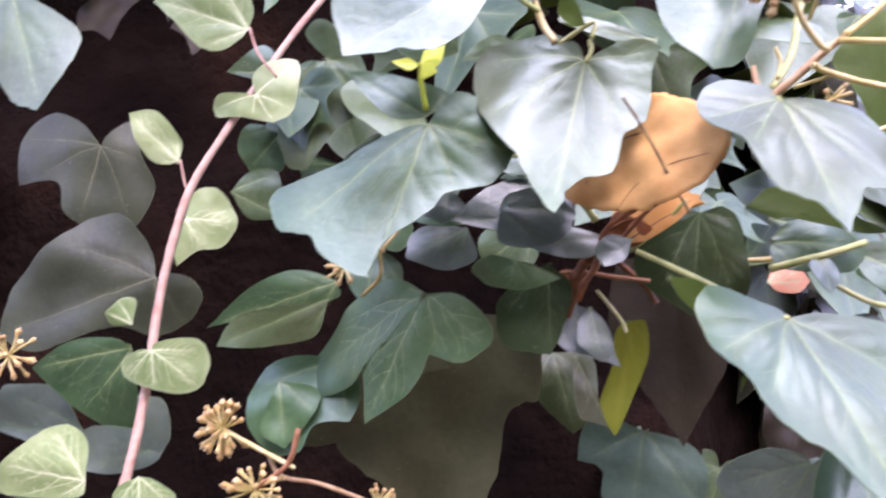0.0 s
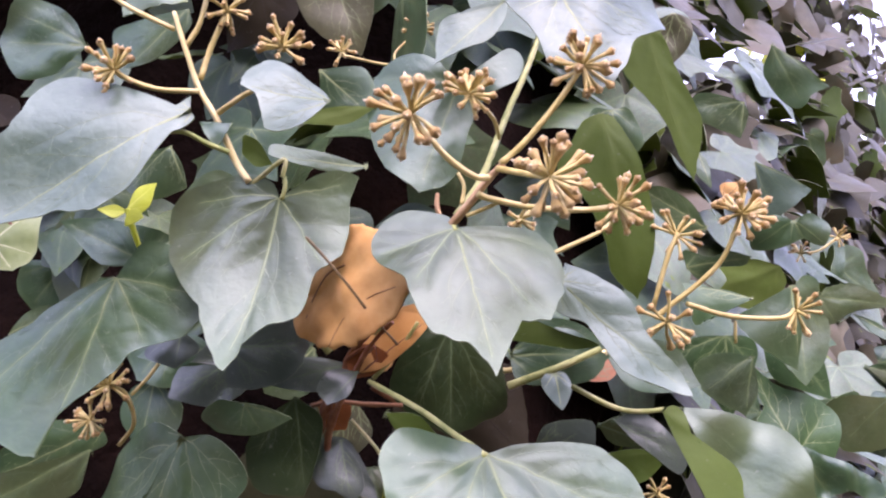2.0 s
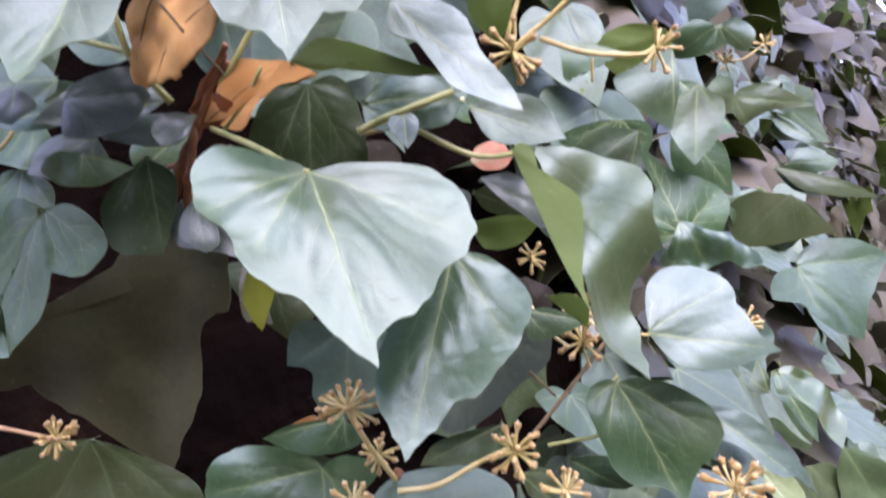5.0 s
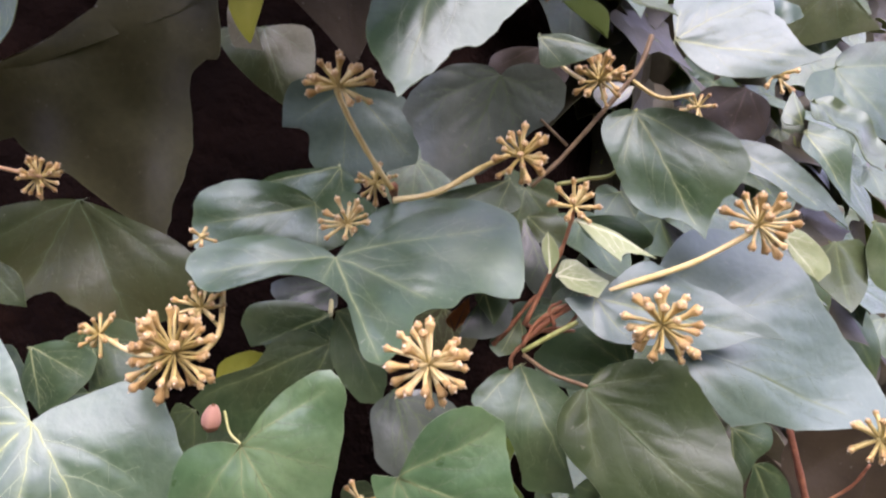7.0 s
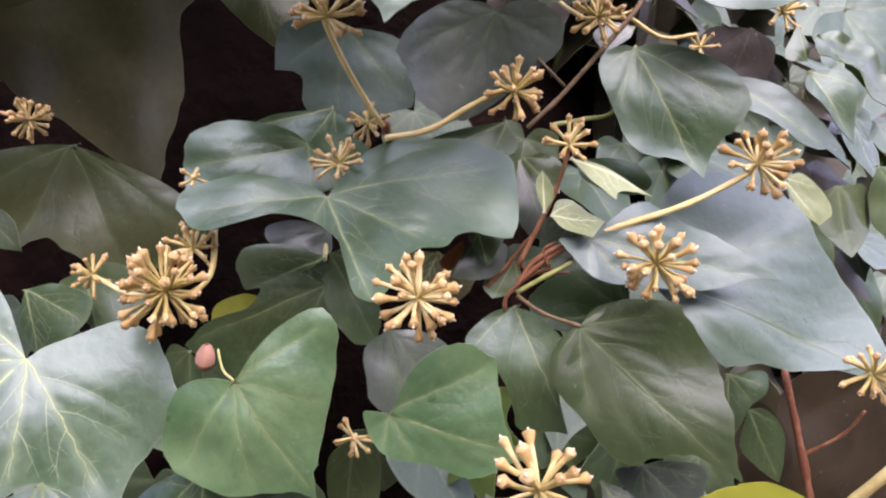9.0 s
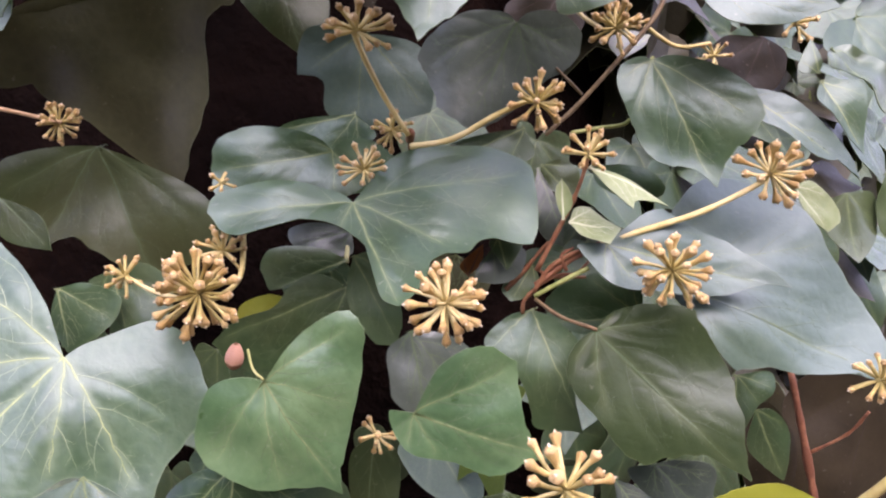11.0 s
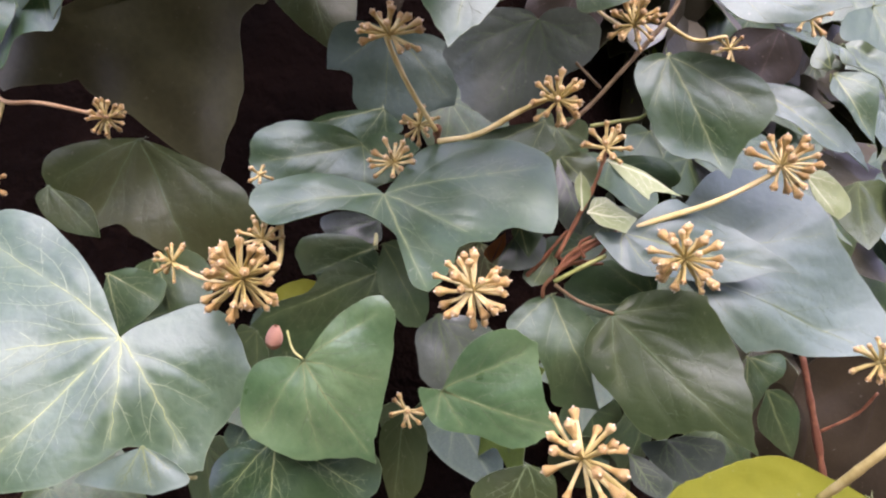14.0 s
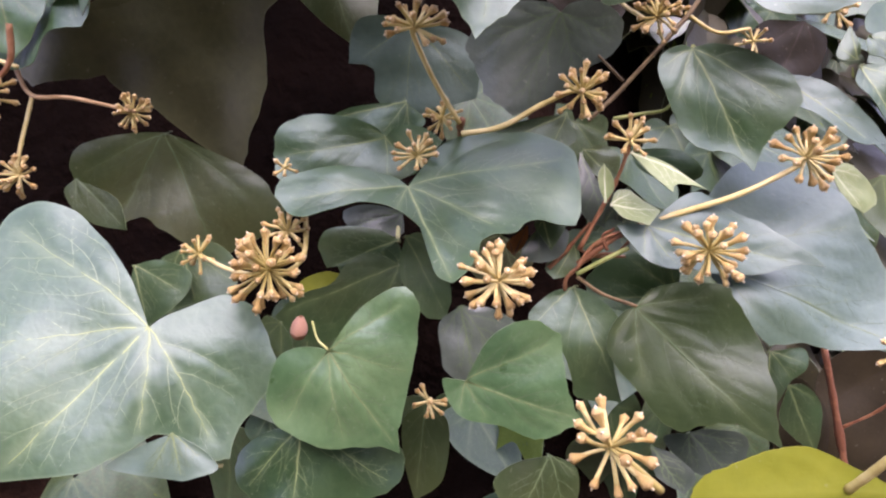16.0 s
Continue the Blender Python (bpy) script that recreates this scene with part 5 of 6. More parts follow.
umbel(near, (0.1479, 0.1951, 1.2020), 0.0123, (0.13, -0.75, 0.65), 15)
umbel(near, (0.2507, 0.2404, 1.1926), 0.0085, (-0.40, -0.80, 0.46), 16)

vine = thing("creeping_vine", (-0.031, 0.320, 1.562), "pink-stemmed creeping ivy vine with small pale leaves", "ivy vine", "ivy shoots")
stem(vine, "vine", 1.5, 2.0, (-0.031, 0.320, 1.562), (-0.046, 0.317, 1.543), (-0.059, 0.314, 1.524), (-0.075, 0.312, 1.501), (-0.093, 0.310, 1.473), (-0.102, 0.308, 1.446), (-0.108, 0.306, 1.418), (-0.112, 0.304, 1.390), (-0.117, 0.301, 1.363), (-0.123, 0.299, 1.342))
stem(vine, "vine", .6, .6, (-0.063, 0.306, 1.542), (-0.059, 0.304, 1.529), (-0.051, 0.302, 1.517))
stem(vine, "vine", .5, .5, (-0.097, 0.309, 1.485), (-0.096, 0.310, 1.476), (-0.095, 0.311, 1.471))
leaf(vine, "young", (-0.0654, 0.3107, 1.5438), (-0.1083, 0.3099, 1.5612), (-0.00, -1.00, -0.06), [(-75, 0.11), (-60, 0.32), (-39, 0.49), (-14, 0.68)], [(27, 0.74), (51, 0.67), (64, 0.54), (87, 0.22)])
leaf(vine, "young", (-0.0618, 0.3070, 1.5115), (-0.0545, 0.3078, 1.4985), (-0.00, -1.00, -0.06), [(-158, 0.58), (-127, 1.13), (-101, 1.61), (-72, 1.29), (-31, 1.16)], [(68, 0.79), (97, 1.34), (113, 1.36), (127, 1.13), (132, 0.46)])
leaf(vine, "young", (-0.0984, 0.3111, 1.4851), (-0.1203, 0.3099, 1.5091), (-0.00, -1.00, -0.06), [(-56, 0.18), (-38, 0.41), (-15, 0.69)], [(21, 0.79), (49, 0.31)])
leaf(vine, "young", (-0.0914, 0.2978, 1.4565), (-0.0956, 0.2988, 1.4375), (-0.00, -1.00, -0.05), [(-173, 0.62), (-145, 0.95), (-117, 1.00), (-93, 1.11), (-61, 0.98), (-32, 0.73)], [(6, 0.74), (-3, 0.36)])
leaf(vine, "young", (-0.1150, 0.2988, 1.4147), (-0.1255, 0.2981, 1.4206), (-0.01, -0.99, -0.14), [(-27, 0.71)], [(41, 0.97), (71, 0.78)])
leaf(vine, "young", (-0.1056, 0.2952, 1.4034), (-0.1053, 0.2959, 1.3874), (-0.00, -1.00, -0.05), [(-154, 0.19), (-111, 0.70), (-95, 1.17), (-70, 1.40), (-48, 1.51), (-31, 1.36)], [(50, 0.98), (76, 0.84), (97, 0.35)])
leaf(vine, "young", (-0.1320, 0.2923, 1.3546), (-0.1662, 0.2920, 1.3638), (0.01, -1.00, -0.01), [(-83, 0.18), (-30, 0.59), (-17, 1.06)], [(30, 0.78), (54, 0.66), (77, 0.41)])
leaf(vine, "young", (-0.1108, 0.2923, 1.3546), (-0.1103, 0.2925, 1.3363), (0.01, -1.00, -0.01), [(-73, 0.31), (-54, 0.93)], [(51, 0.74), (73, 0.45)])
stem(dead, "dark", .5, .45, (0.078, 0.238, 1.475), (0.082, 0.240, 1.469), (0.088, 0.243, 1.459), (0.094, 0.247, 1.448), (0.101, 0.252, 1.437))
stem(dead, "brown", 1.0, .8, (0.082, 0.278, 1.430), (0.088, 0.274, 1.437), (0.095, 0.270, 1.443), (0.100, 0.266, 1.446))
stem(dead, "brown", .7, .6, (0.080, 0.280, 1.436), (0.086, 0.277, 1.439), (0.092, 0.275, 1.439))
curled_blade(dead)
stem(dead, "brown", 1.0, 1.7, (0.1015, 0.259, 1.4490), (0.0965, 0.266, 1.4465), (0.087, 0.276, 1.4420), (0.080, 0.286, 1.4360), (0.0755, 0.289, 1.4230), (0.068, 0.299, 1.4120), (0.064, 0.305, 1.3990))
leaf(dead, "tan", (0.0829, 0.2972, 1.4360), (0.1262, 0.2961, 1.4464), (-0.04, -1.00, 0.07), [(-50, 0.34), (-32, 0.56), (-15, 0.84)], [(-3, 0.52), (43, 0.28)])
leaf(dead, "tan", (0.0843, 0.2792, 1.4306), (0.1165, 0.2777, 1.4472), (-0.04, -1.00, -0.01), [(-28, 0.35), (-27, 0.68)], [(6, 0.75), (12, 0.52), (25, 0.24)])
leaf(dead, "rust", (0.0918, 0.2784, 1.4398), (0.0817, 0.2789, 1.4290), (-0.04, -1.00, -0.01), [(-85, 0.46), (-35, 0.70)], [(30, 0.79), (57, 0.43)])

deep = thing("ivy_tangle", (0.306, 0.395, 1.133), "shaded ivy stems and leaves deeper in the hedge", "ivy", "ivy shoots")
stem(deep, "brown", 1.9, 2.1, (0.306, 0.395, 1.133), (0.306, 0.389, 1.098), (0.306, 0.384, 1.065), (0.305, 0.380, 1.040))
stem(deep, "brown", .9, .8, (0.307, 0.388, 1.086), (0.325, 0.380, 1.098), (0.333, 0.373, 1.112))
stem(deep, "twig", 1.1, .9, (-0.079, 0.355, 1.354), (-0.071, 0.349, 1.339), (-0.051, 0.346, 1.334), (-0.021, 0.342, 1.322))
stem(deep, "fl", 1.0, .9, (-0.073, 0.353, 1.340), (-0.079, 0.344, 1.318), (-0.081, 0.336, 1.303))
stem(deep, "fl", .9, .8, (0.236, 0.356, 1.321), (0.250, 0.358, 1.310), (0.266, 0.360, 1.309))
stem(deep, "fl", .9, .8, (0.432, 0.494, 1.472), (0.417, 0.497, 1.465), (0.402, 0.498, 1.465))
stem(deep, "fl", .8, .9, (-0.018, 0.305, 1.444), (-0.013, 0.308, 1.440), (-0.013, 0.314, 1.428), (-0.022, 0.319, 1.420))
stem(deep, "fl", .8, .8, (-0.011, 0.309, 1.439), (-0.003, 0.314, 1.448), (0.006, 0.318, 1.462))
stem(deep, "fl", 1.0, .9, (-0.091, 0.331, 1.365), (-0.071, 0.327, 1.354), (-0.057, 0.323, 1.347))
stem(deep, "brown", 1.2, 1.2, (-0.076, 0.324, 1.339), (-0.060, 0.323, 1.349), (-0.054, 0.321, 1.364))
stem(deep, "fl", .7, .7, (0.137, 0.349, 1.606), (0.122, 0.346, 1.593), (0.118, 0.342, 1.584), (0.093, 0.335, 1.590))
stem(deep, "pet", 1.1, 1.0, (0.089, 0.346, 1.260), (0.089, 0.340, 1.250), (0.088, 0.333, 1.243))
stem(deep, "brown", .7, .6, (0.161, 0.305, 1.223), (0.171, 0.304, 1.227), (0.179, 0.303, 1.227), (0.185, 0.303, 1.231))
stem(deep, "brown", .6, .5, (0.165, 0.308, 1.230), (0.171, 0.306, 1.226), (0.183, 0.306, 1.224))
leaf(deep, "dark", (0.2173, 0.3195, 1.5324), (0.2172, 0.3224, 1.5070), (-0.04, -0.99, -0.11), [(-85, 0.33), (-34, 0.86)], [(65, 0.47), (107, 0.32)])
leaf(deep, "pale", (0.3840, 0.4913, 1.5393), (0.4233, 0.4924, 1.5111), (-0.03, -1.00, -0.09), [(-4, 0.47)], [(25, 0.90), (53, 0.96), (59, 0.49)])
leaf(deep, "dark", (0.3944, 0.4826, 1.4883), (0.3991, 0.4835, 1.4745), (-0.03, -1.00, -0.08), [(-86, 0.99), (-55, 1.85), (-20, 1.90)], [(56, 1.53), (82, 2.31), (109, 2.21), (135, 1.16)])
leaf(deep, "dark", (0.3738, 0.4454, 1.4308), (0.4247, 0.4449, 1.4148), (-0.03, -1.00, -0.06), [(-54, 0.14), (-26, 0.48)], [(18, 0.45), (65, 0.37), (85, 0.21), (139, 0.36), (174, 0.42, 1), (223, 0.32), (254, 0.21)])
leaf(deep, "green", (0.2877, 0.3695, 1.3544), (0.2815, 0.3818, 1.4024), (-0.01, -0.97, 0.25), [(-100, 0.27), (-81, 0.38), (-43, 0.46), (-6, 0.54), (-6, 0.79)], [(6, 0.83), (19, 0.67), (53, 0.66), (75, 0.64), (109, 0.41), (142, 0.24)])
leaf(deep, "curled", (0.2821, 0.3569, 1.3616), (0.3143, 0.3506, 1.3319), (-0.02, -0.98, 0.19), [(13, 0.26), (3, 0.51), (-10, 0.67), (-7, 0.9)], [(7, 0.89), (13, 0.68), (34, 0.62), (60, 0.49), (81, 0.41)])
leaf(deep, "dark", (0.3111, 0.3679, 1.4277), (0.2978, 0.3601, 1.3869), (0.02, -0.98, 0.18), [(-65, 0.37), (-24, 0.67)], [(17, 0.80), (34, 0.56), (51, 0.28)])
leaf(deep, "green", (0.2692, 0.3727, 1.4182), (0.2619, 0.3767, 1.3752), (-0.03, -1.00, -0.09), [(-86, 0.31), (-60, 0.45), (-22, 0.60)], [(39, 0.61), (75, 0.76), (87, 0.35)])
leaf(deep, "dark", (0.3753, 0.4432, 1.3488), (0.3826, 0.4440, 1.3260), (-0.03, -1.00, -0.04), [(-121, 0.74), (-88, 1.10), (-34, 1.09)], [(62, 0.67), (99, 0.82), (144, 1.28, 1), (163, 0.93), (205, 0.79)])
leaf(deep, "dark", (0.3854, 0.4359, 1.3169), (0.4508, 0.4418, 1.3108), (0.12, -0.93, 0.34), [(-56, 0.16), (-35, 0.40), (-17, 0.72)], [(34, 0.75), (60, 0.88, 1), (74, 0.72), (89, 0.54), (105, 0.39), (142, 0.48), (166, 0.29)])
leaf(deep, "dark", (0.1027, 0.3438, 1.3041), (0.0659, 0.3421, 1.3032), (0.04, -0.99, 0.16), [(-123, 0.35), (-68, 0.42), (-23, 0.69)], [(6, 0.70), (9, 0.35)])
leaf(deep, "dark", (-0.0309, 0.3250, 1.2539), (-0.0285, 0.3183, 1.2262), (0.06, -0.97, 0.24), [(-88, 0.41), (-68, 0.87), (-41, 0.93)], [(22, 0.53)])
leaf(deep, "dark", (-0.0131, 0.3362, 1.2562), (-0.0093, 0.3297, 1.2285), (0.05, -0.97, 0.24), [(-91, 0.43), (-69, 0.78), (-47, 1.05), (-20, 1.15)], [(16, 0.64), (77, 0.39)])
leaf(deep, "dark", (0.1598, 0.3033, 1.2157), (0.1697, 0.2899, 1.1687), (0.06, -0.99, 0.06), [(-45, 0.20), (-30, 0.49), (-6, 0.66)], [(20, 0.90), (23, 0.76), (36, 0.51), (76, 0.46), (95, 0.20)])
leaf(deep, "dark", (0.0455, 0.2721, 1.1874), (0.0370, 0.2635, 1.1567), (0.06, -0.97, 0.26), [(-85, 0.47), (-85, 1.0), (-73, 1.26), (-59, 1.31), (-32, 1.05)], [(26, 1.05), (46, 1.04), (61, 0.84), (74, 0.44)], -0.45)
leaf(deep, "dull", (0.0907, 0.3022, 1.1768), (0.0789, 0.2917, 1.1378), (0.06, -0.97, 0.24), [(-52, 0.32), (-19, 0.79)], [(16, 0.60), (47, 0.28)])
leaf(deep, "dull", (0.1370, 0.2711, 1.1609), (0.1197, 0.2642, 1.1390), (0.06, -0.97, 0.26), [(-91, 0.41), (-48, 0.80)], [(35, 0.84), (49, 0.46)])
leaf(deep, "bronze", (0.0063, 0.3680, 1.3954), (0.0066, 0.3823, 1.2872), (-0.05, -1.00, 0.10), [(-133, 0.14), (-119, 0.25), (-101, 0.4), (-87, 0.5), (-76, 0.52), (-59, 0.55), (-55, 0.5, 1), (-43, 0.48), (-35, 0.52), (-28, 0.6), (-22, 0.68), (-15, 0.76), (-7, 0.85), (-4, 0.93)], [(5, 0.93), (13, 0.84), (23, 0.73), (32, 0.7), (41, 0.7), (48, 0.67, 1), (54, 0.76), (59, 0.84), (62, 0.94, 1), (72, 0.83), (-86, 0.56), (-106, 0.31)])
leaf(deep, "pale", (0.1121, 0.3707, 1.3418), (0.1354, 0.3649, 1.3007), (0.04, -0.99, 0.16), [(-46, 0.20), (-40, 0.50), (-25, 0.75)], [(48, 0.97), (69, 0.83), (84, 0.62), (101, 0.79, 1), (130, 0.64), (143, 0.39)])
leaf(deep, "dull", (0.0722, 0.3961, 1.3834), (0.0781, 0.3864, 1.3402), (0.05, -0.97, 0.23), [(-72, 0.52), (-22, 0.88)], [(17, 0.74), (67, 0.51), (108, 0.52)])
leaf(deep, "dark", (-0.0366, 0.3524, 1.5450), (-0.0519, 0.3546, 1.4874), (0.00, -1.00, -0.04), [(-232, 0.30), (-199, 0.36), (-143, 0.26), (-81, 0.37), (-52, 0.56), (-20, 0.61)], [(11, 0.98), (27, 0.72), (44, 0.48), (61, 0.16)])
leaf(deep, "hazel", (-0.1830, 0.4051, 1.5242), (-0.1985, 0.4072, 1.4789), (0.00, -1.00, -0.05), [(-165, 0.20), (-147, 0.51), (-96, 0.47), (-66, 0.80), (-39, 1.07), (-25, 0.93)], [(16, 0.92), (39, 0.72), (56, 1.30, 1), (86, 1.16), (108, 0.86), (123, 0.43)])
leaf(deep, "hazel", (-0.1476, 0.3936, 1.4423), (-0.2374, 0.3934, 1.4164), (0.01, -1.00, -0.01), [(-174, 0.11), (-156, 0.22), (-137, 0.3), (-113, 0.32), (-88, 0.34), (-65, 0.35), (-41, 0.34), (-23, 0.46), (-16, 0.66), (-11, 0.85)], [(14, 0.91), (28, 0.77), (43, 0.65), (61, 0.57), (77, 0.48), (87, 0.31), (97, 0.13)])
leaf(deep, "dark", (-0.1498, 0.3675, 1.4040), (-0.2027, 0.3675, 1.3979), (0.00, -1.00, -0.04), [(-83, 0.45), (-85, 0.91), (-46, 0.79)], [(17, 0.62), (41, 0.21)])
leaf(deep, "dark", (-0.1524, 0.2812, 1.5544), (-0.1361, 0.2723, 1.4985), (0.02, -0.99, 0.16), [(-42, 0.39), (-35, 0.62), (-14, 0.80)], [(10, 0.88), (16, 0.75), (34, 0.55), (73, 0.30)])
leaf(deep, "dark", (-0.0360, 0.3346, 1.4279), (-0.0968, 0.3349, 1.4116), (0.00, -1.00, -0.03), [(-83, 0.11), (-19, 0.29), (-4, 0.66)], [(15, 0.66), (33, 0.37), (50, 0.12)])
leaf(deep, "dark", (-0.0396, 0.3305, 1.4201), (-0.0914, 0.3307, 1.4024), (0.00, -1.00, -0.03), [(-51, 0.30), (-29, 0.46), (-10, 0.74)], [(13, 0.78), (14, 0.29)])
leaf(deep, "dull", (-0.0269, 0.3805, 1.3134), (-0.0128, 0.3718, 1.2447), (0.11, -0.98, 0.15), [(-50, 0.17), (-47, 0.35), (-46, 0.57), (-43, 0.79), (-39, 0.9), (-37, 1.0), (-33, 1.1, 1), (-24, 1.05), (-11, 1.0)], [(6, 0.9), (13, 0.81), (25, 0.7), (34, 0.64), (43, 0.69), (48, 0.78, 1), (55, 0.79), (66, 0.78), (78, 0.75), (91, 0.71), (100, 0.64), (104, 0.52), (108, 0.31), (111, 0.12)], 0.30)
leaf(deep, "fresh", (-0.0663, 0.3397, 1.3838), (-0.0643, 0.3348, 1.3535), (0.04, -0.99, 0.16), [(-72, 0.57), (-42, 0.73)], [(27, 0.75)])
leaf(deep, "dull", (-0.0593, 0.3461, 1.2973), (-0.0388, 0.3423, 1.2688), (0.04, -0.99, 0.16), [(-19, 0.63)], [(31, 0.59), (85, 0.24)])
leaf(deep, "dead", (0.0665, 0.3655, 1.2985), (0.0856, 0.3644, 1.2932), (-0.06, -1.00, -0.02), [(-38, 0.50), (-31, 1.08)], [(18, 0.45)])
leaf(deep, "dark", (0.3020, 0.3385, 1.2832), (0.3115, 0.3286, 1.2506), (0.07, -0.95, 0.31), [(-71, 0.21), (-55, 0.52)], [(5, 0.79), (14, 0.47), (47, 0.25)])
leaf(deep, "young", (0.2873, 0.3410, 1.2400), (0.2966, 0.3340, 1.2188), (0.07, -0.94, 0.34), [(-76, 0.35), (-36, 0.76), (-21, 1.03)], [(17, 0.57)])
leaf(deep, "dark", (0.3160, 0.3509, 1.2313), (0.3131, 0.3419, 1.1999), (0.06, -0.96, 0.27), [(-85, 0.41), (-33, 0.72)], [(31, 0.64), (69, 0.37)])
leaf(deep, "dark", (0.2001, 0.3413, 1.2640), (0.2228, 0.3391, 1.2450), (0.04, -0.99, 0.16), [(-35, 0.44), (-27, 0.87), (-12, 1.14)], [(15, 0.61), (42, 0.27)])
leaf(deep, "dark", (0.1749, 0.3208, 1.2694), (0.1866, 0.3187, 1.2535), (0.04, -0.99, 0.16), [(-59, 0.44), (-35, 0.79)], [(26, 0.52)])
leaf(deep, "violet", (0.2436, 0.3724, 1.3187), (0.2266, 0.3660, 1.3092), (0.09, -0.90, 0.44), [(-19, 0.35)], [(33, 0.97), (59, 0.54)])
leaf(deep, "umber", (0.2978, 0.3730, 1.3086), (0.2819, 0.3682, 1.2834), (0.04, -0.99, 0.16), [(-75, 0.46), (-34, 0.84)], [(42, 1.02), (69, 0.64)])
leaf(deep, "dark", (0.0354, 0.3071, 1.2208), (0.0319, 0.3038, 1.2017), (0.04, -0.99, 0.16), [(-27, 0.55)], [(45, 0.69), (108, 0.39)])
leaf(deep, "dark", (0.0895, 0.3284, 1.2441), (0.0548, 0.3258, 1.2374), (0.04, -0.99, 0.16), [(-12, 0.26), (-8, 0.58)], [(18, 1.04), (31, 0.87), (44, 0.38)])
leaf(deep, "dark", (0.0947, 0.3119, 1.2474), (0.1055, 0.3063, 1.2103), (0.04, -0.99, 0.16), [(-74, 0.17), (-32, 0.41), (-14, 0.76)], [(12, 0.91), (28, 0.58), (41, 0.28)])
leaf(deep, "violet", (0.1955, 0.2920, 1.1500), (0.2126, 0.2870, 1.1266), (0.06, -0.97, 0.25), [(-51, 0.36), (-39, 0.84)], [(23, 0.66), (52, 0.46), (124, 0.36)])
leaf(deep, "violet", (0.1776, 0.2816, 1.1526), (0.1864, 0.2753, 1.1336), (0.07, -0.94, 0.34), [(-36, 0.42), (-22, 0.94)], [(26, 0.53)])
leaf(deep, "dark", (0.2627, 0.3655, 1.1480), (0.2553, 0.3572, 1.1146), (0.05, -0.97, 0.23), [(-96, 0.54), (-69, 0.62), (-31, 0.56)], [(9, 0.50)])
leaf(deep, "dark", (0.2740, 0.3722, 1.1243), (0.2822, 0.3662, 1.0858), (0.04, -0.99, 0.16), [(-68, 0.23), (-34, 0.55)], [(11, 0.77), (36, 0.47)])
leaf(deep, "green", (0.3148, 0.3982, 1.4392), (0.3386, 0.3889, 1.4021), (-0.01, -0.97, 0.24), [(-30, 0.29), (-7, 0.63)], [(18, 0.86), (37, 0.66), (54, 0.40)])
leaf(deep, "green", (0.3235, 0.4230, 1.4205), (0.3457, 0.4185, 1.3693), (-0.04, -1.00, 0.07), [(-31, 0.39), (-20, 0.65)], [(11, 0.82), (37, 0.62), (53, 0.33)])
leaf(deep, "dark", (0.3984, 0.4536, 1.4151), (0.4345, 0.4455, 1.3795), (-0.01, -0.98, 0.21), [(-10, 0.30), (1, 0.73)], [(9, 0.61), (24, 0.28)])
leaf(deep, "dull", (0.3953, 0.4543, 1.3815), (0.4558, 0.4460, 1.3471), (-0.01, -0.98, 0.21), [(-7, 0.37), (-4, 0.69)], [(11, 0.62), (26, 0.33)])
leaf(deep, "dark", (0.4079, 0.4585, 1.3816), (0.4414, 0.4570, 1.3767), (-0.01, -0.98, 0.21), [(-84, 0.30), (-28, 0.64)], [(12, 0.83), (29, 0.41)])
leaf(deep, "dull", (0.3902, 0.4349, 1.3612), (0.4125, 0.4327, 1.3330), (-0.05, -1.00, 0.04), [(-7, 0.46)], [(80, 1.04), (101, 1.17), (131, 1.00), (145, 0.59)])
leaf(deep, "dark", (0.2750, 0.3125, 1.4357), (0.2663, 0.3106, 1.3994), (-0.04, -1.00, 0.06), [(-8, 0.47)], [(31, 0.86), (58, 0.79), (50, 0.42)])
leaf(deep, "dark", (0.2648, 0.3416, 1.4070), (0.2533, 0.3407, 1.3814), (-0.05, -1.00, 0.06), [(-16, 0.58)], [(37, 1.02), (66, 0.97), (83, 0.57)])
leaf(deep, "dark", (0.3346, 0.3500, 1.2373), (0.3483, 0.3456, 1.1969), (-0.04, -0.99, 0.10), [(-46, 0.26), (-31, 0.77)], [(29, 0.68), (46, 0.32)])
leaf(deep, "dark", (-0.0172, 0.3076, 1.5962), (-0.0570, 0.3082, 1.6063), (-0.03, -1.00, -0.04), [(-43, 0.17), (-49, 0.45), (-33, 0.79)], [(29, 0.94), (44, 0.69), (58, 0.37)])
leaf(deep, "dark", (-0.0120, 0.2928, 1.6241), (0.0236, 0.2921, 1.6250), (-0.02, -1.00, -0.01), [(-59, 0.42), (-28, 0.74)], [(13, 0.76), (22, 0.41)])
leaf(deep, "dark", (0.0339, 0.2909, 1.5968), (0.0049, 0.2944, 1.5748), (-0.04, -0.99, -0.11), [(-50, 0.22), (-13, 0.69)], [(23, 0.98), (34, 0.86), (27, 0.38)])
leaf(deep, "dark", (0.0242, 0.2806, 1.5311), (0.0279, 0.2834, 1.5141), (-0.05, -0.98, -0.18), [(-11, 0.48)], [(40, 1.26), (73, 1.43), (91, 0.70)])
leaf(deep, "dark", (0.0521, 0.2734, 1.5092), (0.0282, 0.2751, 1.5069), (-0.05, -0.98, -0.18), [(-14, 0.45)], [(17, 0.76), (43, 0.43)])
leaf(deep, "dark", (0.0882, 0.2632, 1.5449), (0.1029, 0.2650, 1.5266), (-0.04, -0.99, -0.13), [(-48, 0.67), (-25, 0.91)], [(40, 0.63)])
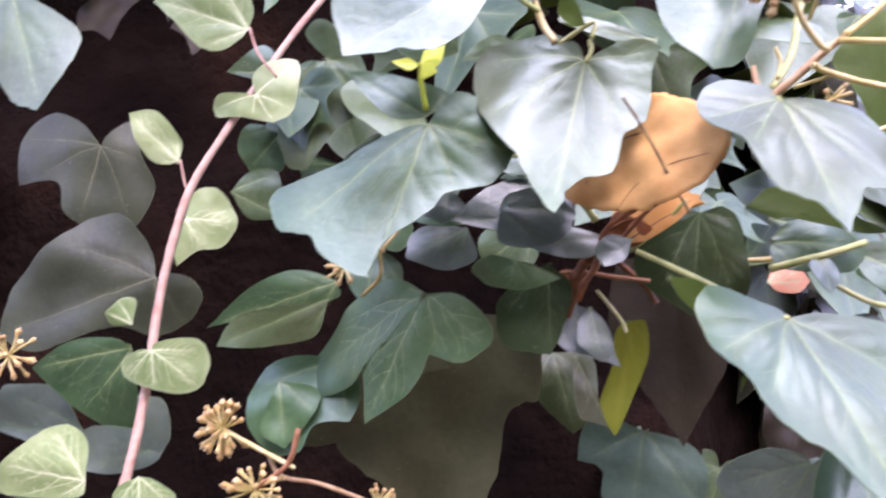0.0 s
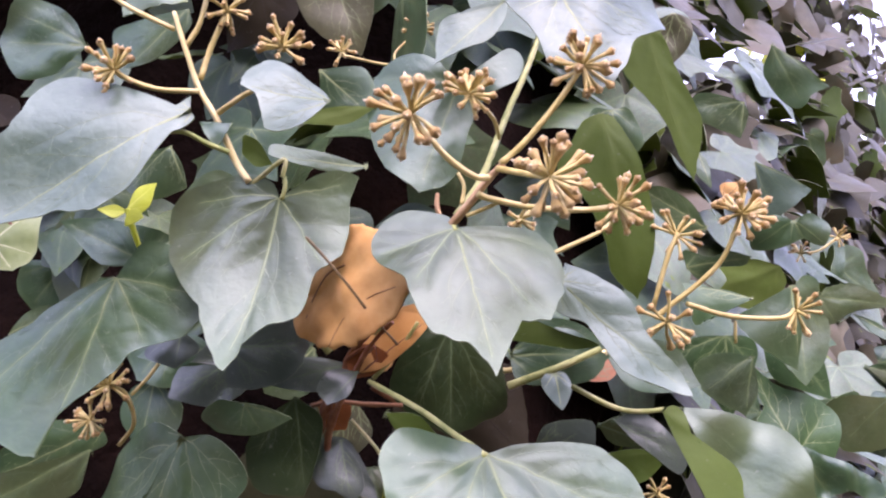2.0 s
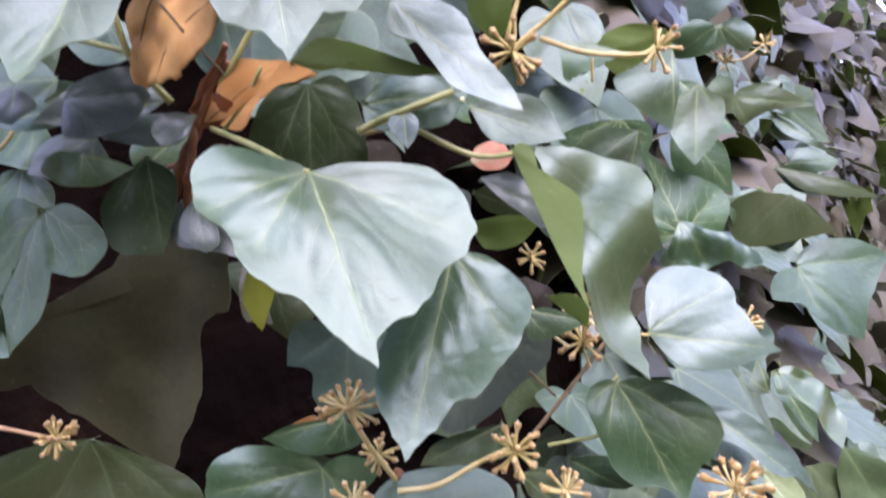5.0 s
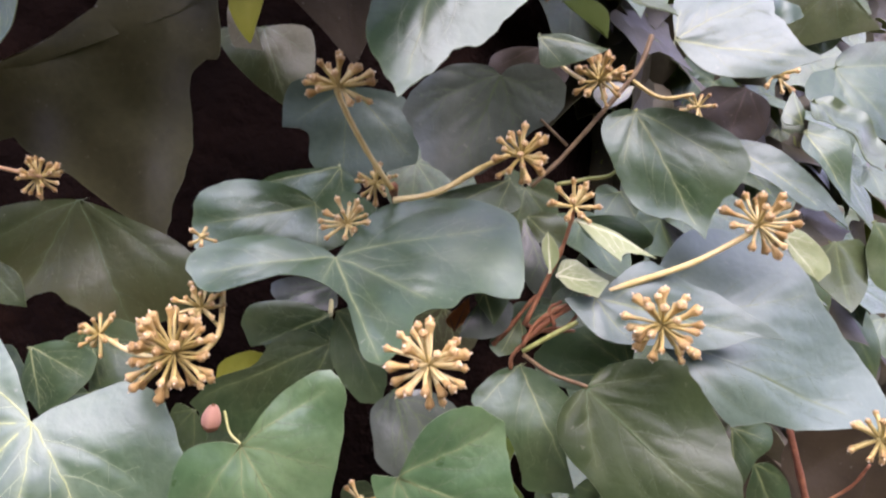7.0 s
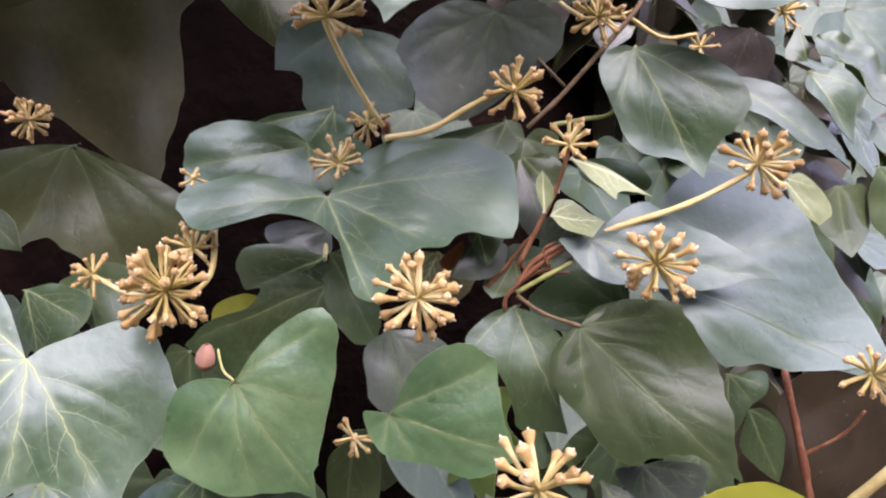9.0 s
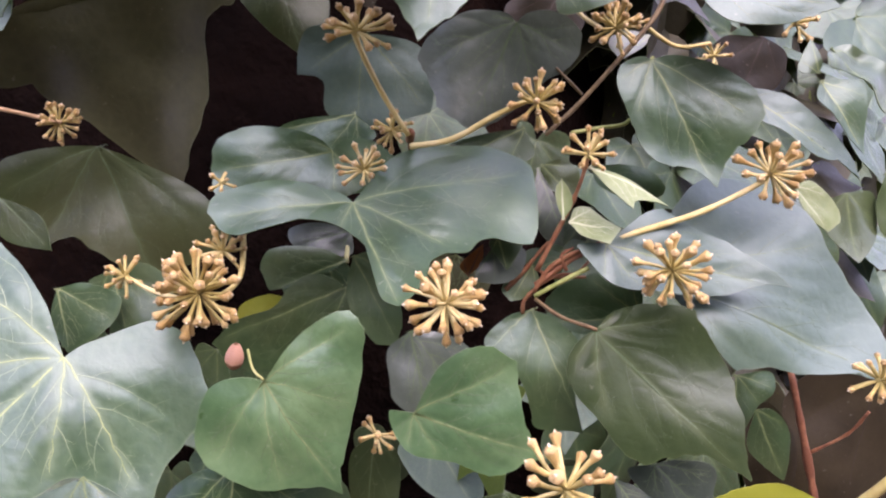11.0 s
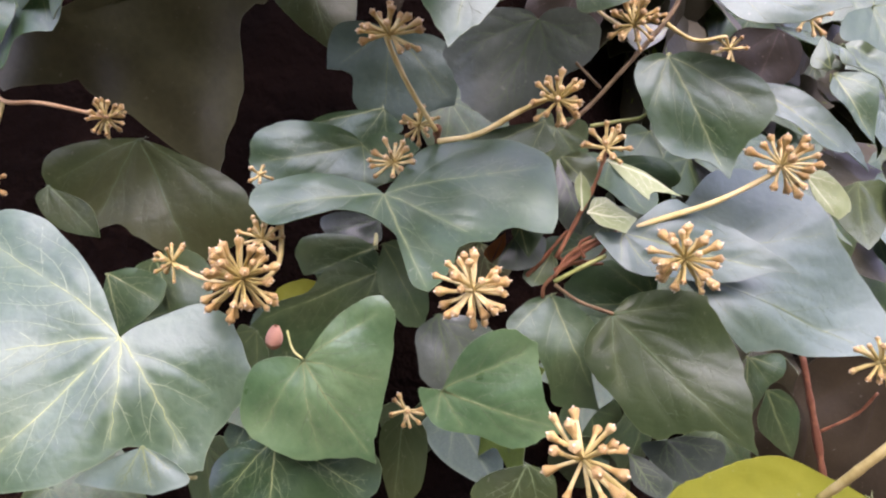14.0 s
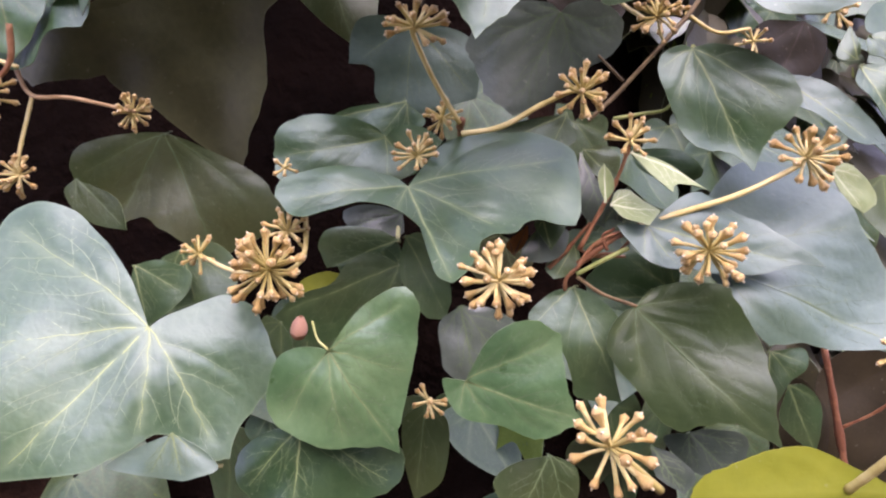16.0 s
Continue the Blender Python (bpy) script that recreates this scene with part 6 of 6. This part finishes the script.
leaf(deep, "umber", (0.0466, 0.4004, 1.6773), (0.0206, 0.4095, 1.6439), (-0.06, -0.97, -0.22), [(-122, 0.42), (-89, 0.66), (-33, 0.72)], [(29, 0.51)])
leaf(deep, "bronze", (0.0928, 0.3955, 1.6860), (0.1034, 0.4081, 1.6270), (-0.06, -0.97, -0.22), [(-55, 0.37), (-26, 0.65)], [(17, 0.81), (44, 0.61), (97, 0.37)])
leaf(deep, "bronze", (0.2773, 0.3530, 1.5953), (0.2647, 0.3606, 1.5648), (-0.06, -0.97, -0.22), [(-79, 0.31), (-33, 0.63)], [(23, 0.93), (50, 0.43)])
leaf(deep, "dark", (0.3428, 0.4181, 1.5614), (0.3366, 0.4216, 1.5386), (-0.05, -0.99, -0.14), [(-26, 0.38)], [(70, 1.38), (93, 1.32), (102, 0.93)])
leaf(deep, "dark", (0.4158, 0.4811, 1.6264), (0.4562, 0.4845, 1.5874), (-0.04, -0.99, -0.13), [(-3, 0.44)], [(15, 0.89), (33, 0.96), (47, 0.73), (71, 0.39)])
leaf(deep, "dead", (0.3204, 0.4327, 1.5025), (0.3333, 0.4298, 1.5118), (-0.06, -0.97, -0.22), [(-55, 0.64)], [(37, 0.47)])
leaf(deep, "dark", (0.2350, 0.2855, 1.4961), (0.2359, 0.2826, 1.4787), (0.02, -0.99, 0.17), [(-21, 0.39)], [(26, 0.55)])
# far leaf, the daylight through it painted as lime colour
leaf(deep, "lime", (0.3671, 0.5685, 1.7078), (0.3974, 0.5676, 1.7062), (-0.04, -0.99, -0.10), [(-33, 0.53)], [(18, 0.57)])
leaf(deep, "dark", (0.5354, 0.5307, 1.6005), (0.5459, 0.5354, 1.5402), (-0.03, -1.00, -0.08), [(-42, 0.59)], [(16, 0.84), (34, 0.36)])
leaf(deep, "violet", (0.1504, 0.3255, 1.3871), (0.1757, 0.3252, 1.3808), (-0.04, -0.99, -0.10), [(-63, 0.44), (-26, 1.07)], [(19, 0.33)])
leaf(deep, "dull", (0.1792, 0.3227, 1.3917), (0.2048, 0.3237, 1.3762), (-0.04, -0.99, -0.14), [(-40, 0.38), (-14, 0.77)], [(28, 0.39)])
leaf(deep, "dark", (0.3949, 0.4555, 1.3802), (0.4222, 0.4555, 1.3555), (-0.02, -1.00, -0.03), [(-44, 0.43), (-31, 0.81)], [(15, 0.51)])
leaf(deep, "dark", (-0.0570, 0.3530, 1.5393), (-0.0897, 0.3528, 1.5430), (0.01, -1.00, -0.01), [(-9, 0.55)], [(18, 0.79), (48, 0.60)])
leaf(deep, "dark", (-0.0948, 0.3691, 1.4827), (-0.0681, 0.3708, 1.4665), (-0.00, -0.99, -0.11), [(-77, 0.45), (-51, 0.85)], [(30, 0.53)])
leaf(deep, "dark", (-0.0657, 0.3707, 1.5151), (-0.0863, 0.3729, 1.4947), (-0.00, -0.99, -0.11), [(-39, 0.76)], [(29, 0.92), (58, 0.66)])
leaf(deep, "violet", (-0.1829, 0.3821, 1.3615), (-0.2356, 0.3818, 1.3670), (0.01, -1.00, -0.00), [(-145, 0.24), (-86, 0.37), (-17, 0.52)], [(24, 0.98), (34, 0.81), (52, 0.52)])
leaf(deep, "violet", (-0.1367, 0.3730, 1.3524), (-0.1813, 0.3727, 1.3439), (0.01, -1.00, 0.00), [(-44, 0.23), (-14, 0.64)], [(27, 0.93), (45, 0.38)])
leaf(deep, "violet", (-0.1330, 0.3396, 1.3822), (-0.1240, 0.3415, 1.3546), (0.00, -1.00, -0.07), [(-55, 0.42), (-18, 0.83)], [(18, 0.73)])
leaf(deep, "dark", (0.1629, 0.3061, 1.2322), (0.1522, 0.3026, 1.2205), (0.06, -0.97, 0.24), [(-61, 0.33), (-30, 0.72)], [(21, 0.92), (41, 0.46)])
leaf(deep, "dark", (0.2043, 0.3160, 1.2012), (0.1678, 0.3151, 1.2056), (0.05, -0.98, 0.20), [(-17, 0.57)], [(15, 1.05), (34, 0.84), (61, 0.60), (101, 0.30)])
leaf(deep, "violet", (0.0919, 0.3404, 1.2550), (0.0658, 0.3373, 1.2523), (0.07, -0.94, 0.34), [(-73, 0.40), (-26, 0.61)], [(18, 1.04), (30, 0.56)])
leaf(deep, "dark", (0.1790, 0.3150, 1.2325), (0.1635, 0.3130, 1.2283), (0.06, -0.97, 0.24), [(-41, 0.40)], [(19, 1.12), (36, 0.90)])
leaf(deep, "bronze", (0.1353, 0.3441, 1.2356), (0.1210, 0.3404, 1.2169), (0.04, -0.99, 0.16), [(-90, 0.75), (-47, 0.96)], [(34, 0.90), (63, 0.56)])
leaf(deep, "dark", (0.0750, 0.3434, 1.2468), (0.0650, 0.3389, 1.2220), (0.04, -0.99, 0.16), [(-80, 0.53), (-38, 0.88)], [(34, 0.83), (65, 0.40)])
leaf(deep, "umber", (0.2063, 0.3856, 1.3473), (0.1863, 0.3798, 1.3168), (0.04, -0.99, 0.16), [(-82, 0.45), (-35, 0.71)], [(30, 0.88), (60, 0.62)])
leaf(deep, "dark", (0.1740, 0.3438, 1.2856), (0.1329, 0.3392, 1.2765), (0.05, -0.97, 0.24), [(-82, 0.32), (-21, 0.57)], [(10, 0.79), (15, 0.40)])
leaf(deep, "dark", (0.0974, 0.3498, 1.2801), (0.0672, 0.3479, 1.2777), (0.05, -0.98, 0.20), [(-108, 0.32), (-30, 0.50)], [(27, 0.90), (46, 0.51)])
leaf(deep, "dark", (-0.0045, 0.3421, 1.4673), (-0.0207, 0.3380, 1.4465), (-0.01, -0.98, 0.20), [(-60, 0.62), (-34, 1.01)], [(44, 0.86), (76, 0.50)])
leaf(deep, "dark", (0.0593, 0.3435, 1.4474), (0.0341, 0.3413, 1.4310), (-0.02, -0.99, 0.17), [(-64, 0.47), (-31, 0.82)], [(27, 0.87), (50, 0.52)])
leaf(deep, "violet", (0.0272, 0.3255, 1.4472), (-0.0019, 0.3232, 1.4355), (-0.01, -0.98, 0.22), [(-82, 0.45), (-37, 0.68)], [(23, 0.83), (39, 0.46)])
leaf(deep, "bronze", (0.0744, 0.3531, 1.4193), (0.0547, 0.3506, 1.3960), (-0.03, -0.99, 0.13), [(-61, 0.52), (-31, 0.79)], [(31, 0.88), (62, 0.52)])
leaf(deep, "dark", (-0.0173, 0.3483, 1.4449), (-0.0250, 0.3432, 1.4147), (-0.02, -0.99, 0.17), [(-62, 0.51), (-31, 0.86)], [(38, 0.66), (73, 0.33)])
leaf(deep, "pink", (0.1888, 0.3796, 1.4131), (0.2114, 0.3784, 1.4117), (-0.06, -0.99, -0.11), [(-61, 0.37), (-29, 0.79)], [(19, 0.78), (41, 0.35)])
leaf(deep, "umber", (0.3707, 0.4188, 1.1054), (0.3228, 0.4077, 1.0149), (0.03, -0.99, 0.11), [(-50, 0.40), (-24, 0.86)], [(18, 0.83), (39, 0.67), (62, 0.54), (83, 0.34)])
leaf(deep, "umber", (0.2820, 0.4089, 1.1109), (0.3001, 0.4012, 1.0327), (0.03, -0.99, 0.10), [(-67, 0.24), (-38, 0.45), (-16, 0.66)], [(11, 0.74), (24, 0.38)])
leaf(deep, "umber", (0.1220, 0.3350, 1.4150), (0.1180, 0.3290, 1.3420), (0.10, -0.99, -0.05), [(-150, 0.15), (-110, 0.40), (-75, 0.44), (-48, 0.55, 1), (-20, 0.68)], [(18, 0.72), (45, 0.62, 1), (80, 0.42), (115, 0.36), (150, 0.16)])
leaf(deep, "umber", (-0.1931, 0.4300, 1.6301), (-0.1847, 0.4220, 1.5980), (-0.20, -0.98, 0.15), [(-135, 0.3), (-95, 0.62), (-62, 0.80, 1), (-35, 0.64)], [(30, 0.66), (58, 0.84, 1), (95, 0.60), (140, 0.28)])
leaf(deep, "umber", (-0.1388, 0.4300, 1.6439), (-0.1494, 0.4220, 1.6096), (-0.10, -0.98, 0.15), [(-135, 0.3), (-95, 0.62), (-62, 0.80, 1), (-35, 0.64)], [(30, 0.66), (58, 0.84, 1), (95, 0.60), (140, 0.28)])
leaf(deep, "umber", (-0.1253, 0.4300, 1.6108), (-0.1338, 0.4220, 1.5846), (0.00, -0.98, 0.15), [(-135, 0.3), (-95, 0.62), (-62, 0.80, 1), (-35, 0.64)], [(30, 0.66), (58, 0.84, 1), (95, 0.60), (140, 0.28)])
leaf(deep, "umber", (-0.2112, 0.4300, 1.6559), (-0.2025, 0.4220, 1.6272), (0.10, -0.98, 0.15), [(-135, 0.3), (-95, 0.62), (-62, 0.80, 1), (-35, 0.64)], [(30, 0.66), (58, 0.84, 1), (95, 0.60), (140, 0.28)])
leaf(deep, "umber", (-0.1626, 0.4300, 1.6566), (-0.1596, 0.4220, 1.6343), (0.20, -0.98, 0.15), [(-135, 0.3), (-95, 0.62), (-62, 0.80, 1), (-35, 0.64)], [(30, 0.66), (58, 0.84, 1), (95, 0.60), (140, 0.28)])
leaf(deep, "bronze", (0.0745, 0.3420, 1.3844), (0.0831, 0.3300, 1.3529), (0.10, -0.98, 0.10), [(-18, 0.17), (-6, 0.42), (-3, 0.71)], [(10, 0.9), (20, 0.84), (26, 0.58), (34, 0.24)])
leaf(deep, "fresh", (-0.0395, 0.3500, 1.3902), (-0.0713, 0.3379, 1.3504), (-0.10, -0.93, 0.30), [(-90, 0.2), (-68, 0.39), (-47, 0.57, 1), (-17, 0.6), (-13, 0.86)], [(19, 1.0), (40, 0.87), (58, 0.66), (70, 0.31)])
leaf(deep, "rust", (0.0630, 0.3086, 1.4227), (0.0726, 0.3106, 1.4095), (-0.07, -0.98, -0.20), [(-72, 0.32), (-40, 0.85)], [(27, 0.67)])
umbel(deep, (0.0960, 0.3071, 1.5759), 0.0075, (-0.35, -0.81, 0.47), 12)
umbel(deep, (0.1367, 0.3491, 1.6063), 0.0093, (0.35, -0.82, 0.45), 14)
umbel(deep, (0.4323, 0.4941, 1.4723), 0.0085, (0.03, -0.97, 0.23), 10)
umbel(deep, (0.4019, 0.4974, 1.4658), 0.0094, (0.03, -0.97, 0.23), 10)
umbel(deep, (-0.0178, 0.3047, 1.4442), 0.0098, (-0.23, -0.95, 0.22), 20)
umbel(deep, (-0.0278, 0.3081, 1.4321), 0.0081, (-0.57, -0.76, -0.32), 15)
umbel(deep, (-0.0907, 0.3313, 1.3653), 0.0134, (-0.38, -0.92, 0.06), 24)
umbel(deep, (-0.2135, 0.3675, 1.4051), 0.0132, (0.13, -0.99, 0.01), 16)
umbel(deep, (-0.0755, 0.3241, 1.3386), 0.0129, (0.03, -0.96, 0.29), 16)
umbel(deep, (-0.0243, 0.3466, 1.3224), 0.0094, (0.63, -0.77, -0.12), 18)
umbel(deep, (0.0505, 0.3101, 1.2847), 0.0051, (0.46, -0.83, 0.32), 5)
umbel(deep, (-0.0787, 0.3361, 1.3030), 0.0103, (-0.45, -0.86, 0.23), 18)
umbel(deep, (0.2274, 0.3624, 1.3240), 0.0120, (-0.02, -0.84, 0.55), 13)
umbel(deep, (0.2675, 0.3607, 1.3032), 0.0075, (0.12, -0.81, 0.58), 9)

# ---- the ivy behind: leaves of a few shapes over the hedge's face ----
SHAPES = [
    ([(-150, 0.22), (-118, 0.46), (-92, 0.50, 1), (-66, 0.44), (-46, 0.66, 1), (-24, 0.56)], [(24, 0.56), (48, 0.68, 1), (68, 0.44), (95, 0.52, 1), (120, 0.45), (150, 0.22)]),
    ([(-140, 0.26), (-105, 0.48), (-70, 0.56), (-40, 0.62), (-16, 0.78)], [(16, 0.78), (40, 0.62), (70, 0.55), (105, 0.48), (140, 0.26)]),
    ([(-145, 0.2), (-110, 0.40), (-74, 0.52), (-52, 0.70, 1), (-28, 0.60), (-10, 0.80)], [(10, 0.80), (30, 0.60), (55, 0.72, 1), (78, 0.50), (110, 0.40), (145, 0.2)]),
    ([(-130, 0.2), (-85, 0.36), (-45, 0.52), (-20, 0.74)], [(20, 0.76), (45, 0.55), (85, 0.36), (130, 0.2)]),
]
rng = np.random.default_rng(7)
STOCK = []
for i in range(12):
    le, ri = SHAPES[i % 4]
    z = relief(rng)
    jig = rng.uniform(0.88, 1.12, 20)
    edge = margin([(k[0], k[1] * j, *k[2:]) for k, j in zip(le, jig)], [(k[0], k[1] * j, *k[2:]) for k, j in zip(ri, jig[8:])], 4)
    lines = vein_lines(edge, lobe_angles(edge), True)
    me, tree = blade("leaf", edge, 1.0, z, "dark", 0.005, (0.15, 0.3, 0.45, 0.6, 0.75, 0.88, 1.0), lines)
    STOCK.append((me, veins("venation", [q for q in lines if q[1] > 0.25], 1.0, tree, "dark", 0.0042)))


# blades whose bright lime colour stands in for daylight through leaves
GLINT_LEAVES = []
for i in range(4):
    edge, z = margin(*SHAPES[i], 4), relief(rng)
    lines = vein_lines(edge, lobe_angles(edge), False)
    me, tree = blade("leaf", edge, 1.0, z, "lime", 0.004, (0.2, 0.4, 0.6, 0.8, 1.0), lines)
    GLINT_LEAVES.append((me, veins("venation", lines, 1.0, tree, "lime", 0.005)))


def hang(x, y, z, size, spread=0.5, rise=0.45):
    """A hanging leaf's pose: tip down and outwards, face out of the hedge and up."""
    out = Vector((0.45 if x > 0.2 else 0.0, -1.0, rise)) + Vector(rng.normal(0, spread, 3))
    out.normalize()
    down = Vector((rng.normal(0, 0.5), -0.25, -1.0))
    yy = (down - out * down.dot(out)).normalized()
    m = Matrix((yy.cross(out), yy, out)).transposed().to_4x4()
    return Matrix.Translation((x, y, z)) @ m @ Matrix.Diagonal((size, size, size, 1))


back = thing("ivy_hedge", (0.3, 0.6, 0.0), "dense climbing ivy with dark green lobed leaves", "ivy hedge")
gone = Matrix.Translation(-Vector(back.location))
spots = []
for i in range(70):
    x, z = rng.uniform(-0.32, 0.24), rng.uniform(1.0, 1.75)
    if (x < 0.0 and z > 1.45) or (x < 0.13 and 1.24 < z < 1.46):
        continue
    spots.append((x, depth_at(x) + rng.uniform(0.05, 0.09), z, rng.uniform(0.045, 0.08), 0.4))
for i in range(42):
    x, z = rng.uniform(-0.06, 0.24), rng.uniform(1.46, 1.78)
    spots.append((x, depth_at(x) + rng.uniform(-0.05, 0.03), z, rng.uniform(0.04, 0.07), 0.5))
for i in range(120):
    x, z = rng.uniform(0.24, 0.75), rng.uniform(0.95, 1.75)
    if z < top_at(x) + 0.16:
        spots.append((x, depth_at(x) + rng.uniform(-0.05, 0.05), z, rng.uniform(0.05, 0.085), 0.45))
for s in spots:
    blade_me, vein_me = STOCK[rng.integers(12)]
    m = gone @ hang(*s)
    if 0.19 < s[0] < 0.36 and 1.28 < s[2] < 1.42:  # an open hollow
        continue
    ob = part("leaf", blade_me, back, "", m)
    part("venation", vein_me, ob)

# farther on along the hedge, and above and below, the leaves run together
LITE = []
for i in range(6):
    le, ri = SHAPES[i % 4]
    me = blade("leaf", margin(le, ri, 2), 1.0, relief(rng), "dark", 0.006, (0.4, 0.75, 1.0))[0]
    LITE.append((np.array([v.co for v in me.vertices]), [tuple(p.vertices) for p in me.polygons], [p.material_index for p in me.polygons]))
    bpy.data.meshes.remove(me)
V, Fc, Sl, at = [], [], [], 0


def strew(m):
    global at
    m = np.array(m)
    co, fa, sl = LITE[rng.integers(6)]
    V.append(co @ m[:3, :3].T + m[:3, 3])
    Fc.extend(tuple(k + at for k in f) for f in fa)
    Sl.extend(sl)
    at += len(co)


for i in range(2600):
    x = 0.3 + 2.1 * rng.uniform(0, 1) ** 1.3
    z = rng.uniform(0.75, 1.78 + 0.46 * x)
    clump = noise.noise((x * 7, z * 9, 1.7)) + 0.5 * noise.noise((x * 19, z * 23, 5.1))
    if (x > 0.75 and z > 1.93 + 0.10 * (x - 0.75) and clump > 0.20 - 0.8 * (z - 1.93)) or (x > 0.40 and z > 1.70 and clump > max(0.02, 0.27 - 1.3 * (z - 1.70))):
        continue
    strew(hang(x, depth_at(x) + rng.uniform(0.0, 0.12), z, rng.uniform(0.045, 0.10), 0.6, 0.25))
for i in range(420):  # unseen leaves added above to block the sky and darken the inside
    x = rng.uniform(-0.9, 0.42)
    strew(hang(x, depth_at(x) + rng.uniform(-0.14, 0.12), rng.uniform(1.80, 2.3), rng.uniform(0.06, 0.09), 0.6))
for i in range(2300):  # the rest of the hedge's face
    x, z = rng.uniform(-2.4, 2.4), rng.uniform(0.05, 2.25)
    if (x < -0.34 and z < 2.25) or z < 0.9:
        strew(hang(x, depth_at(x) + rng.uniform(0.0, 0.1), z, rng.uniform(0.06, 0.10), 0.5))
# lime leaves dotted about as painted glints of daylight
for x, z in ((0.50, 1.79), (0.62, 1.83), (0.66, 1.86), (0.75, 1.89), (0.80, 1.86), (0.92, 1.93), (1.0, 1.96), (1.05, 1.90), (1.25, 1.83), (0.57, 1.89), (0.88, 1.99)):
    blade_me, vein_me = GLINT_LEAVES[rng.integers(4)]
    ob = part("leaf", blade_me, back, "thin leaf coloured bright lime to look lit from behind", gone @ hang(x, depth_at(x) + 0.05, z, rng.uniform(0.03, 0.05), 0.5, 0.0))
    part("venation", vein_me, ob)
far = new("far_ivy_leaves", mesh_of("far_ivy_leaves", np.vstack(V), Fc, [FAR, UNDER, RIM], Sl))
tagged(far, "far ivy leaves massed along the hedge", "ivy leaves", kind="stuff")
